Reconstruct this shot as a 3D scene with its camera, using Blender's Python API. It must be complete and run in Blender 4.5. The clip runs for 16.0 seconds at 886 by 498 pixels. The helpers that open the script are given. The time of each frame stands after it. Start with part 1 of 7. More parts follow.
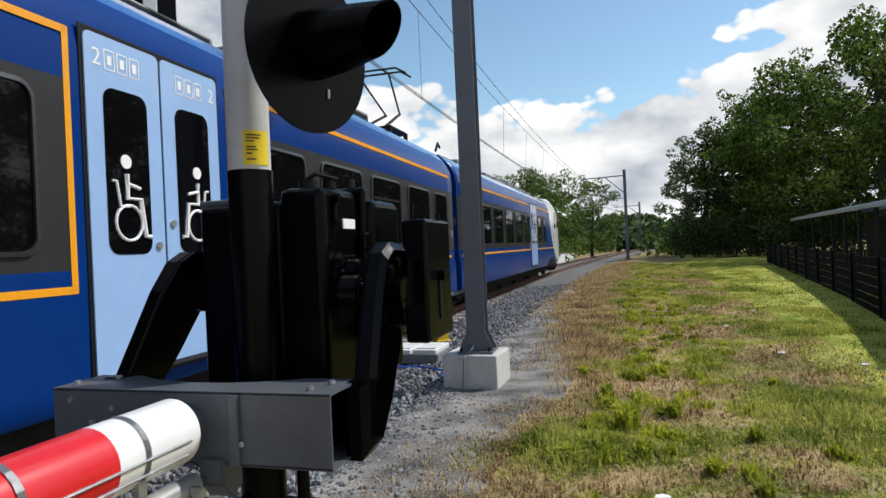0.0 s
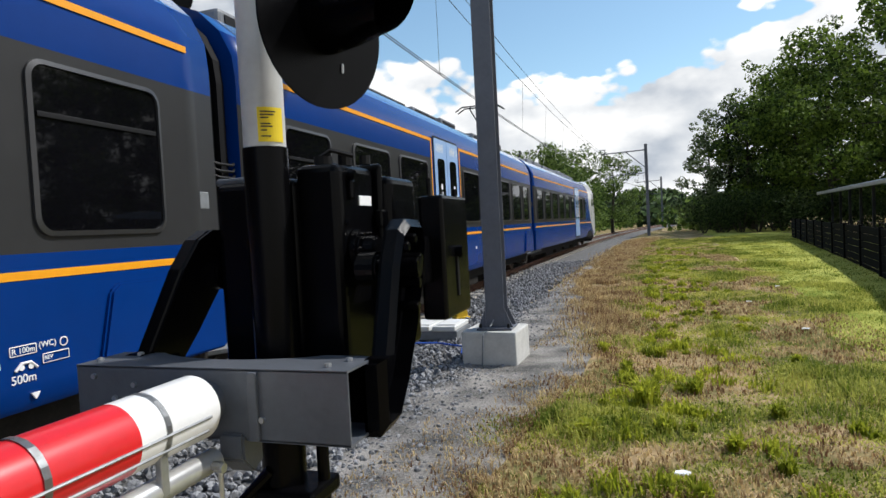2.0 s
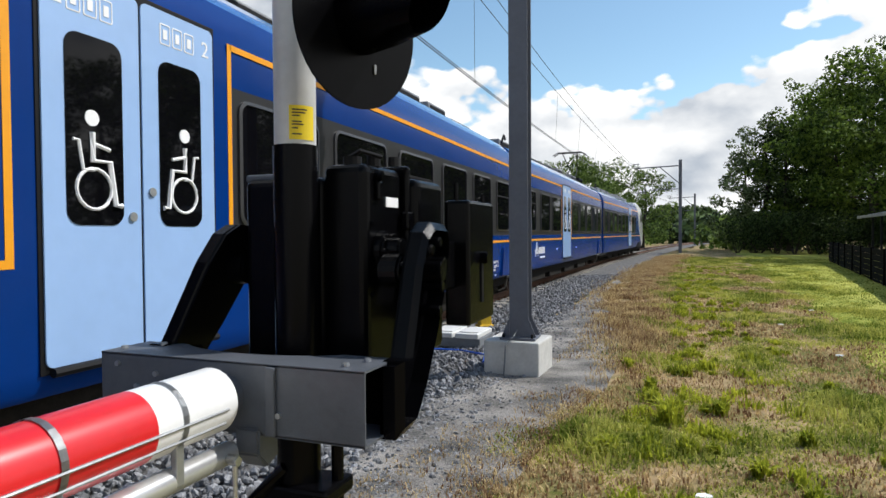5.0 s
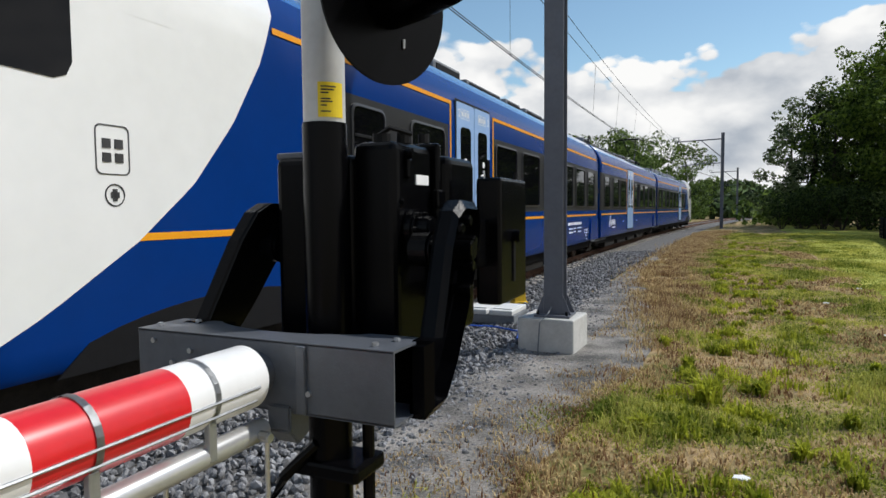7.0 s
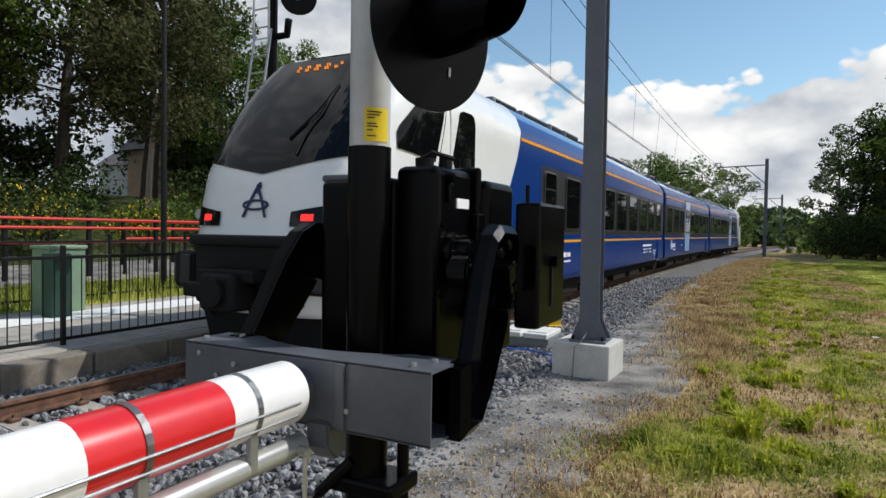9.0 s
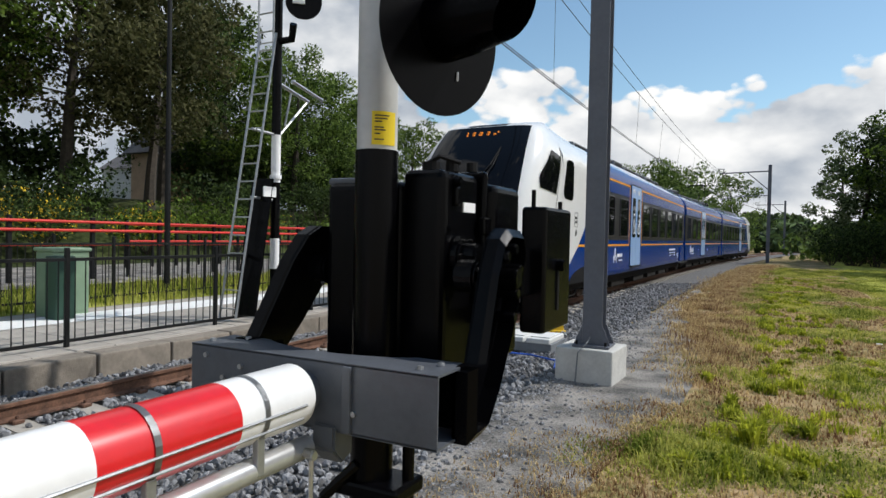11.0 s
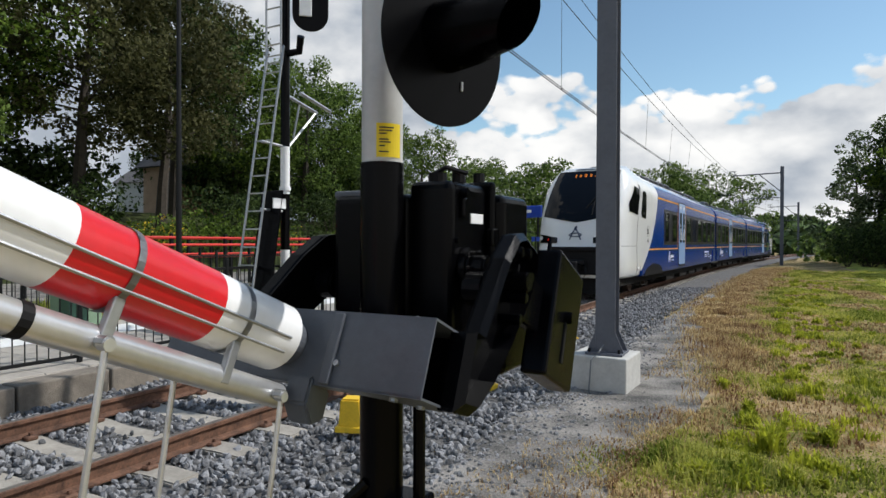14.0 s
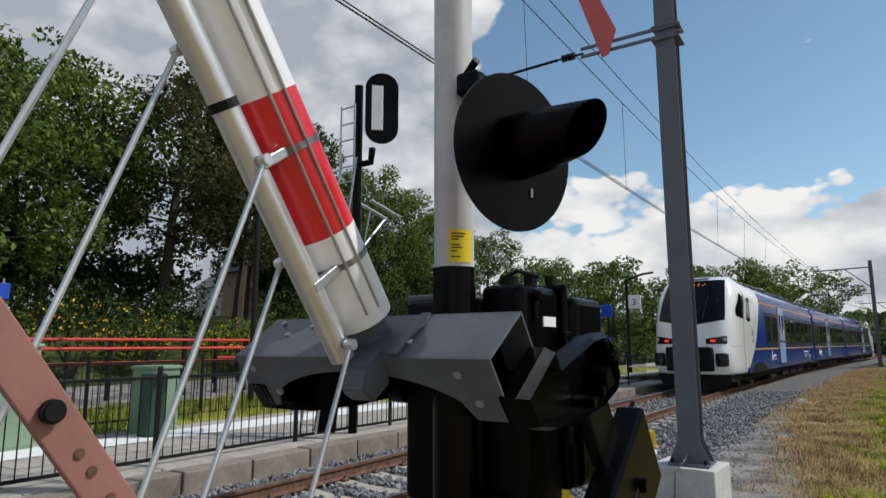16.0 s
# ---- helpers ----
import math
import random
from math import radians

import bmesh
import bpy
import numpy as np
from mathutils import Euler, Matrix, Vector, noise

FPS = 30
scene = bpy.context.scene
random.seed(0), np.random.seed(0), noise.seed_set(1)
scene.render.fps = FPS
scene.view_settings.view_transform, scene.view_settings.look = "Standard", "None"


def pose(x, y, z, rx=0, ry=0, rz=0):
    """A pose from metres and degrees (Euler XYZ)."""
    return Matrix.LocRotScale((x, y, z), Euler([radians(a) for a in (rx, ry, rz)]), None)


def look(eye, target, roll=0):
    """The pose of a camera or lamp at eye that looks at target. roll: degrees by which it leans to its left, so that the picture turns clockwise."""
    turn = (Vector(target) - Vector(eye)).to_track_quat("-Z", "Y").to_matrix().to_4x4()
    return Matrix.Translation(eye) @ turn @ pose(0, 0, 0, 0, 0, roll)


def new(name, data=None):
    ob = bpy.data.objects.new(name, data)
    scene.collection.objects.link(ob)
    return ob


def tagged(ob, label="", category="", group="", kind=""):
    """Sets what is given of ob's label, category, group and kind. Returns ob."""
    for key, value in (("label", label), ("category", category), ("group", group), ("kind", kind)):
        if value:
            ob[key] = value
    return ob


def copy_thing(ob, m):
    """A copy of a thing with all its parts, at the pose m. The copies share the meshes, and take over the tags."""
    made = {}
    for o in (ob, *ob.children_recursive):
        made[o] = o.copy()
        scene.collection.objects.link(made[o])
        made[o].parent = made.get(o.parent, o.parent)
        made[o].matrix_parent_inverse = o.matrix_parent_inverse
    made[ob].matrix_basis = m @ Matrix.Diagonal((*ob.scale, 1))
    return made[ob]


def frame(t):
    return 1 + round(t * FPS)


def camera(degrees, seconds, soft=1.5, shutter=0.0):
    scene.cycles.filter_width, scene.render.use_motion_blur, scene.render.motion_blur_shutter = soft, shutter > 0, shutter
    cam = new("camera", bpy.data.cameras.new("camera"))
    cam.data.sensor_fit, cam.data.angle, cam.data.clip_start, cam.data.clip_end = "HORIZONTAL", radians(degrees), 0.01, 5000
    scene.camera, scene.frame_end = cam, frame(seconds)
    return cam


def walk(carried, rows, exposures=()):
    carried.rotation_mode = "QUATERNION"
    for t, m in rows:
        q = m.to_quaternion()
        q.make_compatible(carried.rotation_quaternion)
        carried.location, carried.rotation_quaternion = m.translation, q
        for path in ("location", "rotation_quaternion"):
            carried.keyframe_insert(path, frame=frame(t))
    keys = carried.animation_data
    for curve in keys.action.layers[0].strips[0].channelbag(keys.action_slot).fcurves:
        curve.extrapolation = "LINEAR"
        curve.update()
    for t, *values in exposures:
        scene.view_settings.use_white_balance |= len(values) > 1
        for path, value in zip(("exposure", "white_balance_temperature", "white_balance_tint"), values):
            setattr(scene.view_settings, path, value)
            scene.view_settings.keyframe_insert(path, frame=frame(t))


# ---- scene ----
cam = camera(70.9, 16.0)
PATH = [
    (0, (-0.002, -0.031, 1.591), (-0.563, 1.888, 1.592), -2.6),
    (0.5, (0.003, -0.021, 1.59), (-0.566, 1.896, 1.58), -3.3),
    (1, (0.002, -0.014, 1.59), (-0.598, 1.894, 1.582), -3.3),
    (1.5, (0.004, -0.015, 1.589), (-0.601, 1.892, 1.548), -3.3),
    (2, (-0.001, -0.011, 1.589), (-0.624, 1.888, 1.519), -3.0),
    (2.5, (-0.003, -0.007, 1.589), (-0.638, 1.889, 1.537), -2.4),
    (3, (-0.004, -0.028, 1.586), (-0.671, 1.855, 1.479), -0.5),
    (3.5, (0.01, -0.007, 1.586), (-0.555, 1.909, 1.492), -0.4),
    (4, (-0.008, 0.007, 1.598), (-0.696, 1.885, 1.620), -0.6),
    (4.5, (0.001, 0.014, 1.585), (-0.687, 1.892, 1.564), -0.3),
    (4.7, (0.002, 0.003, 1.581), (-0.702, 1.874, 1.544), -0.3),
    (6.8, (0.019, 0.018, 1.594), (-0.69, 1.888, 1.531), -0.6),
    (7, (0.006, 0.033, 1.589), (-0.803, 1.858, 1.467), -0.5),
    (7.5, (0.002, 0.037, 1.594), (-0.89, 1.827, 1.611), -0.5),
    (8, (0.02, -0.013, 1.601), (-0.887, 1.769, 1.661), 0.4),
    (8.5, (0.017, -0.005, 1.6), (-0.898, 1.773, 1.563), -0.1),
    (9, (0.006, 0.001, 1.599), (-0.905, 1.78, 1.541), 0.9),
    (9.5, (0.003, -0.003, 1.596), (-0.951, 1.754, 1.541), -0.1),
    (11.8, (-0.007, -0.01, 1.597), (-0.911, 1.773, 1.556), 1.7),
    (12, (0.0, -0.015, 1.599), (-0.921, 1.758, 1.525), 1.3),
    (12.5, (-0.012, 0.008, 1.599), (-0.931, 1.781, 1.488), 1.4),
    (13, (0.001, -0.008, 1.601), (-0.931, 1.76, 1.524), 0.4),
    (13.1, (0.002, -0.004, 1.602), (-0.923, 1.768, 1.526), 0.1),
    (13.5, (0.003, -0.001, 1.604), (-0.93, 1.766, 1.519), 0.4),
    (13.9, (-0.003, 0.01, 1.605), (-0.939, 1.777, 1.559), 1.0),
    (14, (-0.011, 0.026, 1.61), (-0.96, 1.786, 1.591), 0.2),
    (14.3, (-0.003, 0.012, 1.608), (-0.962, 1.765, 1.705), -0.2),
    (14.5, (0.004, 0.005, 1.61), (-0.974, 1.74, 1.79), -0.6),
    (15, (-0.009, 0.014, 1.61), (-1.088, 1.69, 1.777), -1.0),
    (15.2, (-0.008, 0.005, 1.611), (-1.137, 1.641, 1.827), -0.9),
    (15.5, (-0.01, -0.002, 1.617), (-1.164, 1.605, 1.907), -0.5),
    (16, (-0.019, 0.006, 1.618), (-1.137, 1.637, 1.921), -0.1),
]
walk(cam, [(t, look(eye, target, roll)) for t, eye, target, roll in PATH], [(0.0, -0.04), (1.2, 0.08), (4.5, 0.10), (6.9, -0.12), (7.5, -0.52), (8.0, -0.48), (8.7, -0.12), (13.0, -0.10), (14.2, -0.14), (15.0, -0.26), (16.0, -0.30)])


def car_pose(t):
    """Where the joint between the rear and the middle car is along the line at t seconds."""
    return -2.583 + 3.785 * t - 0.04858 * t ** 2 - 0.002005 * t ** 3 + 0.0000605 * t ** 4 + 0.03 * max(0.0, t - 8.5) ** 2


# ---- sky, sun ----
SUN_AZ, SUN_EL = 36.0, 50.0        # degrees from +x towards +y, and above the horizon
world = bpy.data.worlds.new("sky")
scene.world = world
world.use_nodes = True


def build_world():
    nt = world.node_tree
    nt.nodes.clear()
    N, L = nt.nodes.new, nt.links.new
    out = N("ShaderNodeOutputWorld")
    sky = N("ShaderNodeTexSky")
    sky.sky_type = "NISHITA"
    sky.sun_disc = False
    sky.sun_elevation = radians(SUN_EL)
    sky.sun_rotation = radians(90 - SUN_AZ)
    sky.dust_density = 0.3
    sky.ozone_density = 1.3
    bg = N("ShaderNodeBackground")
    bg.inputs["Strength"].default_value = 0.15
    tint = N("ShaderNodeMix")
    tint.data_type, tint.blend_type = "RGBA", "MULTIPLY"
    tint.inputs["Factor"].default_value = 1.0
    tint.inputs["B"].default_value = (0.93, 1.03, 0.98, 1)
    L(sky.outputs[0], tint.inputs["A"])
    L(tint.outputs["Result"], bg.inputs["Color"])
    tc = N("ShaderNodeTexCoord")
    sep = N("ShaderNodeSeparateXYZ")
    L(tc.outputs["Generated"], sep.inputs[0])
    mp = N("ShaderNodeMapping")
    mp.inputs["Scale"].default_value = (1.0, 1.0, 1.7)
    mp.inputs["Location"].default_value = (0.37, 0.12, 0.0)
    L(tc.outputs["Generated"], mp.inputs["Vector"])

    def noise_node(scale, detail, rough, dist=0.0):
        n = N("ShaderNodeTexNoise")
        n.inputs["Scale"].default_value, n.inputs["Detail"].default_value = scale, detail
        n.inputs["Roughness"].default_value, n.inputs["Distortion"].default_value = rough, dist
        L(mp.outputs[0], n.inputs["Vector"])
        return n.outputs["Fac"]

    def math_node(op, a, b):
        m = N("ShaderNodeMath")
        m.operation = op
        for i, v in enumerate((a, b)):
            if isinstance(v, (int, float)):
                m.inputs[i].default_value = v
            else:
                L(v, m.inputs[i])
        return m.outputs[0]

    big = noise_node(2.6, 3, 0.5, 0.0)
    fine = noise_node(10.0, 10, 0.60, 0.05)
    vor = N("ShaderNodeTexVoronoi")
    vor.feature = "SMOOTH_F1"
    vor.inputs["Scale"].default_value, vor.inputs["Detail"].default_value = 11.0, 2.0
    vor.inputs["Smoothness"].default_value = 0.35
    L(mp.outputs[0], vor.inputs["Vector"])
    billow = math_node("SUBTRACT", 0.55, vor.outputs["Distance"])
    # a heaped bank along the horizon, higher towards the east
    east = math_node("MULTIPLY", math_node("MAXIMUM", math_node("SUBTRACT", sep.outputs["X"], 0.02), 0.0), 0.36)
    top = math_node("ADD", math_node("ADD", 0.295, math_node("MULTIPLY", math_node("SUBTRACT", big, 0.5), 0.34)), east)
    depth = math_node("MULTIPLY", math_node("SUBTRACT", top, sep.outputs["Z"]), 4.2)
    puffs = math_node("ADD", math_node("MULTIPLY", math_node("SUBTRACT", fine, 0.5), 0.55), math_node("MULTIPLY", billow, 0.62))
    bank = math_node("ADD", math_node("ADD", depth, 0.46), puffs)
    # a broken grey layer towards the west, and a few single clouds
    west = math_node("MULTIPLY", math_node("MAXIMUM", math_node("SUBTRACT", math_node("MULTIPLY", sep.outputs["X"], -1.0), 0.34), 0.0), 2.2)
    layer = math_node("ADD", math_node("ADD", noise_node(3.3, 4, 0.5), math_node("MULTIPLY", puffs, 0.6)), math_node("SUBTRACT", west, 0.10))
    fac = math_node("MAXIMUM", bank, layer)
    ramp = N("ShaderNodeValToRGB")
    ramp.color_ramp.elements[0].position, ramp.color_ramp.elements[1].position = 0.49, 0.57
    L(fac, ramp.inputs[0])
    shade = N("ShaderNodeValToRGB")
    cr = shade.color_ramp
    cr.elements[0].position, cr.elements[0].color = 0.54, (1.0, 1.0, 0.99, 1)
    cr.elements[1].position, cr.elements[1].color = 0.98, (0.42, 0.47, 0.54, 1)
    thick = math_node("MULTIPLY", math_node("MINIMUM", math_node("MAXIMUM", depth, 0.0), 0.8), 0.13)
    belly = math_node("ADD", math_node("ADD", math_node("ADD", noise_node(5.5, 6, 0.55), math_node("MULTIPLY", puffs, -0.45)), thick), math_node("MULTIPLY", math_node("MINIMUM", west, 0.6), 0.55))
    L(belly, shade.inputs[0])
    cl = N("ShaderNodeBackground")
    cl.inputs["Strength"].default_value = 1.09
    L(shade.outputs[0], cl.inputs["Color"])
    mix = N("ShaderNodeMixShader")
    L(ramp.outputs[0], mix.inputs[0])
    L(bg.outputs[0], mix.inputs[1])
    L(cl.outputs[0], mix.inputs[2])
    L(mix.outputs[0], out.inputs[0])


build_world()
sun = new("sun", bpy.data.lights.new("sun", "SUN"))
sun.data.energy, sun.data.angle, sun.data.color = 4.2, radians(0.6), (1.0, 0.98, 0.95)
_d = Vector((math.cos(radians(SUN_EL)) * math.cos(radians(SUN_AZ)), math.cos(radians(SUN_EL)) * math.sin(radians(SUN_AZ)), math.sin(radians(SUN_EL))))
sun.matrix_world = look(_d * 60, (0, 0, 0))

# ---- materials ----


def mat(name, color, rough=0.6, metal=0.0, var=0.15, scale=8.0, bump=0.0, bump_scale=60.0, spec=0.5, other=None, coat=0.0, emit=None, island=0.0, obj=0.0, fine=40.0, thin=0.0, span=(0.25, 0.75)):
    """A principled material with colour variation at two scales, optional bump, clear coat and per-piece variation."""
    m = bpy.data.materials.new(name)
    m.use_nodes = True
    nt = m.node_tree
    N, L = nt.nodes.new, nt.links.new
    b = nt.nodes["Principled BSDF"]
    b.inputs["Roughness"].default_value, b.inputs["Metallic"].default_value = rough, metal
    b.inputs["Specular IOR Level"].default_value = spec
    b.inputs["Coat Weight"].default_value = coat
    b.inputs["Coat Roughness"].default_value = 0.04
    tc = N("ShaderNodeTexCoord")
    n1, n2 = N("ShaderNodeTexNoise"), N("ShaderNodeTexNoise")
    n1.inputs["Scale"].default_value, n1.inputs["Detail"].default_value = scale, 5
    n2.inputs["Scale"].default_value, n2.inputs["Detail"].default_value = scale * fine / 8.0, 3
    L(tc.outputs["Object"], n1.inputs["Vector"])
    L(tc.outputs["Object"], n2.inputs["Vector"])
    add = N("ShaderNodeMath")
    add.operation = "MULTIPLY_ADD"
    add.inputs[1].default_value = 0.6
    L(n2.outputs["Fac"], add.inputs[0])
    sub = N("ShaderNodeMath")
    sub.operation = "MULTIPLY_ADD"
    sub.inputs[1].default_value, sub.inputs[2].default_value = 1.0, -0.3
    L(n1.outputs["Fac"], sub.inputs[0])
    L(sub.outputs[0], add.inputs[2])
    last = add.outputs[0]
    for amount, node, socket in ((island, "ShaderNodeNewGeometry", "Random Per Island"), (obj, "ShaderNodeObjectInfo", "Random")):
        if amount:
            r, q = N(node), N("ShaderNodeMath")
            q.operation = "MULTIPLY_ADD"
            q.inputs[1].default_value = amount
            L(r.outputs[socket], q.inputs[0])
            s2 = N("ShaderNodeMath")
            s2.operation = "SUBTRACT"
            s2.inputs[1].default_value = amount * 0.5
            L(last, s2.inputs[0])
            L(s2.outputs[0], q.inputs[2])
            last = q.outputs[0]
    ramp = N("ShaderNodeValToRGB")
    e = ramp.color_ramp.elements
    c2 = other or color
    e[0].position, e[1].position = span
    e[0].color = (*[c * (1 - var) for c in color], 1)
    e[1].color = (*[min(1, c * (1 + var)) for c in c2], 1)
    L(last, ramp.inputs[0])
    L(ramp.outputs[0], b.inputs["Base Color"])
    if bump:
        n3, bp = N("ShaderNodeTexNoise"), N("ShaderNodeBump")
        n3.inputs["Scale"].default_value, n3.inputs["Detail"].default_value = bump_scale, 4
        bp.inputs["Strength"].default_value, bp.inputs["Distance"].default_value = bump, 0.02
        L(tc.outputs["Object"], n3.inputs["Vector"])
        L(n3.outputs["Fac"], bp.inputs["Height"])
        L(bp.outputs[0], b.inputs["Normal"])
    if emit:
        b.inputs["Emission Color"].default_value = (*emit[0], 1)
        b.inputs["Emission Strength"].default_value = emit[1]
    if thin:
        # thin leaves and blades let light through
        tr, mx = N("ShaderNodeBsdfTranslucent"), N("ShaderNodeMixShader")
        mx.inputs[0].default_value = thin
        L(ramp.outputs[0], tr.inputs["Color"])
        L(b.outputs[0], mx.inputs[1])
        L(tr.outputs[0], mx.inputs[2])
        L(mx.outputs[0], nt.nodes["Material Output"].inputs["Surface"])
    return m


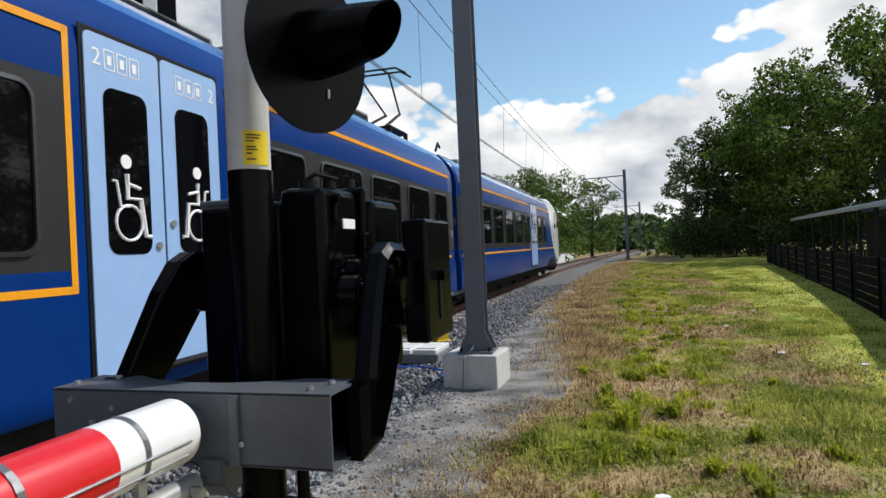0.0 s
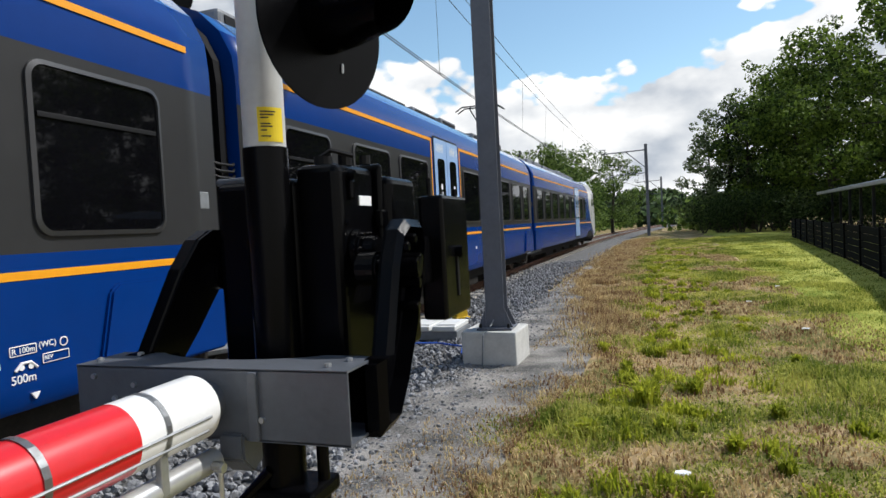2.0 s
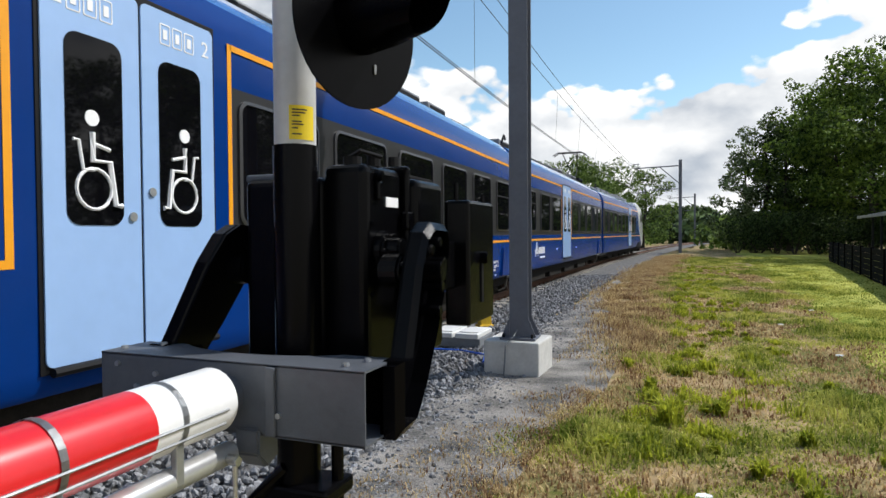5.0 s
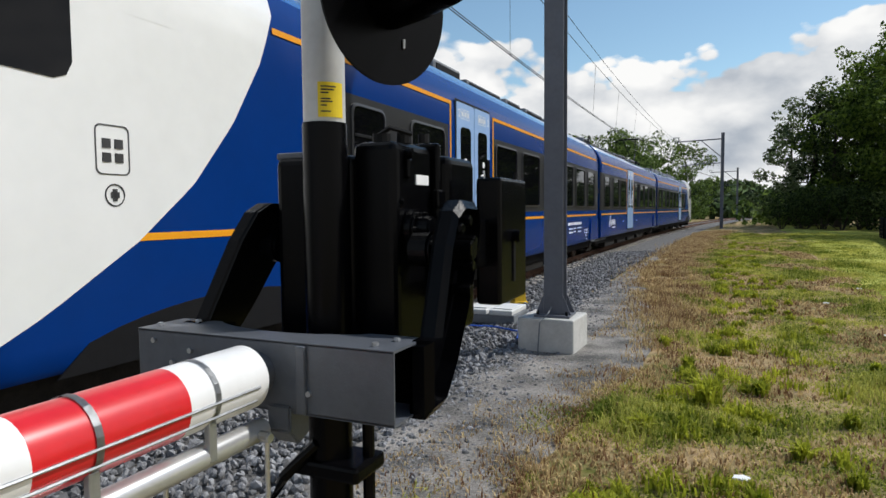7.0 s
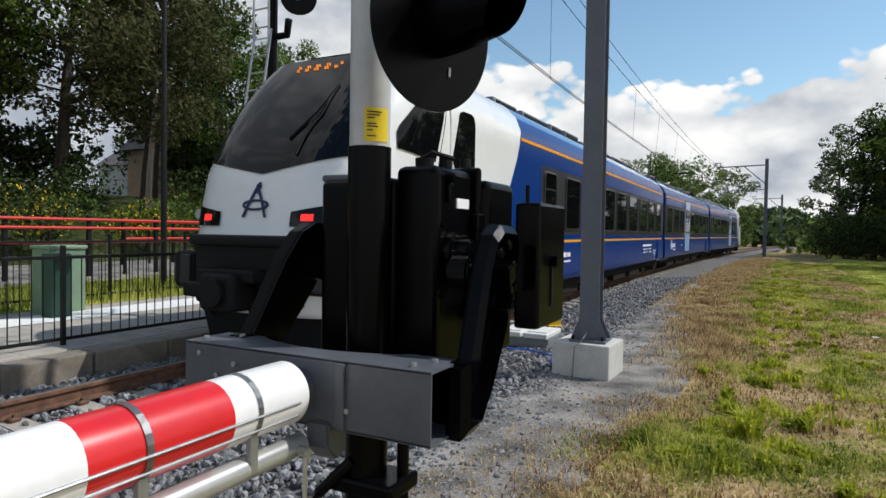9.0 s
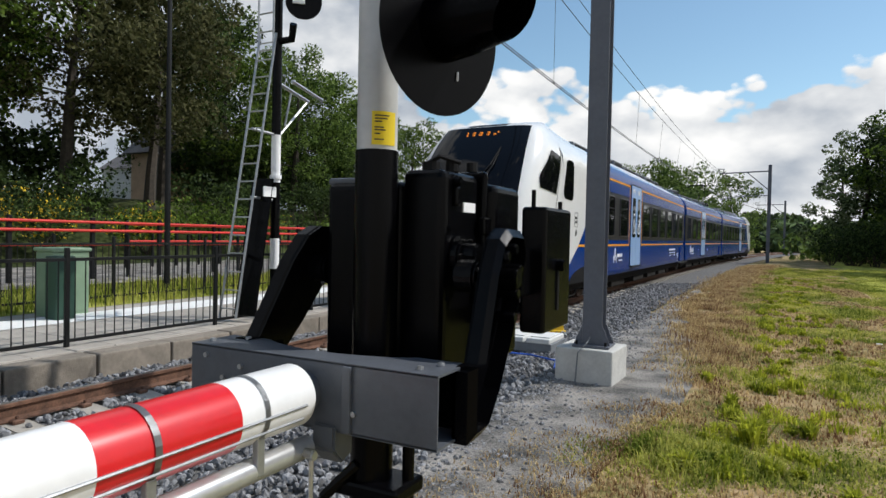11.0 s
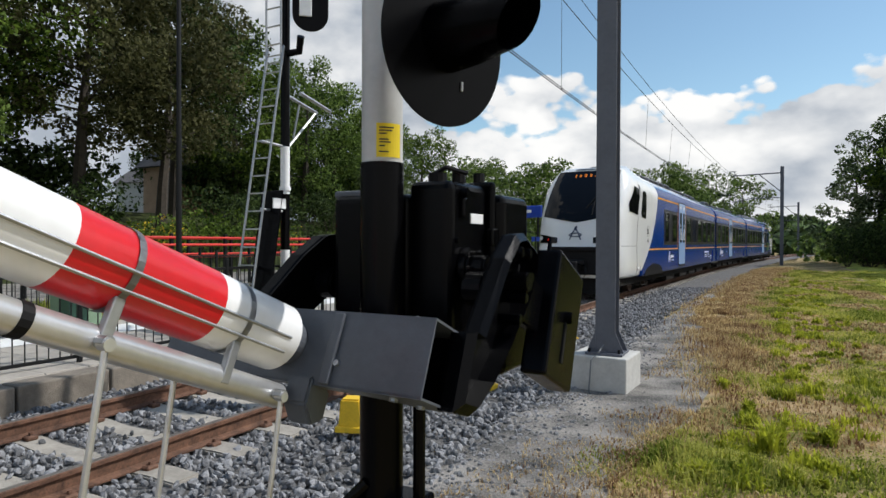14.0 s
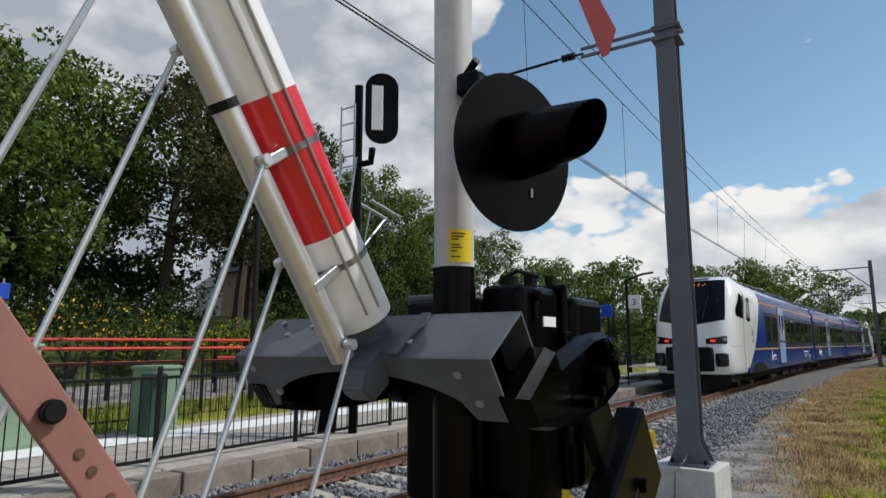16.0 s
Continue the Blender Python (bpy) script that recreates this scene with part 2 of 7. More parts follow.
M = dict(
    blue=mat("blue_paint", (0.0008, 0.030, 0.175), 0.26, var=0.05, scale=1.5, coat=0.05, spec=0.14),
    # body blue made lighter: the sky's sheen on the roof, put into the colour
    roof_sheen_blue=mat("blue_paint_sky_sheen", (0.02, 0.13, 0.42), 0.2, var=0.10, scale=1.2, coat=0.8),
    grey_band=mat("dark_grey_paint", (0.026, 0.026, 0.027), 0.4, var=0.08, scale=2, coat=0.08, spec=0.25),
    white_paint=mat("white_train_paint", (0.80, 0.80, 0.78), 0.25, var=0.03, scale=1.5, coat=0.6),
    orange=mat("orange_stripe", (0.80, 0.33, 0.01), 0.35, var=0.04),
    door_blue=mat("light_blue_door_paint", (0.30, 0.46, 0.74), 0.3, var=0.04, scale=2, coat=0.3),
    glass=mat("tinted_glass", (0.003, 0.003, 0.004), 0.03, var=0.2, scale=2, spec=0.26),
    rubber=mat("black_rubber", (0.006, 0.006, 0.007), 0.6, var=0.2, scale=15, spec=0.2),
    frame_grey=mat("window_frame_grey", (0.030, 0.030, 0.032), 0.35, var=0.1),
    bellows=mat("bellows_rubber", (0.004, 0.004, 0.005), 0.7, var=0.2, scale=10, spec=0.15),
    under=mat("dirty_underframe", (0.014, 0.012, 0.010), 0.85, spec=0.2, var=0.4, scale=6, bump=0.3, bump_scale=30),
    wheel_steel=mat("wheel_steel", (0.09, 0.06, 0.045), 0.6, 0.4, var=0.3, scale=8),
    roof_gear=mat("roof_equipment_grey", (0.16, 0.17, 0.18), 0.6, var=0.2, scale=4),
    steel=mat("galvanised_steel", (0.42, 0.43, 0.44), 0.4, 0.8, var=0.15, scale=12, bump=0.05),
    alu=mat("aluminium_tube", (0.62, 0.62, 0.62), 0.28, 0.7, var=0.08, scale=10),
    mast=mat("grey_mast_paint", (0.105, 0.112, 0.135), 0.5, var=0.12, scale=5, bump=0.05),
    concrete=mat("light_concrete", (0.50, 0.49, 0.46), 0.85, var=0.12, scale=6, bump=0.25, bump_scale=90),
    black_box=mat("black_powder_coat", (0.0018, 0.0018, 0.0023), 0.24, spec=0.10, var=0.3, scale=14, bump=0.06, bump_scale=300),
    grey_steel=mat("grey_painted_steel", (0.085, 0.093, 0.108), 0.42, var=0.14, scale=9, bump=0.06, bump_scale=150),
    pole_grey=mat("pole_light_grey", (0.52, 0.52, 0.51), 0.35, var=0.10, scale=6, bump=0.03),
    boom_white=mat("boom_white", (0.80, 0.80, 0.79), 0.28, var=0.05, scale=7, coat=0.3),
    boom_red=mat("reflective_red", (0.62, 0.012, 0.018), 0.3, var=0.08, scale=7, coat=0.3),
    yellow=mat("yellow_sticker", (0.80, 0.60, 0.01), 0.5, var=0.06),
    ink=mat("print_ink", (0.03, 0.03, 0.03), 0.6),
    white_ink=mat("white_print", (0.82, 0.82, 0.82), 0.5, var=0.03),
    dark_blue_ink=mat("dark_blue_print", (0.01, 0.03, 0.09), 0.5),
    red_lamp=mat("red_tail_light", (0.7, 0.01, 0.01), 0.3, emit=((1.0, 0.03, 0.02), 1.1)),
    amber=mat("amber_display", (0.9, 0.3, 0.02), 0.4, emit=((1.0, 0.25, 0.02), 0.45)),
    lens=mat("dark_red_lens", (0.10, 0.004, 0.003), 0.12, var=0.2),
    rust=mat("rusty_rail", (0.085, 0.042, 0.026), 0.8, 0.1, var=0.4, scale=10, bump=0.2, other=(0.14, 0.07, 0.042)),
    rail_top=mat("worn_rail_head", (0.42, 0.38, 0.35), 0.3, 0.8, var=0.15, scale=20),
    sleeper=mat("sleeper_concrete", (0.34, 0.31, 0.265), 0.9, var=0.2, scale=6, bump=0.3, bump_scale=60, obj=0.2),
    stone=mat("ballast_stone", (0.20, 0.20, 0.205), 0.85, var=0.45, scale=30, island=0.9, bump=0.3, bump_scale=120),
    ballast_bed=mat("ballast_bed", (0.12, 0.115, 0.11), 0.9, var=0.6, scale=25, bump=1.0, bump_scale=45),
    path=mat("fine_gravel_path", (0.16, 0.155, 0.145), 0.95, var=0.4, scale=2.2, bump=1.0, bump_scale=110, other=(0.27, 0.25, 0.225), fine=160, spec=0.2, span=(0.32, 0.68)),
    soil=mat("grassy_soil", (0.16, 0.165, 0.04), 0.95, var=0.3, scale=0.9, bump=0.7, bump_scale=25, other=(0.30, 0.215, 0.12), fine=60, spec=0.1, span=(0.36, 0.62)),
    lawn=mat("mown_grass", (0.23, 0.30, 0.035), 0.9, var=0.3, scale=0.6, bump=0.8, bump_scale=30, other=(0.42, 0.40, 0.10), fine=90, spec=0.1),
    blade=mat("grass_blade", (0.15, 0.215, 0.018), 0.75, var=0.25, scale=0.9, island=0.34, other=(0.43, 0.42, 0.10), thin=0.5, spec=0.15, fine=24, span=(0.33, 0.66)),
    weed=mat("weed_leaf", (0.19, 0.25, 0.014), 0.7, var=0.3, scale=1.2, island=0.4, other=(0.42, 0.43, 0.045), thin=0.55, spec=0.2),
    dry=mat("dry_grass_blade", (0.26, 0.13, 0.07), 0.8, var=0.3, scale=1.5, island=0.6, other=(0.52, 0.40, 0.20), thin=0.35, spec=0.1),
    leaf=mat("leaf_green", (0.042, 0.085, 0.012), 0.6, var=0.4, scale=0.6, island=0.8, other=(0.115, 0.17, 0.025), thin=0.4, spec=0.15),
    leaf_light=mat("leaf_light_green", (0.06, 0.115, 0.022), 0.6, var=0.4, scale=0.6, island=0.8, other=(0.14, 0.20, 0.045), thin=0.4, spec=0.15),
    leaf_grey=mat("leaf_grey_green", (0.07, 0.105, 0.04), 0.6, var=0.4, scale=0.6, island=0.8, other=(0.13, 0.17, 0.075), thin=0.4, spec=0.15),
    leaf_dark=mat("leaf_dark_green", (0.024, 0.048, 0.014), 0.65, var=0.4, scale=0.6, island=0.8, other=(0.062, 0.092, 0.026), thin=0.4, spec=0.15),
    leaf_copper=mat("leaf_copper", (0.062, 0.070, 0.020), 0.65, var=0.4, scale=0.6, island=0.8, other=(0.085, 0.085, 0.035), thin=0.4, spec=0.15),
    flower=mat("yellow_broom_flower", (0.62, 0.42, 0.01), 0.7, var=0.2, island=0.5),
    bark=mat("bark", (0.05, 0.04, 0.03), 0.9, var=0.35, scale=6, bump=0.6, bump_scale=25),
    paving=mat("platform_paving", (0.34, 0.31, 0.27), 0.88, var=0.15, scale=3, bump=0.2, bump_scale=80, obj=0.25),
    kerb=mat("kerb_concrete", (0.21, 0.18, 0.145), 0.9, var=0.25, scale=4, bump=0.3, bump_scale=60, obj=0.3),
    line_white=mat("white_line_paint", (0.74, 0.74, 0.72), 0.7, var=0.08, scale=5),
    fence_black=mat("black_fence_paint", (0.007, 0.0075, 0.008), 0.5, spec=0.25, var=0.2, scale=8),
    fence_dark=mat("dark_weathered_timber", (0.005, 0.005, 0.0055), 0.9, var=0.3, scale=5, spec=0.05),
    rail_red=mat("red_rail_paint", (0.58, 0.035, 0.022), 0.45, var=0.1, scale=4),
    cab_green=mat("green_cabinet_paint", (0.20, 0.29, 0.19), 0.5, var=0.08, scale=4),
    bin_green=mat("dark_green_bin", (0.02, 0.06, 0.04), 0.5, var=0.1, scale=4),
    brick_beige=mat("beige_wall", (0.46, 0.31, 0.19), 0.9, var=0.12, scale=2, bump=0.2),
    roof_tile=mat("grey_roof_tiles", (0.10, 0.095, 0.095), 0.8, var=0.25, scale=2, bump=0.4, bump_scale=10),
    sign_blue=mat("blue_sign", (0.01, 0.06, 0.42), 0.4, var=0.05),
    bar_red=mat("faded_red_bar", (0.27, 0.125, 0.10), 0.5, var=0.12, scale=6, bump=0.05),
    tri_red=mat("red_warning_plate", (0.55, 0.10, 0.09), 0.45, var=0.1, scale=5),
    canopy=mat("blue_grey_canopy", (0.22, 0.30, 0.42), 0.35, var=0.15, scale=2),
    trough=mat("light_grey_trough", (0.62, 0.62, 0.60), 0.7, var=0.1, scale=6),
    marker=mat("yellow_marker", (0.78, 0.50, 0.02), 0.55, var=0.12, scale=10),
    cable=mat("copper_wire", (0.06, 0.055, 0.05), 0.5, 0.5, var=0.1),
    scrub=mat("scrub_ground", (0.022, 0.036, 0.012), 0.95, var=0.5, scale=0.8, bump=1.0, bump_scale=8, other=(0.05, 0.06, 0.02), spec=0.1),
    hill=mat("far_woods", (0.035, 0.07, 0.022), 0.9, var=0.5, scale=0.12, island=0.8, other=(0.08, 0.12, 0.035)),
    blue_hose=mat("blue_hose", (0.02, 0.10, 0.5), 0.5),
)

# ---- mesh helpers ----


def part(name, bm, material, parent=None, label="", smooth=False):
    """Links a bmesh as one mesh object, under a parent if given. material: one, or a list of slots."""
    me = bpy.data.meshes.new(name)
    bm.to_mesh(me)
    bm.free()
    for m in material if isinstance(material, list) else [material]:
        me.materials.append(m)
    if smooth:
        me.polygons.foreach_set("use_smooth", [True] * len(me.polygons))
        me.set_sharp_from_angle(angle=radians(35))
    ob = new(name, me)
    if parent:
        ob.parent = parent
    if label:
        ob["label"] = label
    return ob


def thing(name, label, category, group="", kind="", at=None):
    e = new(name)
    e.empty_display_size = 0.1
    if at is not None:
        e.matrix_basis = at
    return tagged(e, label, category, group, kind)


def solid(lo, hi, bevel=0.0, segs=2, bm=None, m=None):
    """A box from corner lo to corner hi with bevelled edges, added to bm."""
    b = bmesh.new()
    c = [(a + d) / 2 for a, d in zip(lo, hi)]
    s = [max(abs(d - a), 1e-4) for a, d in zip(lo, hi)]
    bmesh.ops.create_cube(b, size=1, matrix=Matrix.Translation(c) @ Matrix.Diagonal((*s, 1)))
    if bevel:
        bmesh.ops.bevel(b, geom=b.edges[:], offset=min(bevel, min(s) * 0.45), segments=segs, affect="EDGES", profile=0.5)
    return merge(bm, b, m)


def merge(bm, b, m=None):
    if m is not None:
        b.transform(m)
    if bm is None:
        return b
    me = bpy.data.meshes.new("tmp")
    b.to_mesh(me)
    b.free()
    bm.from_mesh(me)
    bpy.data.meshes.remove(me)
    return bm


def rod(p, q, r, r2=None, segs=12, bm=None, bevel=0.0):
    """A closed tapered cylinder from p to q."""
    p, q = Vector(p), Vector(q)
    b = bmesh.new()
    m = Matrix.Translation((p + q) / 2) @ (q - p).to_track_quat("Z", "Y").to_matrix().to_4x4()
    bmesh.ops.create_cone(b, cap_ends=True, segments=segs, radius1=r, radius2=r if r2 is None else r2, depth=(q - p).length, matrix=m)
    if bevel:
        es = [e for e in b.edges if len(e.link_faces) == 2 and any(len(f.verts) > 4 for f in e.link_faces)]
        bmesh.ops.bevel(b, geom=es, offset=bevel, segments=2, affect="EDGES")
    return merge(bm, b)


def plate(points, depth, axis="x", at=0.0, bevel=0.0, bm=None):
    """An outline of (a, b) points in the plane across axis, from at to at + depth, with bevelled edges."""
    b = bmesh.new()
    put = {"x": lambda a, c: (at, a, c), "y": lambda a, c: (a, at, c), "z": lambda a, c: (a, c, at)}[axis]
    f = b.faces.new([b.verts.new(put(*p)) for p in points])
    g = bmesh.ops.extrude_face_region(b, geom=[f])
    off = {"x": (depth, 0, 0), "y": (0, depth, 0), "z": (0, 0, depth)}[axis]
    bmesh.ops.translate(b, verts=[v for v in g["geom"] if isinstance(v, bmesh.types.BMVert)], vec=off)
    bmesh.ops.recalc_face_normals(b, faces=b.faces[:])
    if bevel:
        bmesh.ops.bevel(b, geom=b.edges[:], offset=bevel, segments=2, affect="EDGES", clamp_overlap=True)
    return merge(bm, b)


def rounded(w0, w1, z0, z1, r, n=5):
    """Outline of a rounded rectangle, counter-clockwise."""
    out = []
    for cx, cz, a0 in ((w1 - r, z1 - r, 0), (w0 + r, z1 - r, 90), (w0 + r, z0 + r, 180), (w1 - r, z0 + r, 270)):
        for i in range(n + 1):
            a = radians(a0 + 90 * i / n)
            out.append((cx + r * math.cos(a), cz + r * math.sin(a)))
    return out


def ring(outer, inner, depth, axis="x", at=0.0):
    """A frame between two outlines with the same number of points."""
    b = bmesh.new()
    put = {"x": lambda d, p: (d, p[0], p[1]), "y": lambda d, p: (p[0], d, p[1])}[axis]
    rows = [[b.verts.new(put(d, p)) for p in o] for o, d in ((outer, at), (outer, at + depth * 0.7), (inner, at + depth), (inner, at))]
    n = len(outer)
    for a in range(4):
        for i in range(n):
            b.faces.new((rows[a][i], rows[a][(i + 1) % n], rows[(a + 1) % 4][(i + 1) % n], rows[(a + 1) % 4][i]))
    bmesh.ops.recalc_face_normals(b, faces=b.faces[:])
    return b


def tube(points, r, segs=8, bm=None, closed_ends=True):
    """A round tube through points."""
    b = bmesh.new()
    pts = [Vector(p) for p in points]
    rings = []
    up = Vector((0.03, 0.05, 1)).normalized()
    for i, p in enumerate(pts):
        d = (pts[min(i + 1, len(pts) - 1)] - pts[max(i - 1, 0)]).normalized()
        a = d.cross(up if abs(d.dot(up)) < 0.95 else Vector((1, 0, 0))).normalized()
        c = d.cross(a)
        rings.append([b.verts.new(p + r * (math.cos(k * math.tau / segs) * a + math.sin(k * math.tau / segs) * c)) for k in range(segs)])
    for u, v in zip(rings, rings[1:]):
        for k in range(segs):
            b.faces.new((u[k], u[(k + 1) % segs], v[(k + 1) % segs], v[k]))
    if closed_ends:
        b.faces.new(rings[0][::-1])
        b.faces.new(rings[-1])
    bmesh.ops.recalc_face_normals(b, faces=b.faces[:])
    return merge(bm, b)


def text_mesh(body, size, m, material, parent, name="lettering", depth=0.002):
    """Letters as a flat mesh: x along the line, y up in the text's own plane, placed by m."""
    cu = bpy.data.curves.new(name, "FONT")
    cu.body, cu.size, cu.extrude = body, size, depth
    tmp = bpy.data.objects.new(name, cu)
    scene.collection.objects.link(tmp)
    me = bpy.data.meshes.new_from_object(tmp.evaluated_get(bpy.context.evaluated_depsgraph_get()))
    bpy.data.objects.remove(tmp)
    bpy.data.curves.remove(cu)
    me.transform(m)
    me.materials.clear()
    me.materials.append(material)
    ob = new(name, me)
    ob.parent = parent
    return ob


def track_x(y):
    """The line's centre: a wide bend to the right."""
    return -4.85 - 0.0246 * y + y * y / 1170.0


RAIL_Z = 0.10

# ---- ground, line, platform ----


def sheet(name, rows, material, label, category, kind="structure"):
    """A strip of ground from rows of points, each row of the same length."""
    n = len(rows[0])
    verts = [p for r in rows for p in r]
    faces = [(i * n + j, i * n + j + 1, (i + 1) * n + j + 1, (i + 1) * n + j) for i in range(len(rows) - 1) for j in range(n - 1)]
    me = bpy.data.meshes.new(name)
    me.from_pydata(verts, [], faces)
    me.materials.append(material)
    ob = new(name, me)
    return tagged(ob, label, category, kind=kind)


def verge_x(y):
    """Where the gravel path gives way to the grass."""
    return float(np.interp(y, (-8, 1, 3.5, 5.05, 6.9, 8.4, 10.3, 19.4, 31, 60), (-1.0, -1.25, -1.32, -1.16, -0.92, -0.80, -0.86, -0.95, -0.66, 0.9)))


def ground_z(x, y):
    """Soft unevenness of the grass, a little higher on the verge."""
    v = noise.noise((x * 0.35, y * 0.35, 0.0)) * 0.05 + noise.noise((x * 1.3, y * 1.3, 4.0)) * 0.02
    edge = min(1.0, max(0.0, (x + 1.2) / 2.0))
    return v * edge + 0.10 * edge * min(1.0, max(0.0, (y - 8) / 12.0))


def build_ground():
    ys = [-60, -30, -12, -6] + [i * 0.5 for i in range(-8, 60)] + [32, 36, 40, 46, 52, 60, 70, 85, 100, 130, 180, 260, 400, 700, 1200, 2500]
    xs = [-2500, -900, -300, -120, -60, -30, -20, -12, -9, -7, -5, -3, -2.4] + [-2.0 + i * 0.4 for i in range(0, 36)] + [14, 17, 22, 30, 45, 70, 120, 300, 900, 2500]
    rows = []
    for y in ys:
        rows.append([])
        for x in xs:
            a = x - track_x(y) if y < 200 else 9
            z = ground_z(x, y) if (x < 30 and -5 < y < 60) else 0.0
            rows[-1].append((x, y, -0.30 if -7 < a < 2.62 else (-0.04 if a < 2.9 else z)))
    ob = sheet("ground", rows, M["soil"], "patchy grass verge with dry brown spots and bare soil", "ground")
    # gravel path between the ballast and the verge
    rows = []
    for i in range(0, 120):
        y = -8 + i * 0.5
        w = max(0.12, 0.55 - 0.012 * max(0, y - 4))
        e = 0.06 * noise.noise((y * 0.9, 0, 2)) + 0.05 * noise.noise((y * 3.1, 5, 2))
        x0 = -2.22 - 0.004 * y + y * y / 1500
        x1 = verge_x(y) + 0.15 + 0.16 * max(0.0, 1 - abs(y - 5.5) / 5.5) + e
        x1 += (x0 + 0.30 + e - x1) * min(1.0, max(0.0, (y - 9.5) / 7))
        rows.append([(x0 + (x1 - x0) * k / 6, y, 0.012 + 0.012 * noise.noise((y * 1.7, k * 0.9, 7)) + 0.01 * (1 if 0 < k < 6 else -1)) for k in range(7)])
    sheet("path", rows, M["path"], "narrow path of fine grey gravel beside the ballast", "path")
    # mown lawn past the verge
    rows = []
    for i in range(0, 100):
        y = 5 + i * 0.55
        e = 0.35 * noise.noise((y * 0.4, 1, 2)) + 0.12 * noise.noise((y * 1.8, 3, 1))
        x0 = 1.75 + 0.045 * y + e
        rows.append([(x0 + k * (8.5 + 0.04 * y - x0) / 12, y, ground_z(x0 + k * (8.5 + 0.04 * y - x0) / 12, y) + (0.015 if k else -0.01)) for k in range(13)])
    sheet("lawn", rows, M["lawn"], "mown strip of green lawn beside the verge", "grass")


def build_track():
    ys = [-60, -40, -25, -15] + list(range(-10, 90)) + [95, 100, 110, 120, 135, 150, 170]
    prof = [(-2.45, -0.12), (-1.75, -0.09), (-1.3, -0.085), (0.0, -0.105), (1.3, -0.085), (1.75, -0.06), (2.30, -0.02), (2.85, -0.03)]
    rows = [[(track_x(y) + a, y, b) for a, b in prof] for y in ys]
    sheet("ballast_bed", rows, M["ballast_bed"], "bed of grey crushed stone under the railway line", "ballast")
    # rails
    hw, web, foot = 0.034, 0.012, 0.07
    shape = [(-foot, 0), (foot, 0), (foot, 0.012), (web, 0.03), (web, 0.105), (hw, 0.118), (hw, 0.145), (hw - 0.008, 0.152), (-hw + 0.008, 0.152), (-hw, 0.145), (-hw, 0.118), (-web, 0.105), (-web, 0.03), (-foot, 0.012)]
    for s in (-1, 1):
        t = thing("rail", "steel running rail with rusty flanks and a worn bright head", "rail", "rails of the line", "structure")
        n = len(shape)
        verts, faces, mats = [], [], []
        for y in ys:
            verts += [(track_x(y) + 0.75 * s + a, y, RAIL_Z - 0.152 + b) for a, b in shape]
        for i in range(len(ys) - 1):
            for k in range(n):
                faces.append((i * n + k, i * n + (k + 1) % n, (i + 1) * n + (k + 1) % n, (i + 1) * n + k))
                mats.append(1 if k == 7 else 0)
        me = bpy.data.meshes.new("rail_profile")
        me.from_pydata(verts, [], faces)
        me.materials.append(M["rust"])
        me.materials.append(M["rail_top"])
        me.polygons.foreach_set("material_index", mats)
        me.update()
        ob = new("rail_profile", me)
        ob.parent = t
    # sleepers with fastenings
    bm = plate([(-1.28, -0.12), (1.28, -0.12), (1.24, 0.055), (0.95, 0.06), (0.62, 0.045), (0.35, 0.02), (-0.35, 0.02), (-0.62, 0.045), (-0.95, 0.06), (-1.24, 0.055)], 0.24, "y", -0.12, 0.012)
    first = tagged(part("sleeper", bm, M["sleeper"]), "weathered concrete sleeper across the track bed", "sleeper", "sleepers of the line", "structure")
    clip = bmesh.new()
    for s in (-1, 1):
        for q in (-1, 1):
            solid((0.75 * s + q * 0.105 - 0.04, -0.05, 0.04), (0.75 * s + q * 0.105 + 0.04, 0.05, 0.085), 0.012, 1, clip)
            rod((0.75 * s + q * 0.105, 0, 0.05), (0.75 * s + q * 0.105, 0, 0.11), 0.016, segs=6, bm=clip)
    part("fastening", clip, M["rust"], first)
    y = -9.0
    k = 0
    while y < 62:
        d = -0.0246 + y / 585.0
        m = pose(track_x(y), y, RAIL_Z - 0.152 - 0.058, 0, 0, -math.degrees(math.atan(d)))
        if k == 0:
            first.matrix_basis = m
        else:
            copy_thing(first, m)
        y += 0.6 if y < 40 else 1.2
        k += 1


def rock_shapes(n=10):
    out = []
    for k in range(n):
        b = bmesh.new()
        bmesh.ops.create_icosphere(b, subdivisions=1, radius=1)
        rnd = random.Random(k)
        for v in b.verts:
            v.co *= 0.7 + 0.5 * rnd.random()
            v.co.z *= 0.75
        hull = bmesh.ops.convex_hull(b, input=b.verts[:])
        out.append((np.array([v.co[:] for v in b.verts]), [[v.index for v in f.verts] for f in b.faces]))
        b.free()
    return out


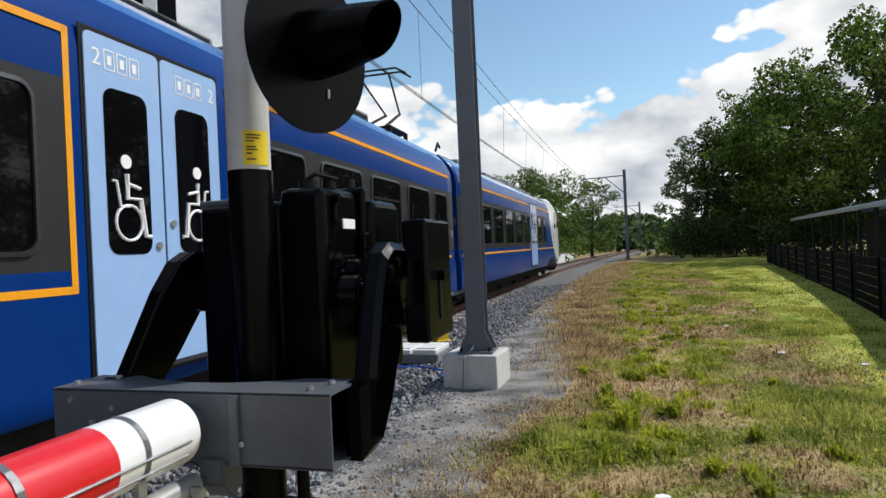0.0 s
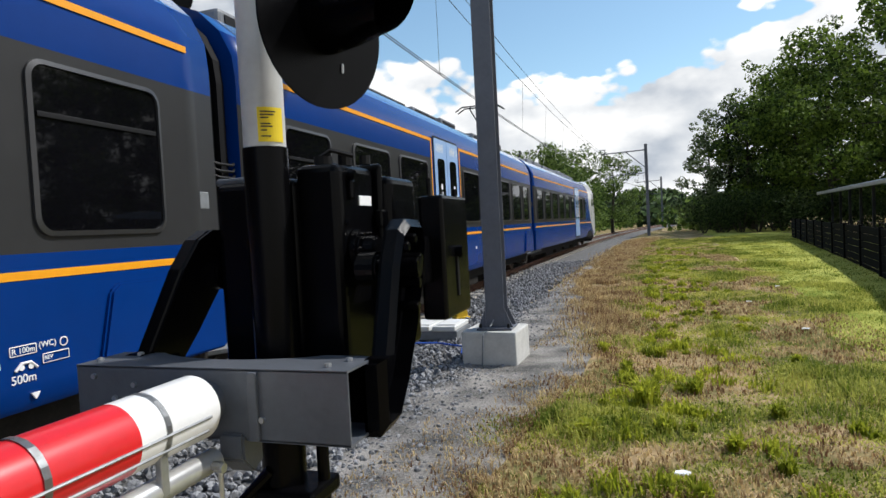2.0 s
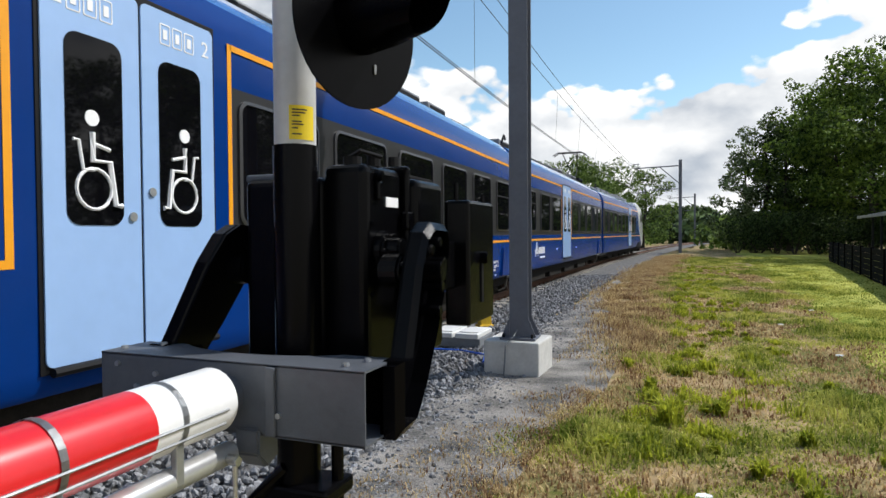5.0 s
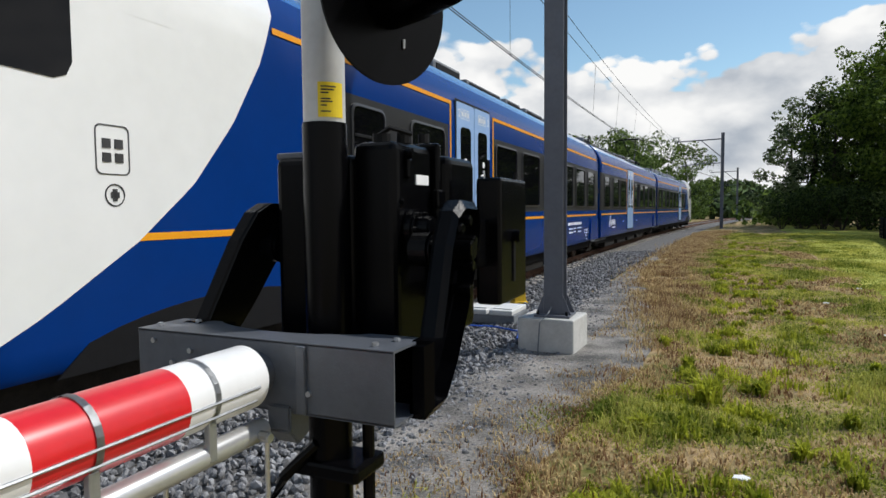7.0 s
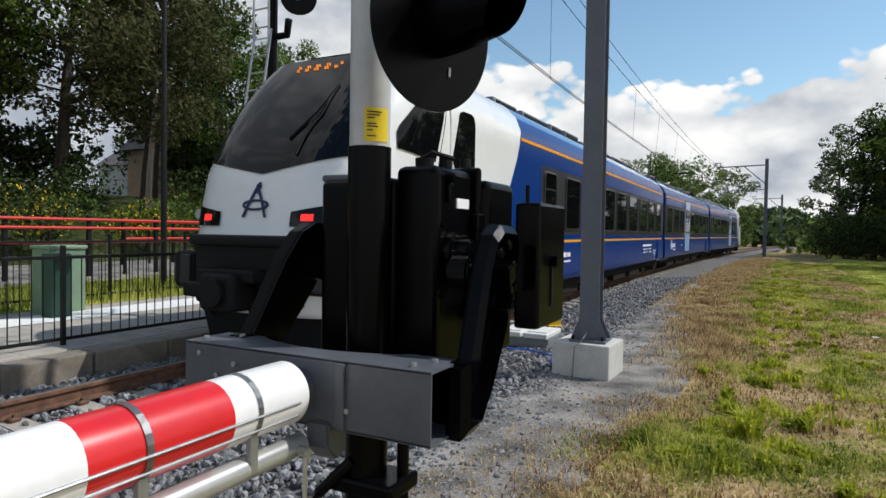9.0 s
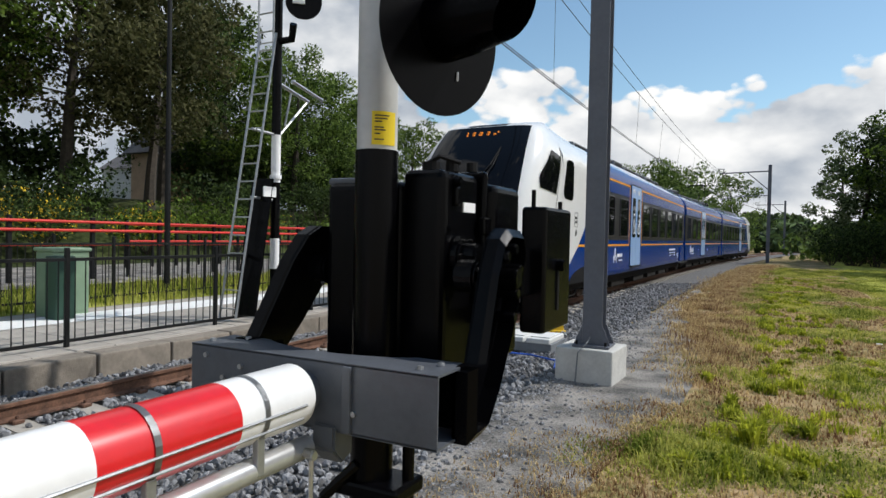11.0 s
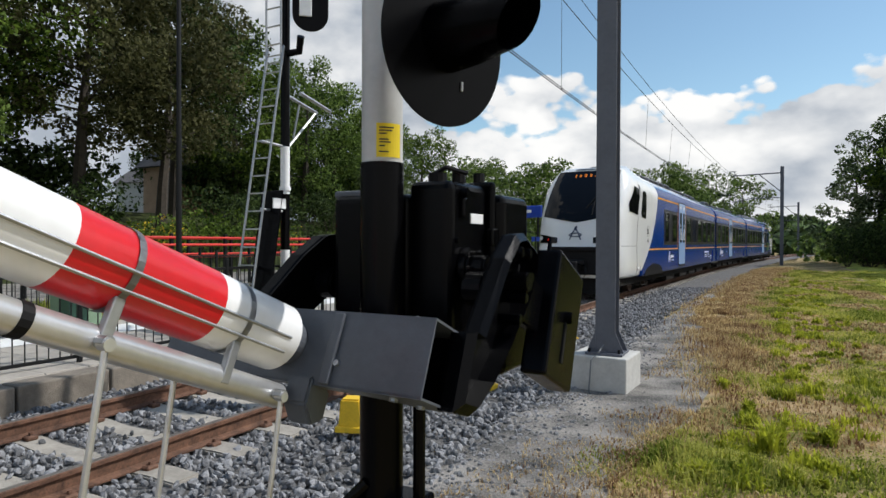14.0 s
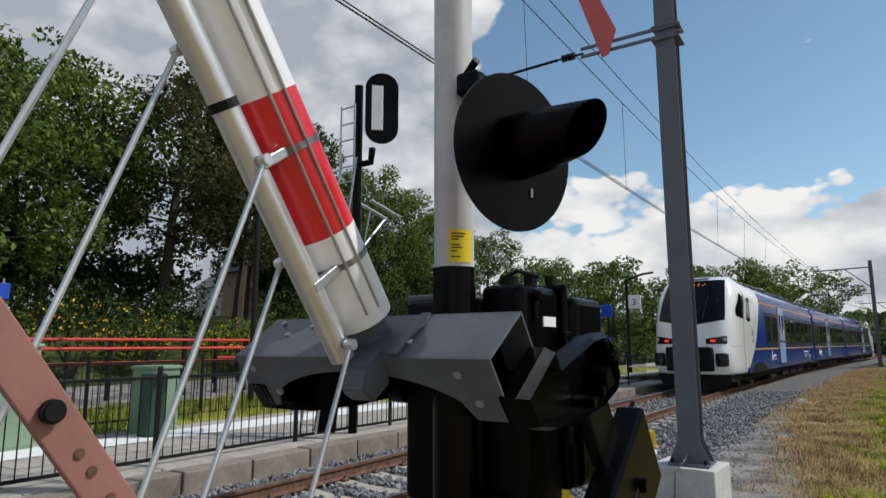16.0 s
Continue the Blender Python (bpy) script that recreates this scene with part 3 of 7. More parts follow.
def build_stones():
    """Loose ballast on both sides of the rails and spilling towards the path."""
    shapes = rock_shapes()
    rnd = random.Random(5)
    verts, faces, n = [], [], 0

    def put(x, y, z, s):
        nonlocal n
        v, f = shapes[rnd.randrange(len(shapes))]
        m = np.array(Euler((rnd.random() * 6, rnd.random() * 6, rnd.random() * 6)).to_matrix())
        w = (v * s * np.array([1, 0.8 + 0.5 * rnd.random(), 0.8])) @ m.T + (x, y, z)
        verts.extend(w.tolist())
        faces.extend([[i + n for i in t] for t in f])
        n += len(v)

    for i in range(30000):
        y = 0.8 + 24 * rnd.random() ** 1.5
        a = rnd.uniform(-2.15, 2.85)
        s = rnd.uniform(0.018, 0.042)
        c = abs(abs(a) - 0.75)
        on_sleeper = abs(((y + 9.0 + 0.3) % 0.6) - 0.3) < 0.13 and abs(a) < 1.28
        if c < 0.10 or (on_sleeper and rnd.random() < 0.93):
            continue
        z = float(np.interp(a, (-2.45, -1.3, 0, 1.3, 1.75, 2.3, 2.85), (-0.12, -0.085, -0.105, -0.085, -0.06, -0.02, -0.01)))
        put(track_x(y) + a, y, z + s * 0.3 + (0.03 * rnd.random()), s)
    for i in range(2600):
        y = 2.0 + 12 * rnd.random() ** 1.3
        put(track_x(y) + 2.85 + abs(rnd.gauss(0, 0.34)), y, 0.016, rnd.uniform(0.008, 0.03))
    me = bpy.data.meshes.new("ballast_stones")
    me.from_pydata(verts, [], faces)
    me.materials.append(M["stone"])
    tagged(new("ballast_stones", me), "loose grey crushed ballast stones around the sleepers", "ballast", kind="stuff")


PLAT_Z = 0.19


def build_platform():
    """Paved footpath and low platform across the line, with a kerb of long blocks."""
    rows = [[(track_x(y) - 1.95, y, PLAT_Z - 0.02), (track_x(y) - 5.7, y, PLAT_Z - 0.02)] for y in range(-6, 46, 2)]
    t = sheet("pavement", rows, M["paving"], "paved footpath of brown-grey slabs across the line", "pavement")
    bm = solid((-0.30, -0.48, -0.34), (0.0, 0.48, 0.0), 0.018)
    me0 = part("kerb_block", bm, M["kerb"])
    kerb = thing("kerb", "row of weathered concrete kerb blocks along the ballast", "kerb", kind="structure")
    data = me0.data
    bpy.data.objects.remove(me0)
    y = -4.0
    while y < 44:
        ob = new("kerb_block", data)
        ob.parent = kerb
        ob.matrix_basis = pose(track_x(y) - 1.62, y, PLAT_Z + random.uniform(-0.006, 0.006), 0, 0, -math.degrees(math.atan(-0.0246 + y / 585)) + random.uniform(-0.5, 0.5))
        y += 0.985
    slab = part("slab", solid((-0.24, -0.24, -0.05), (0.24, 0.24, 0.0), 0.006, 1), M["paving"])
    data = slab.data
    bpy.data.objects.remove(slab)
    for j in range(24):
        for i in range(5):
            y = 1.2 + j * 0.49
            ob = new("slab", data)
            ob.parent = t
            ob.matrix_basis = pose(track_x(y) - 2.05 - 0.24 - i * 0.49, y, PLAT_Z - 0.004 + random.uniform(-0.003, 0.003), 0, 0, 1.4 + random.uniform(-0.3, 0.3))
    rows = [[(track_x(y) - 4.15 + 0.02 * math.sin(y), y, PLAT_Z + 0.004), (track_x(y) - 5.0, y, PLAT_Z + 0.004)] for y in range(-4, 30, 1)]
    sheet("white_line", rows, M["line_white"], "worn white painted line along the footpath", "road marking")
    # road and slope behind the platform
    rows = [[(track_x(y) - 5.7, y, 0.175), (-14.1, y, 0.20)] for y in range(-10, 44, 3)]
    sheet("grass_strip", rows, M["lawn"], "strip of tall grass behind the footpath", "grass")
    rows = [[(-13.2, y, 0.21), (-24, y, 0.25), (-29, y, 2.4), (-34, y, 3.4), (-60, y, 4.2), (-160, y, 5)] for y in range(-30, 120, 10)]
    sheet("embankment", rows, M["scrub"], "overgrown slope rising to the houses behind the road", "slope")
    rows = [[(-14.2, y, 0.26), (-21.5, y, 0.27)] for y in range(-30, 44, 3)]
    sheet("road", rows, M["path"], "grey asphalt parking road behind the red guard rails", "road")


build_ground()
build_track()
build_platform()

# ---- train ----
HALF = 1.35
SIDE = [(1.30, 0.62), (1.335, 0.67), (1.345, 0.80), (HALF, 1.40), (HALF, 1.56), (HALF, 2.84), (HALF, 3.08), (1.325, 3.30), (1.20, 3.55), (0.98, 3.76), (0.70, 3.87), (0.0, 3.92)]
NOSE_P, NOSE_S = 4.6, -19.1


def shell(y0, y1, cuts=(), step=0.35):
    """Car body from y0 to y1 with its painted zones and extra joints at the cuts."""
    b = bmesh.new()
    full = SIDE + [(-x, z) for x, z in SIDE[-2::-1]]
    n = max(2, int(abs(y1 - y0) / step))
    ys = [y0 + (y1 - y0) * i / n for i in range(n + 1)]
    ys = sorted([y for y in ys if all(abs(y - c) > 0.06 for c in cuts)] + list(cuts))
    n = len(ys) - 1
    rows = [[b.verts.new((x, y, z)) for x, z in full] for y in ys]
    for i in range(n):
        for k in range(len(full) - 1):
            f = b.faces.new((rows[i][k], rows[i][k + 1], rows[i + 1][k + 1], rows[i + 1][k]))
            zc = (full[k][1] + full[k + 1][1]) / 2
            # faces above 3.5 m take the blue with the sky reflection painted in
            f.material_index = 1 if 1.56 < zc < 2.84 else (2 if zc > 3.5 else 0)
            f.smooth = True
    for r in (rows[0], rows[-1]):
        b.faces.new(r)
    bmesh.ops.recalc_face_normals(b, faces=b.faces[:])
    return b


def nose_w(z):
    if z < 1.0:
        return HALF - 0.06 * ((1.0 - z) / 0.35) ** 2
    if z < 2.9:
        return HALF
    return HALF - 0.47 * ((z - 2.9) / 1.1) ** 2.4


def nose_f(z):
    """How far the front reaches at a height: a bumper, an upright lower front, then a raked windscreen."""
    if z < 1.5:
        return -21.33 + 0.10 * max(0.0, (0.8 - z) / 0.4)
    if z < 2.2:
        return -21.30 + 0.15 * ((z - 1.5) / 0.7) ** 1.5
    if z < 3.82:
        return -21.15 + 1.17 * ((z - 2.2) / 1.62) ** 1.25
    return -19.98 + 0.75 * ((z - 3.82) / 0.17) ** 1.3


def nose_y(x, z):
    w = nose_w(z)
    u = min(1.0, abs(x) / w)
    return NOSE_S + (nose_f(z) - NOSE_S) * (1 - u ** NOSE_P) ** (1 / NOSE_P)


def nose_shell():
    b = bmesh.new()
    zs = [0.64, 0.70, 0.80, 1.0, 1.25, 1.49, 1.52, 1.8, 2.1, 2.3, 2.6, 2.9, 3.1, 3.3, 3.45, 3.6, 3.72, 3.80, 3.86, 3.92, 3.96]
    m = 28
    rows = []
    for z in zs:
        w, L = nose_w(z), nose_f(z) - NOSE_S
        row = []
        for k in range(m + 1):
            a = math.pi * k / m
            c, s = math.cos(a), math.sin(a)
            row.append(b.verts.new((w * math.copysign(abs(c) ** (2 / NOSE_P), c), NOSE_S + L * abs(s) ** (2 / NOSE_P), z)))
        rows.append(row)
    for r, q in zip(rows, rows[1:]):
        for k in range(m):
            b.faces.new((r[k], r[k + 1], q[k + 1], q[k])).smooth = True
    b.faces.new(rows[-1])
    b.faces.new(rows[0][::-1])
    bmesh.ops.recalc_face_normals(b, faces=b.faces[:])
    return b


def on_nose(grid, out):
    """A patch on the front from rows of (x, z), lifted by out."""
    b = bmesh.new()
    rows = [[b.verts.new((x, nose_y(x, z) - out, z)) for x, z in r] for r in grid]
    for r, q in zip(rows, rows[1:]):
        for k in range(len(r) - 1):
            b.faces.new((r[k], r[k + 1], q[k + 1], q[k])).smooth = True
    bmesh.ops.recalc_face_normals(b, faces=b.faces[:])
    return b


def window(parent, y0, y1, side, z0=1.66, z1=2.76, vent=False):
    x = HALF * side
    fr = part("window_frame", ring(rounded(y0, y1, z0, z1, 0.12), rounded(y0 + 0.032, y1 - 0.032, z0 + 0.032, z1 - 0.032, 0.095), 0.028 * side, "x", x), M["frame_grey"], parent, smooth=True)
    part("pane", plate(rounded(y0 + 0.028, y1 - 0.028, z0 + 0.028, z1 - 0.028, 0.095), 0.010 * side, "x", x), M["glass"], fr)
    if vent:
        part("vent_bar", solid((x + 0.002 * side, y0 + 0.06, z1 - 0.36), (x + 0.022 * side, y1 - 0.06, z1 - 0.325), 0.004), M["rubber"], fr)


def strip(parent, y0, y1, z, side, h=0.052, name="stripe"):
    x = HALF * side
    return part(name, solid((x, y0, z - h / 2), (x + 0.004 * side, y1, z + h / 2)), M["orange"], parent)


def wheelchair_icon(parent, y, z, side, flip):
    """White wheelchair sign on a door pane."""
    x = (HALF + 0.030) * side
    b = bmesh.new()
    pts = [(0.0 + 0.13 * math.cos(radians(a)), 0.13 * math.sin(radians(a))) for a in range(0, 361, 20)]
    tube([(x, y + flip * (-0.02 + p), z - 0.16 + q) for p, q in pts], 0.012, 6, b)
    tube([(x, y + flip * p, z + q) for p, q in ((-0.03, 0.20), (-0.03, 0.02), (0.10, 0.02), (0.14, -0.26), (0.19, -0.26))], 0.020, 6, b)
    tube([(x, y + flip * p, z + q) for p, q in ((-0.03, 0.13), (0.10, 0.10))], 0.014, 6, b)
    tube([(x, y + flip * p, z + q) for p, q in ((-0.17, 0.14), (-0.13, 0.14), (-0.10, -0.04), (-0.02, -0.04))], 0.012, 6, b)
    rod((x - 0.003, y + flip * -0.03, z + 0.29), (x + 0.003, y + flip * -0.03, z + 0.29), 0.052, segs=16, bm=b)
    part("wheelchair_sign", b, M["white_ink"], parent)


def door_pair(parent, y0, y1, side):
    x = HALF * side
    mid = (y0 + y1) / 2
    seam = part("door_frame", solid((x, y0 - 0.03, 0.76), (x + 0.008 * side, y1 + 0.03, 3.26), 0.003), M["rubber"], parent)
    for a, c, k in ((y0, mid - 0.012, 1), (mid + 0.012, y1, -1)):
        leaf = part("door_leaf", plate(rounded(a, c, 0.80, 3.22, 0.05), 0.020 * side, "x", x), M["door_blue"], parent, "light blue sliding door leaf")
        part("pane", plate(rounded(a + 0.15, c - 0.15, 1.66, 2.86, 0.09), 0.006 * side, "x", x + 0.020 * side), M["glass"], leaf)
        wheelchair_icon(leaf, (a + c) / 2, 2.05, side, k)
        b = bmesh.new()
        for i in range(3):
            ya = a + 0.17 + i * 0.12
            for q in ring(rounded(ya, ya + 0.10, 2.98, 3.13, 0.012, 2), rounded(ya + 0.008, ya + 0.092, 2.988, 3.122, 0.01, 2), 0.004 * side, "x", x + 0.020 * side),:
                merge(b, q)
            solid((x + 0.020 * side, ya + 0.03, 3.02), (x + 0.024 * side, ya + 0.07, 3.09), 0.0, 1, b)
        part("pictogram", b, M["white_ink"], leaf)
        e = c - 0.075 if k > 0 else a + 0.075
        part("button", rod((x + 0.018 * side, e, 1.72 + 0.18 * (k < 0)), (x + 0.034 * side, e, 1.72 + 0.18 * (k < 0)), 0.032, segs=14), M["steel"], leaf)
    b = rod((x + 0.045 * side, y0 + 0.02, 0.775), (x + 0.045 * side, y1 - 0.02, 0.775), 0.03, segs=8)
    part("step", b, M["rubber"], parent)
    if side > 0:
        text_mesh("2", 0.17, Matrix.Translation((x + 0.021, y0 + 0.06, 3.0)) @ Euler((radians(90), 0, radians(90))).to_matrix().to_4x4(), M["white_ink"], parent, "class_number")
        text_mesh("2", 0.17, Matrix.Translation((x + 0.021, y1 - 0.13, 3.0)) @ Euler((radians(90), 0, radians(90))).to_matrix().to_4x4(), M["white_ink"], parent, "class_number")


def emblem(b, put, s):
    """The three-legged emblem as plain strokes; put maps (u, v) to a place."""
    for pts in (((-0.45, -0.5), (-0.28, -0.1), (0.0, 0.55), (0.08, 0.5), (-0.02, 0.25)), ((0.45, -0.5), (0.30, -0.12), (-0.05, 0.5), (0.05, 0.58))):
        tube([put(u * s, v * s) for u, v in pts], 0.045 * s, 6, b)
    tube([put(0.5 * s * math.cos(a / 10 * math.pi), (-0.12 + 0.14 * math.sin(a / 10 * math.pi)) * s) for a in range(21)], 0.04 * s, 6, b)
    return b


def bogie(parent, y, spread=1.2):
    """Frame, springs and four wheels; each wheel set turns on its axle."""
    b = bmesh.new()
    for s in (-1, 1):
        solid((s * 0.98 - 0.07, y - spread - 0.35, 0.42), (s * 0.98 + 0.07, y + spread + 0.35, 0.60), 0.03, 2, b)
        for q in (-1, 1):
            rod((s * 0.98, y + q * spread, 0.30), (s * 0.98, y + q * spread, 0.58), 0.13, segs=12, bm=b)
            solid((s * 0.98 - 0.1, y + q * spread - 0.14, 0.36), (s * 0.98 + 0.12, y + q * spread + 0.14, 0.56), 0.04, 2, b)
        rod((s * 0.98, y - 0.25, 0.5), (s * 0.98, y - 0.25, 0.72), 0.17, segs=14, bm=b)
        rod((s * 0.98, y + 0.25, 0.5), (s * 0.98, y + 0.25, 0.72), 0.17, segs=14, bm=b)
        tube([(s * 1.1, y - spread - 0.3, 0.5), (s * 1.14, y - spread + 0.2, 0.28), (s * 1.14, y - 0.4, 0.3), (s * 1.1, y, 0.5)], 0.022, 6, b)
    solid((-1.0, y - 0.3, 0.36), (1.0, y + 0.3, 0.6), 0.04, 2, b)
    bo = part("bogie", b, M["under"], parent, "dirty dark bogie frame with springs")
    sets = []
    for q in (-1, 1):
        w = bmesh.new()
        for s in (-1, 1):
            rod((s * 0.70, 0, 0), (s * 0.82, 0, 0), 0.38, segs=28, bm=w, bevel=0.01)
            rod((s * 0.66, 0, 0), (s * 0.70, 0, 0), 0.41, segs=28, bm=w)
            rod((s * 0.81, 0, 0), (s * 0.90, 0, 0), 0.11, segs=12, bm=w)
            for k in range(6):
                a = k * math.tau / 6
                rod((s * 0.82, 0.24 * math.cos(a), 0.24 * math.sin(a)), (s * 0.835, 0.24 * math.cos(a), 0.24 * math.sin(a)), 0.03, segs=8, bm=w)
        rod((-0.7, 0, 0), (0.7, 0, 0), 0.08, segs=10, bm=w)
        ws = part("wheel_set", w, M["wheel_steel"], bo)
        ws.matrix_basis = pose(0, y + q * spread, 0.48)
        sets.append((ws, y + q * spread))
    return sets


def roof_gear(parent, y0, y1, seed):
    rnd = random.Random(seed)
    y = y0
    while y < y1 - 0.8:
        L = rnd.uniform(0.9, 2.2)
        h = rnd.uniform(0.08, 0.20)
        if y + L > y1:
            break
        box = part("roof_unit", solid((-0.62, y, 3.86), (0.62, y + L, 3.92 + h), 0.05), M["roof_gear"], parent)
        part("grille", solid((0.58, y + 0.1, 3.91), (0.635, y + L - 0.1, 3.90 + h * 0.8), 0.01), M["rubber"], box)
        y += L + rnd.uniform(0.15, 0.5)


def pantograph(parent, y):
    b = bmesh.new()
    for x in (-0.45, 0.45):
        rod((x, y - 0.5, 3.9), (x, y - 0.5, 4.15), 0.05, segs=10, bm=b)
        rod((x, y + 0.5, 3.9), (x, y + 0.5, 4.15), 0.05, segs=10, bm=b)
    solid((-0.5, y - 0.55, 4.14), (0.5, y + 0.55, 4.2), 0.02, 2, b)
    top = 5.44
    for x in (-0.28, 0.28):
        tube([(x, y - 0.35, 4.2), (x * 0.6, y + 1.0, 4.75)], 0.032, 8, b)
        tube([(x * 0.6, y + 1.0, 4.75), (x * 1.2, y - 0.1, top - 0.06)], 0.022, 8, b)
    for q in (-0.16, 0.16):
        tube([(-0.78, y - 0.1 + q, top - 0.14), (-0.55, y - 0.1 + q, top), (0.55, y - 0.1 + q, top), (0.78, y - 0.1 + q, top - 0.14)], 0.022, 8, b)
    tube([(-0.28, y - 0.26, top - 0.03), (-0.28, y + 0.06, top - 0.03)], 0.018, 6, b)
    tube([(0.28, y - 0.26, top - 0.03), (0.28, y + 0.06, top - 0.03)], 0.018, 6, b)
    part("pantograph", b, M["rubber"], parent, "raised black pantograph on the roof")


WIN_END = [(-15.25, -14.50), (-13.85, -12.75), (-10.53, -9.23), (-8.90, -7.55), (-7.15, -5.83), (-5.41, -4.10), (-3.71, -2.46), (-2.0, -0.87)]
WIN_MID = [(0.95, 2.00), (2.60, 3.85), (4.22, 5.56), (7.77, 9.10), (9.50, 10.80), (11.14, 12.46), (12.84, 14.14), (14.50, 15.45)]


def bars(parent, specs, side=1):
    """Rows of unreadable small print as plain bars on the body side: (y, z, length, height)."""
    for y, z, L, h in specs:
        rnd = random.Random(int(1000 * (y + L)))
        a = y
        while a < y + L - 0.3 * h:
            w = min(rnd.choice((0.55, 1.2, 1.8, 2.4)) * h, y + L - a)
            part("print_bar", solid((HALF * side, a, z + 0.12 * h), ((HALF + 0.003) * side, a + w, z + 0.85 * h)), M["white_ink"], parent)
            a += w + 0.35 * h


def dense_line(pts, k=8):
    """The same line with k points to each length."""
    return [(a + (c - a) * i / k, b + (d - b) * i / k) for (a, b), (c, d) in zip(pts, pts[1:]) for i in range(k)] + [pts[-1]]


def end_car(label):
    """An end car with its cab towards -y and the joint at y = 0."""
    car = thing("train_car", label, "train car", "cars of the train")
    b = shell(-19.1, -0.21, (-15.40, -12.60, -10.60))
    # painted white round the cab: faces behind the curved edge
    for f in b.faces:
        c = f.calc_center_median()
        if 1.5 < c.z < 2.9 and (c.y < -15.40 or -12.60 < c.y < -10.60):
            f.material_index = 0
    part("body", b, [M["blue"], M["grey_band"], M["roof_sheen_blue"]], car)
    part("cab", nose_shell(), M["white_paint"], car, "white rounded driver's cab", smooth=False)
    # white panels on the flanks with a curved edge
    edge = [(0.80, -19.0), (1.0, -18.6), (1.4, -17.95), (1.8, -17.45), (2.3, -17.02), (2.84, -16.68), (3.08, -16.58), (3.30, -16.48), (3.55, -16.40), (3.76, -16.36), (3.87, -16.36), (3.92, -16.40)]
    for side in (-1, 1):
        b = bmesh.new()
        prof = [p for p in SIDE if p[1] >= 0.80]
        dense = []
        for (xa, za), (xb, zb) in zip(prof, prof[1:]):
            k = max(1, int((zb - za) / 0.08))
            dense += [(xa + (xb - xa) * i / k, za + (zb - za) * i / k) for i in range(k)]
        dense.append(prof[-1])
        rows = []
        for x, z in dense:
            e = float(np.interp(z, [q[0] for q in edge], [q[1] for q in edge]))
            o = 0.006
            rows.append([b.verts.new(((x + o) * side if x > 0.01 else 0.0, y, z + (o if z > 3.3 else 0))) for y in (-19.13, -18.9 if e > -18.9 else -19.12, e)])
        for r, q in zip(rows, rows[1:]):
            for k in range(2):
                b.faces.new((r[k], r[k + 1], q[k + 1], q[k])).smooth = True
        bmesh.ops.recalc_face_normals(b, faces=b.faces[:])
        part("white_flank", b, M["white_paint"], car)
        x = HALF * side
        # cab side window and the small window behind it
        cw = bmesh.new()
        rows = []
        for i in range(9):
            v = i / 8
            a = -20.38 + (0.05 * v if v < 0.3 else 0.015 + 0.85 * (v - 0.3))
            e = -19.56 + 0.28 * v
            rows.append([])
            for k in range(9):
                y, z = a + (e - a) * k / 8, 2.54 - 0.08 * k / 8 + 0.78 * v
                rows[-1].append(cw.verts.new((side * (nose_w(z) * (1 - (abs(y - NOSE_S) / abs(nose_f(z) - NOSE_S)) ** NOSE_P) ** (1 / NOSE_P) + 0.014), y, z)))
        for r, q in zip(rows, rows[1:]):
            for k in range(8):
                cw.faces.new((r[k], r[k + 1], q[k + 1], q[k])).smooth = True
        bmesh.ops.recalc_face_normals(cw, faces=cw.faces[:])
        part("cab_side_window", cw, M["glass"], car)
        part("cab_door_window", plate([(-19.08, 2.56), (-19.03, 2.45), (-18.95, 2.41), (-18.50, 2.39), (-18.42, 2.42), (-18.38, 2.50), (-18.38, 3.10), (-18.42, 3.19), (-18.50, 3.23), (-18.78, 3.23), (-18.86, 3.20), (-18.90, 3.13)], 0.012 * side, "x", x), M["glass"], car)
        for pts in (((-19.16, 3.45), (-19.35, 2.8), (-19.56, 2.1), (-19.64, 1.54), (-19.51, 0.66)), ((-19.64, 1.54), (-20.9, 1.54))):
            b = bmesh.new()
            tube([((nose_w(z) * (1 - (abs(y - NOSE_S) / abs(nose_f(z) - NOSE_S)) ** NOSE_P) ** (1 / NOSE_P) if y < NOSE_S else HALF + 0.006) * side, y, z) for y, z in dense_line(pts)], 0.006, 5, b)
            part("door_seam", b, M["rubber"], car)
        b = bmesh.new()
        for q in ring(rounded(-18.25, -18.0, 1.84, 2.16, 0.04), rounded(-18.243, -18.007, 1.847, 2.153, 0.04), 0.004 * side, "x", x + 0.007 * side),:
            merge(b, q)
        for i in range(2):
            for j in range(2):
                solid((x, -18.2 + i * 0.09, 1.92 + j * 0.09), (x + 0.012 * side, -18.14 + i * 0.09, 1.98 + j * 0.09), 0, 1, b)
        tube([(x + 0.008 * side, -18.12 + 0.07 * math.cos(k * math.tau / 16), 1.71 + 0.07 * math.sin(k * math.tau / 16)) for k in range(17)], 0.005, 5, b)
        solid((x, -18.15, 1.69), (x + 0.012 * side, -18.09, 1.73), 0, 1, b)
        solid((x, -18.135, 1.67), (x + 0.012 * side, -18.105, 1.75), 0, 1, b)
        part("socket_cover", b, M["ink"], car)
        for i, (y0, y1) in enumerate(WIN_END):
            window(car, y0, y1, side, vent=i in (0, 4, 7))
        door_pair(car, -12.33, -10.86, side)
        strip(car, -17.98, -12.55, 1.43, side)
        strip(car, -10.62, -0.5, 1.43, side)
        strip(car, -16.5, -12.55, 3.17, side)
        strip(car, -10.62, -0.5, 3.17, side)
        for y in (-12.55, -10.66):
            part("stripe", solid((HALF * side, y, 1.405), ((HALF + 0.004) * side, y + 0.05, 3.195)), M["orange"], car)
    # shoulders from the cab's higher roof down to the body
    b = bmesh.new()
    zs = [2.9 + 1.06 * k / 14 for k in range(15)]
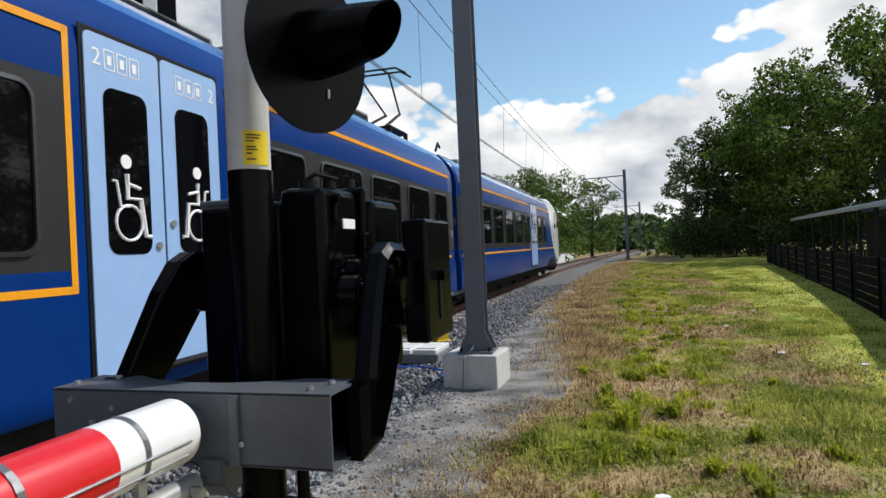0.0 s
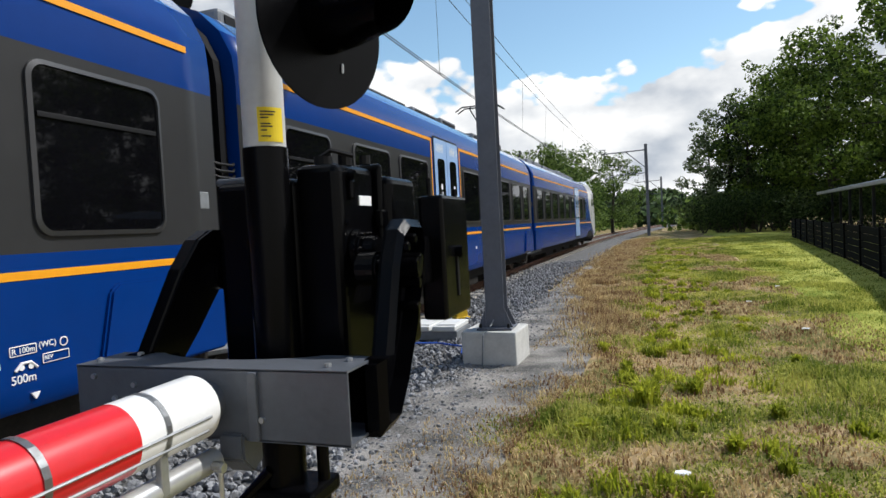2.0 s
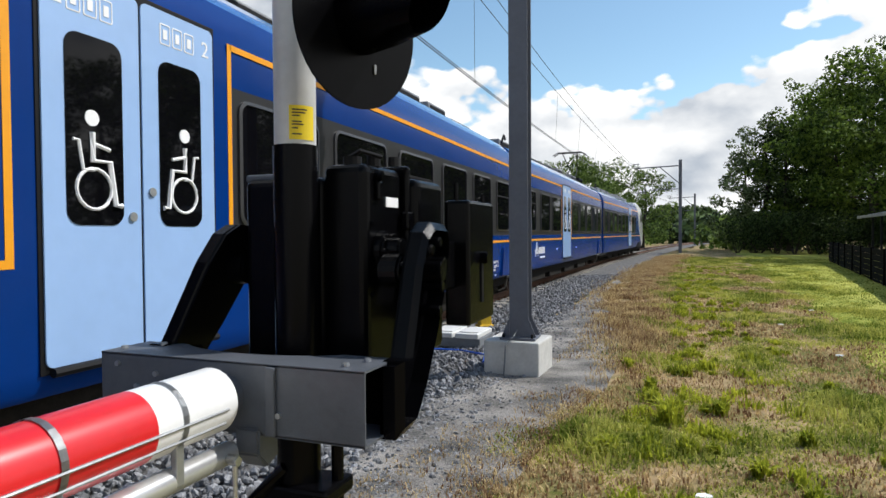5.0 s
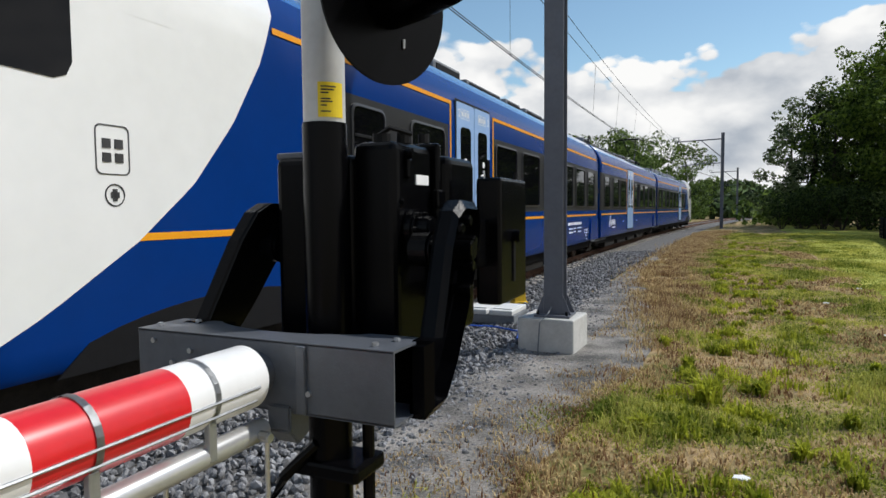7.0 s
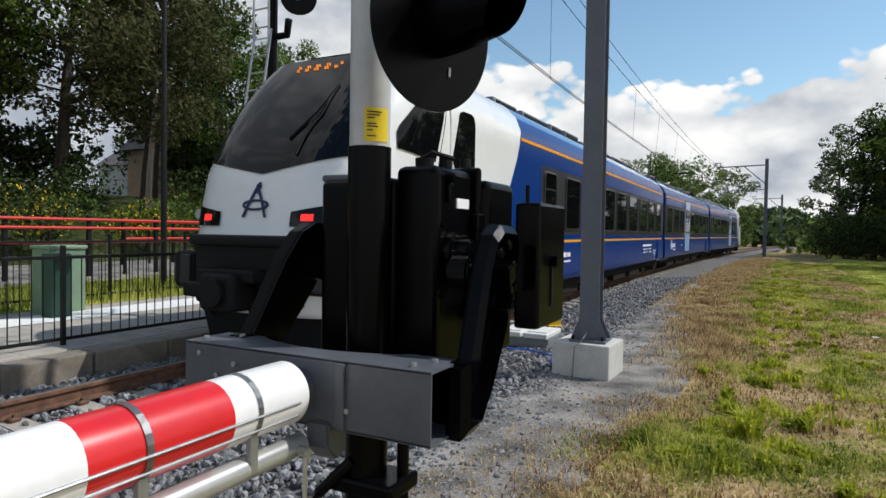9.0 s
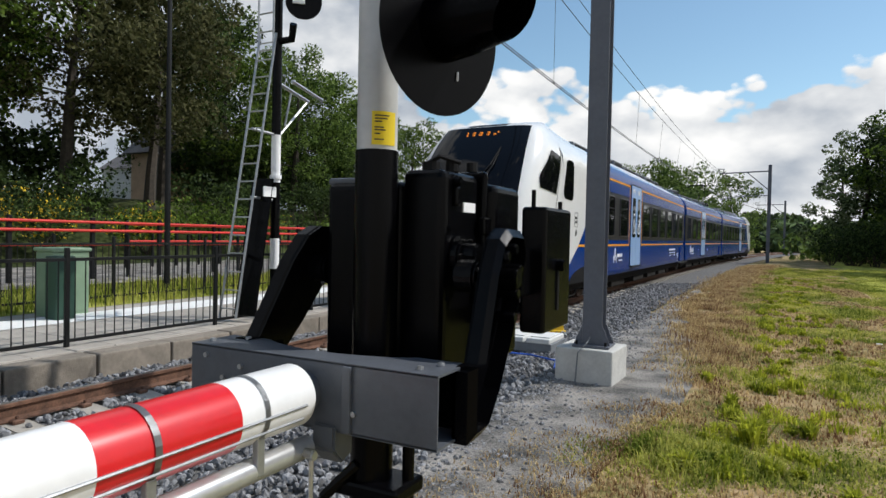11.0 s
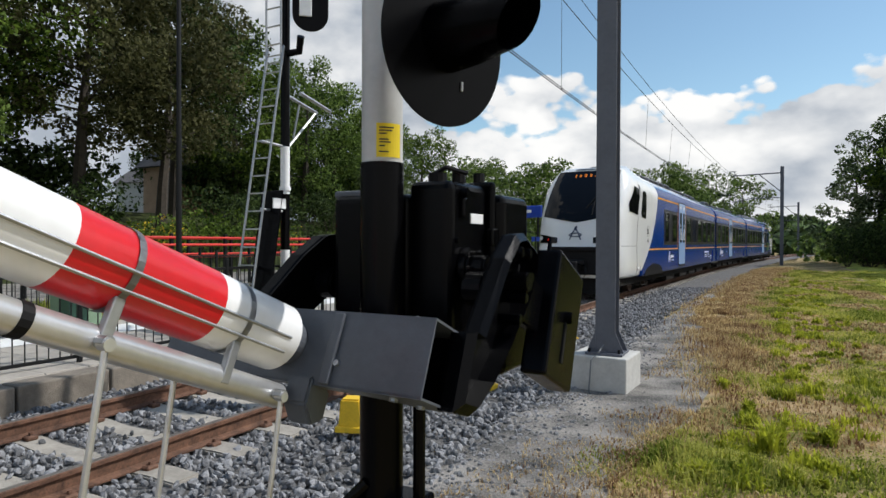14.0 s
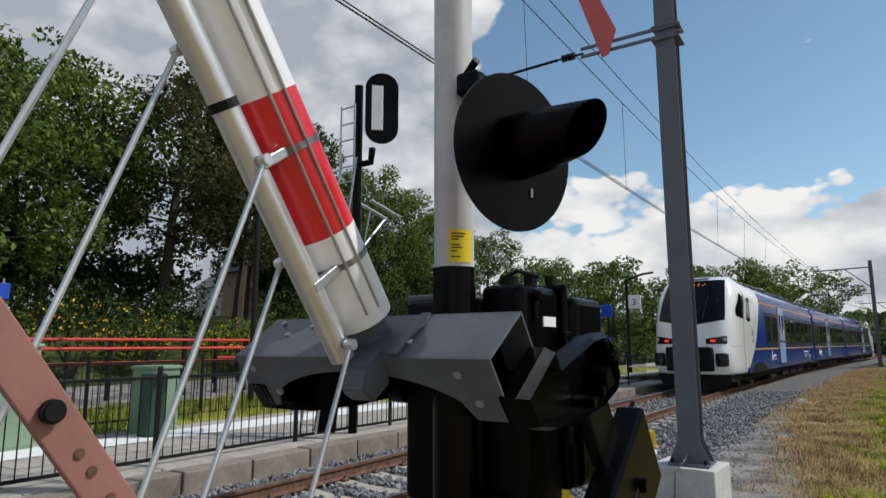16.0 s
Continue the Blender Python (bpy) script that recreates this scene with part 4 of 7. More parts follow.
    body = lambda z: float(np.interp(z * 3.92 / 3.96, [q[1] for q in SIDE], [q[0] for q in SIDE]))
    ring_pts = [(1, z) for z in zs] + [(-1, z) for z in zs[::-1]]
    rows = [[b.verts.new((sg * (nose_w(z) + (max(0.30 * (z > 3.95), body(z)) + 0.008 - nose_w(z)) * v), NOSE_S + 0.02 + 1.5 * u - 0.04, z + (min(z, 3.935) - z) * v)) for sg, z in ring_pts] for u, v in ((0.0, 0.0), (0.25, 0.16), (0.5, 0.5), (0.75, 0.84), (1.0, 1.0))]
    for r, q in zip(rows, rows[1:]):
        for k in range(len(r) - 1):
            b.faces.new((r[k], r[k + 1], q[k + 1], q[k])).smooth = True
    bmesh.ops.recalc_face_normals(b, faces=b.faces[:])
    part("cab_shoulder", b, M["white_paint"], car)
    # windscreen
    grid = []
    for i in range(13):
        v = i / 12
        row = []
        for k in range(25):
            u = -1 + 2 * k / 24
            z0 = 2.40 - 0.19 * (1 - abs(u))
            z = z0 + (3.80 - z0) * v
            row.append((u * (1.07 - 0.05 * v - 0.09 * v * v), z))
        grid.append(row)
    ws = part("windscreen", on_nose(grid, 0.012), M["glass"], car, "dark tinted windscreen")
    b = bmesh.new()
    rnd = random.Random(3)
    x = -0.34
    while x < 0.36:
        w = rnd.choice((0.03, 0.045, 0.045, 0.02))
        for k in range(2):
            z = 3.60 + 0.05 * k
            if rnd.random() < 0.8:
                solid((x, nose_y(x, z) - 0.022, z), (x + w * 0.7, nose_y(x, z) - 0.008, z + 0.035), 0, 1, b)
        x += w + (0.012 if rnd.random() < 0.85 else 0.09)
    part("destination_display", b, M["amber"], ws)["kind"] = "stuff"
    part("wiper", tube([(0.42, nose_y(0.42, 2.42) - 0.03, 2.42), (0.44, nose_y(0.44, 2.8) - 0.05, 2.80), (0.50, nose_y(0.50, 2.95) - 0.05, 2.95), (0.52, nose_y(0.52, 3.32) - 0.03, 3.32), (0.44, nose_y(0.44, 2.95) - 0.04, 2.95), (0.22, nose_y(0.22, 2.62) - 0.03, 2.62)], 0.014, 6), M["rubber"], ws)
    # top marker and roof panel
    part("top_light", on_nose([[(-0.42 + 0.84 * k / 8, z) for k in range(9)] for z in (3.835, 3.86, 3.89, 3.92)], 0.012), M["grey_band"], car)
    for s in (-1, 1):
        g = [[(s * (0.52 + 0.60 * k / 10), 1.62 + (0.06 + 0.10 * (k / 10)) * (0 if j == 0 else 0) + (0.16 + 0.10 * k / 10) * j / 4) for k in range(11)] for j in range(5)]
        hl = part("headlight", on_nose(g, 0.014), M["glass"], car)
        b = on_nose([[(s * (0.66 + 0.15 * k / 5), 1.68 + 0.075 * j / 3) for k in range(6)] for j in range(4)], 0.020)
        part("tail_light", b, M["red_lamp"], hl, "lit red tail light")
        rod_b = rod((s * 1.05, nose_y(1.05, 1.75) + 0.02, 1.76), (s * 1.05, nose_y(1.05, 1.75) - 0.03, 1.76), 0.06, segs=14)
        part("lamp", rod_b, M["steel"], hl)
        # crash boxes beside the coupler
        cb = part("crash_box", solid((s * 0.97 - 0.17, -21.42, 0.90), (s * 0.97 + 0.17, -21.0, 1.32), 0.06, 3), M["rubber"], car)
        part("pad", solid((s * 0.97 - 0.02, -21.45, 0.94), (s * 0.97 + 0.14, -21.40, 1.28), 0.02), M["grey_band"], cb)
    part("apron", solid((-0.74, -21.46, 0.74), (0.74, -20.7, 1.50), 0.05), M["rubber"], car)
    part("hatch", solid((-0.70, -21.58, 1.40), (0.70, -21.3, 1.52), 0.04), M["rubber"], car)
    b = bmesh.new()
    solid((-0.24, -21.84, 0.72), (0.24, -21.32, 1.12), 0.06, 3, b)
    rod((0.0, -21.90, 0.92), (0.0, -21.52, 0.92), 0.15, segs=14, bm=b)
    solid((-0.40, -21.72, 1.02), (0.40, -21.47, 1.16), 0.03, 2, b)
    solid((-0.62, -21.72, 0.84), (-0.30, -21.32, 1.0), 0.03, 2, b)
    tube([(0.3, -21.42, 1.2), (0.42, -21.62, 0.8), (0.3, -21.52, 0.6), (0.1, -21.42, 0.7)], 0.03, 6, b)
    tube([(-0.3, -21.42, 1.2), (-0.46, -21.62, 0.85), (-0.34, -21.52, 0.62), (-0.1, -21.42, 0.7)], 0.03, 6, b)
    part("coupler", b, M["rubber"], car, "black automatic coupler with hoses")
    part("track_guard", plate([(-1.0, 0.18), (1.0, 0.18), (1.15, 0.62), (-1.15, 0.62)], 0.06, "y", -20.97, 0.01), M["rubber"], car)
    part("emblem", emblem(bmesh.new(), lambda u, v: (u, nose_y(u, 1.88 + v) - 0.012, 1.90 + v), 0.36), M["dark_blue_ink"], car)
    part("emblem", emblem(bmesh.new(), lambda u, v: (HALF + 0.002, -14.3 + u, 1.13 + v), 0.36), M["white_ink"], car)
    bars(car, [(-14.02, 1.08, 0.62, 0.13), (-13.85, 0.98, 0.5, 0.05), (-4.6, 1.16, 1.75, 0.10), (-4.5, 1.05, 0.50, 0.05), (-4.5, 0.95, 0.50, 0.05), (-3.9, 1.06, 0.3, 0.04), (-3.9, 0.97, 0.26, 0.035), (-3.4, 1.06, 0.55, 0.045), (-3.3, 0.95, 0.4, 0.05), (-2.42, 0.97, 0.16, 0.05), (-2.42, 0.90, 0.14, 0.05), (-19.45, 0.84, 0.22, 0.09)])
    # technical marks near the gangway
    def mark(body, y, z, size):
        text_mesh(body, size, Matrix.Translation((HALF - 0.004, y, z)) @ Euler((radians(90), 0, radians(90))).to_matrix().to_4x4(), M["white_ink"], car, "technical_mark", 0.005)

    mark("R 100m", -2.205, 0.975, 0.048)
    mark("500m", -2.22, 0.80, 0.072)
    mark("(WC)", -2.03, 0.985, 0.052)
    mark("REV", -1.995, 0.905, 0.034)
    for y0, y1, z0, z1 in ((-2.22, -2.045, 0.962, 1.022), (-2.01, -1.82, 0.885, 0.945)):
        part("mark_frame", ring(rounded(y0, y1, z0, z1, 0.006, 2), rounded(y0 + 0.005, y1 - 0.005, z0 + 0.005, z1 - 0.005, 0.004, 2), 0.004, "x", HALF), M["white_ink"], car)
    part("mark_ring", ring(rounded(-1.885, -1.825, 0.965, 1.025, 0.029, 5), rounded(-1.878, -1.832, 0.972, 1.018, 0.022, 5), 0.004, "x", HALF), M["white_ink"], car)
    b = bmesh.new()
    tube([(HALF + 0.002, -2.19, 0.875), (HALF + 0.002, -2.15, 0.915), (HALF + 0.002, -2.09, 0.915), (HALF + 0.002, -2.05, 0.875)], 0.009, 6, b)
    rod((HALF, -2.15, 0.89), (HALF + 0.004, -2.15, 0.89), 0.018, segs=8, bm=b)
    rod((HALF, -2.09, 0.89), (HALF + 0.004, -2.09, 0.89), 0.018, segs=8, bm=b)
    part("curve_mark", b, M["white_ink"], car)
    part("lifting_mark", plate([(-2.10, 0.725), (-2.07, 0.685), (-2.04, 0.725)], 0.012, "x", HALF - 0.008), M["white_ink"], car)
    part("floor_pan", solid((-1.15, -20.9, 0.40), (1.15, -0.5, 0.66), 0.02), M["under"], car)
    for y in (-13.6, -10.5, -8.0, -5.6):
        part("underfloor_box", solid((-1.05, y, 0.22), (1.12, y + 1.7, 0.42), 0.03, 2), M["under"], car)
    # shade of the arch over the end bogie, as flat black plates on the flanks
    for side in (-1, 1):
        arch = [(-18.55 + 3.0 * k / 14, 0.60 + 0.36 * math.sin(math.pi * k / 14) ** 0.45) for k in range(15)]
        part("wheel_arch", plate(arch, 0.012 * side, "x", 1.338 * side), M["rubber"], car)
    for side in (-1, 1):
        part("bogie_fairing", plate([(-1.62, 0.66), (-0.23, 0.64), (-0.23, 1.32), (-1.40, 1.32), (-1.47, 1.27)], 0.055 * side, "x", 1.33 * side, 0.018), M["blue"], car, "raised blue fairing over the bogie")
    roof_gear(car, -16.0, -1.0, 3)
    part("horn_cover", solid((-0.3, -18.9, 3.90), (0.3, -18.3, 4.06), 0.05), M["roof_gear"], car)
    car["pivots"] = (-17.0, 0.0)
    return car, bogie(car, -17.0)


def middle_car():
    car = thing("train_car", "blue middle car with grey window band and pale blue doors", "train car", "cars of the train")
    b = shell(0.21, 15.99, (5.80, 7.60))
    for f in b.faces:
        c = f.calc_center_median()
        if 1.5 < c.z < 2.9 and 5.80 < c.y < 7.60:
            f.material_index = 0
    part("body", b, [M["blue"], M["grey_band"], M["roof_sheen_blue"]], car)
    for side in (-1, 1):
        for i, (y0, y1) in enumerate(WIN_MID):
            window(car, y0, y1, side, vent=i in (0, 5))
        door_pair(car, 5.95, 7.42, side)
        for z in (1.43, 3.17):
            strip(car, 0.5, 5.82, z, side)
            strip(car, 7.62, 15.7, z, side)
        for y in (5.79, 7.58):
            part("stripe", solid((HALF * side, y, 1.405), ((HALF + 0.004) * side, y + 0.05, 3.195)), M["orange"], car)
    part("emblem", emblem(bmesh.new(), lambda u, v: (HALF + 0.002, 2.12 + u, 1.15 + v), 0.36), M["white_ink"], car)
    bars(car, [(2.38 + 0.135 * k, 1.0, 0.085, 0.26) for k in range(6)] + [(2.55, 0.90, 0.62, 0.07), (4.9, 1.08, 0.07, 0.07), (5.05, 1.08, 0.05, 0.07), (8.6, 1.06, 0.08, 0.08)])
    part("floor_pan", solid((-1.15, 0.5, 0.40), (1.15, 15.7, 0.66), 0.02), M["under"], car)
    for y in (2.4, 5.0, 7.6, 10.4):
        part("underfloor_box", solid((-1.05, y, 0.22), (1.12, y + 1.9, 0.42), 0.03, 2), M["under"], car)
    for side in (-1, 1):
        for q, o in ((1, 0.0), (-1, 16.2)):
            part("bogie_fairing", plate([(o + q * p, z) for p, z in ((1.66, 0.68), (0.23, 0.64), (0.23, 1.32), (1.42, 1.32), (1.50, 1.27))], 0.055 * side, "x", 1.33 * side, 0.018), M["blue"], car, "raised blue fairing over the bogie")
    roof_gear(car, 1.0, 13.4, 8)
    pantograph(car, 15.1)
    return car


def bellows(label):
    """Folded gangway between two cars over a shared bogie."""
    t = thing("gangway", label, "gangway", "gangways between the cars")
    b = bmesh.new()
    for i in range(5):
        y = -0.19 + i * 0.095
        o = 0.10 if i % 2 else 0.16
        prof = [(x - o if x > 0.3 else x, z - o * 0.6 if z > 3 else z + (0.10 if z < 1 else 0)) for x, z in SIDE]
        full = prof + [(-x, z) for x, z in prof[-2::-1]]
        rows = [[b.verts.new((x, y + d, z)) for x, z in full] for d in (-0.05, 0.05)]
        for k in range(len(full) - 1):
            b.faces.new((rows[0][k], rows[0][k + 1], rows[1][k + 1], rows[1][k]))
        b.faces.new(rows[0])
        b.faces.new(rows[1][::-1])
    bmesh.ops.recalc_face_normals(b, faces=b.faces[:])
    part("bellows", b, M["bellows"], t)
    for k in range(3):
        part("jumper_cable", tube([(1.22, -0.3, 2.32 - 0.05 * k), (1.33, -0.1, 2.26 - 0.06 * k), (1.33, 0.1, 2.26 - 0.06 * k), (1.22, 0.3, 2.32 - 0.05 * k)], 0.014, 6), M["rubber"], t)
    part("pipe", tube([(0.95, -0.45, 0.58), (1.20, 0.2, 0.56), (1.18, 2.2, 0.56)], 0.05, 8), M["roof_gear"], t)
    part("damper", tube([(1.05, -0.3, 3.8), (1.05, -0.1, 4.0), (1.0, 0.2, 3.95)], 0.03, 6), M["rubber"], t)
    part("bracket", solid((1.22, -0.42, 1.85), (1.36, -0.30, 2.0), 0.01), M["roof_gear"], t)
    return t, bogie(t, 0.0)


rear_car, rear_wheels = end_car("blue end car with white cab, grey window band and orange stripes")
front_car = copy_thing(rear_car, pose(0, 0, 0))
for _w in front_car.children_recursive:
    if _w.name.startswith("tail_light"):
        _w.data = _w.data.copy()
        _w.data.materials[0] = M["lens"]
        _w["label"] = "unlit dark red light"
mid_car = middle_car()
gang_a, gang_a_wheels = bellows("black folded rubber gangway over a shared bogie")
gang_b = copy_thing(gang_a, pose(0, 0, 0))
front_wheels = [(o, o.matrix_basis.translation.y) for o in front_car.children_recursive if o.name.startswith("wheel_set")]
gang_b_wheels = [(o, o.matrix_basis.translation.y) for o in gang_b.children_recursive if o.name.startswith("wheel_set")]

# ---- level crossing post and barrier ----
POLE = (-1.07, 1.60)
PIVOT = Vector((-1.08, 1.77, 1.475))


def crossing_post():
    t = thing("crossing_post", "light grey and black crossing light post with black drive cabinet", "crossing post")
    x, y = POLE
    part("upper_pole", rod((x, y, 1.85), (x, y, 4.3), 0.062, segs=32), M["pole_grey"], t, smooth=True)
    part("lower_pole", rod((x, y, 0.0), (x, y, 1.85), 0.066, segs=32), M["black_box"], t, smooth=True)
    part("base_flange", rod((x, y, 0.0), (x, y, 0.05), 0.14, segs=20, bevel=0.008), M["black_box"], t)
    # sticker bent round the pole
    b = bmesh.new()
    rows = [[b.verts.new((x + 0.0635 * math.cos(radians(a)), y + 0.0635 * math.sin(radians(a)), z)) for a in range(-72, 1, 8)] for z in (1.862, 1.962)]
    for k in range(len(rows[0]) - 1):
        b.faces.new((rows[0][k], rows[0][k + 1], rows[1][k + 1], rows[1][k]))
    st = part("sticker", b, M["yellow"], t, "yellow sticker with small print")
    for i, z in enumerate((1.947, 1.938, 1.929, 1.912, 1.904, 1.893, 1.876)):
        b = bmesh.new()
        a1 = (-22, -26, -40, -34, -30, -44, -36)[i]
        rows = [[b.verts.new((x + 0.0641 * math.cos(radians(a)), y + 0.0641 * math.sin(radians(a)), q)) for a in range(-64, a1, 5)] for q in (z, z + 0.004)]
        for k in range(len(rows[0]) - 1):
            b.faces.new((rows[0][k], rows[0][k + 1], rows[1][k + 1], rows[1][k]))
        part("print_line", b, M["ink"], st)
    # drive cabinet
    cab = part("cabinet", solid((-1.02, 1.665, 1.12), (-0.868, 1.925, 1.80), 0.026, 3), M["black_box"], t, "black powder-coated drive cabinet")
    part("cabinet_wing", solid((-1.318, 1.672, 1.12), (-1.02, 1.96, 1.765), 0.026, 3), M["black_box"], t)
    part("cabinet_cap", solid((-1.325, 1.69, 1.758), (-1.20, 1.94, 1.782), 0.008), M["grey_steel"], cab)
    part("door_lip", solid((-1.02, 1.925, 1.16), (-0.846, 1.952, 1.815), 0.012, 3), M["black_box"], cab)
    part("side_box", solid((-1.04, 1.952, 1.16), (-0.822, 2.20, 1.775), 0.028, 3), M["black_box"], t)
    part("hinge", solid((-0.862, 1.90, 1.60), (-0.836, 1.95, 1.66), 0.006), M["black_box"], cab)
    part("hinge", solid((-0.862, 1.90, 1.30), (-0.836, 1.95, 1.36), 0.006), M["black_box"], cab)
    part("label_plate", solid((-0.869, 1.795, 1.672), (-0.864, 1.885, 1.704), 0.001), M["white_ink"], cab, "small white label")
    part("latch", rod((-0.872, 1.735, 1.765), (-0.845, 1.735, 1.765), 0.016, segs=12, bevel=0.004), M["black_box"], cab)
    part("latch_cover", solid((-0.87, 1.722, 1.69), (-0.852, 1.748, 1.75), 0.006), M["black_box"], cab)
    for z in (1.20, 1.40, 1.62):
        part("bolt", rod((-0.872, 1.70, z), (-0.858, 1.70, z), 0.009, segs=8, bevel=0.002), M["black_box"], cab)
    # flanged shaft housing on the cabinet's flank
    b = rod((-0.872, 1.76, 1.535), (-0.835, 1.76, 1.535), 0.062, segs=24, bevel=0.008)
    rod((-0.84, 1.76, 1.535), (-0.79, 1.76, 1.535), 0.040, segs=20, bm=b, bevel=0.006)
    for k in range(6):
        q = k * math.tau / 6
        rod((-0.838, 1.76 + 0.051 * math.cos(q), 1.535 + 0.051 * math.sin(q)), (-0.824, 1.76 + 0.051 * math.cos(q), 1.535 + 0.051 * math.sin(q)), 0.007, segs=6, bm=b)
    part("shaft_housing", b, M["black_box"], cab)
    # gear on top of the cabinet
    b = bmesh.new()
    rod((-0.96, 1.75, 1.80), (-0.96, 1.75, 1.83), 0.03, segs=12, bm=b)
    rod((-0.90, 1.78, 1.80), (-0.90, 1.78, 1.835), 0.022, segs=10, bm=b)
    rod((-0.84, 1.80, 1.80), (-0.84, 1.80, 1.828), 0.018, segs=10, bm=b)
    tube([(-0.98, 1.74, 1.82), (-0.92, 1.73, 1.845), (-0.86, 1.76, 1.825)], 0.008, 6, b)
    part("cable_gland", b, M["rubber"], cab)
    # pivot bosses
    for px, d in ((-0.835, 1), (-1.32, -1)):
        b = rod((px, PIVOT.y - 0.06, PIVOT.z), (px + 0.07 * d, PIVOT.y - 0.06, PIVOT.z), 0.052, segs=20, bevel=0.008)
        for k in range(5):
            a = k * math.tau / 5
            rod((px + 0.066 * d, PIVOT.y - 0.06 + 0.035 * math.cos(a), PIVOT.z + 0.035 * math.sin(a)), (px + 0.082 * d, PIVOT.y - 0.06 + 0.035 * math.cos(a), PIVOT.z + 0.035 * math.sin(a)), 0.008, segs=6, bm=b)
        part("pivot_boss", b, M["black_box"], t)
    part("cable_pipe", tube([(-0.955, 1.63, 0.0), (-0.955, 1.63, 1.19)], 0.019, 10), M["black_box"], t)
    part("clamp", solid((-1.16, 1.52, 0.80), (-0.93, 1.69, 0.85), 0.012), M["black_box"], t)
    part("cable_pipe", tube([(-1.08, 1.54, 0.90), (-1.17, 1.50, 0.80), (-1.30, 1.55, 0.62), (-1.31, 1.6, 0.0)], 0.018, 8), M["black_box"], t)
    # light shield with hood
    c, n = Vector((-0.785, 1.475, 2.137)), Vector((0.955, -0.29, -0.05)).normalized()
    q = n.to_track_quat("Z", "Y").to_matrix().to_4x4()
    f = Matrix.Translation(c) @ q
    b = bmesh.new()
    bmesh.ops.create_cone(b, cap_ends=True, segments=48, radius1=0.218, radius2=0.218, depth=0.006)
    sh = part("light_shield", merge(None, b, f), M["black_box"], t, "round black background shield")
    b = bmesh.new()
    seg = 32
    rows = []
    for d, r, cut in ((0.0, 0.092, 0.0), (0.10, 0.083, 0.0), (0.28, 0.064, 0.5)):
        rows.append([])
        for k in range(seg):
            a = math.tau * k / seg
            y = r * math.sin(a)
            rows[-1].append(b.verts.new((r * math.cos(a), y, d * (1 - cut * (0.5 - 0.5 * y / r) * 0.55))))
    for u, v in zip(rows, rows[1:]):
        for k in range(seg):
            b.faces.new((u[k], u[(k + 1) % seg], v[(k + 1) % seg], v[k]))
    bmesh.ops.solidify(b, geom=b.faces[:], thickness=0.004)
    up = Matrix.Translation(c) @ Matrix((n.cross(Vector((0, 0, 1))).normalized() * -1, Vector((0, 0, 1)) - n * n.z, n)).transposed().to_4x4()
    part("hood", merge(None, b, up @ Matrix.Translation((0, 0.014, 0))), M["black_box"], sh, smooth=True)
    b = bmesh.new()
    bmesh.ops.create_uvsphere(b, u_segments=20, v_segments=10, radius=0.088, matrix=Matrix.Diagonal((1, 1, 0.3, 1)))
    part("lamp_lens", merge(None, b, up @ Matrix.Translation((0, 0.014, 0.01))), M["lens"], sh, "unlit dark red lens", smooth=True)
    part("clip", solid((-0.004, -0.013, 0), (0.004, 0.013, 0.006), 0.002, 1, None, up @ Matrix.Translation((0.06, -0.105, 0.003))), M["steel"], sh)
    back = c - n * 0.05
    b = rod(back + n * 0.045, back - n * 0.06, 0.11, 0.07, segs=24)
    part("lamp_housing", b, M["black_box"], sh)
    ring_b = bmesh.new()
    bmesh.ops.create_cone(ring_b, cap_ends=True, segments=32, radius1=0.070, radius2=0.070, depth=0.035, matrix=Matrix.Translation((x, y, 2.405)))
    part("pole_clamp", ring_b, M["pole_grey"], t, smooth=True)
    b = solid((-1.01, 1.52, 2.37), (-0.93, 1.60, 2.44), 0.01)
    tube([(-0.97, 1.56, 2.40), (-0.90, 1.50, 2.36), (-0.86, 1.49, 2.25), tuple(back)], 0.022, 8, b)
    tube([(-1.0, 1.56, 2.44), (-0.94, 1.53, 2.47)], 0.014, 6, b)
    part("arm", b, M["black_box"], t)
    return t


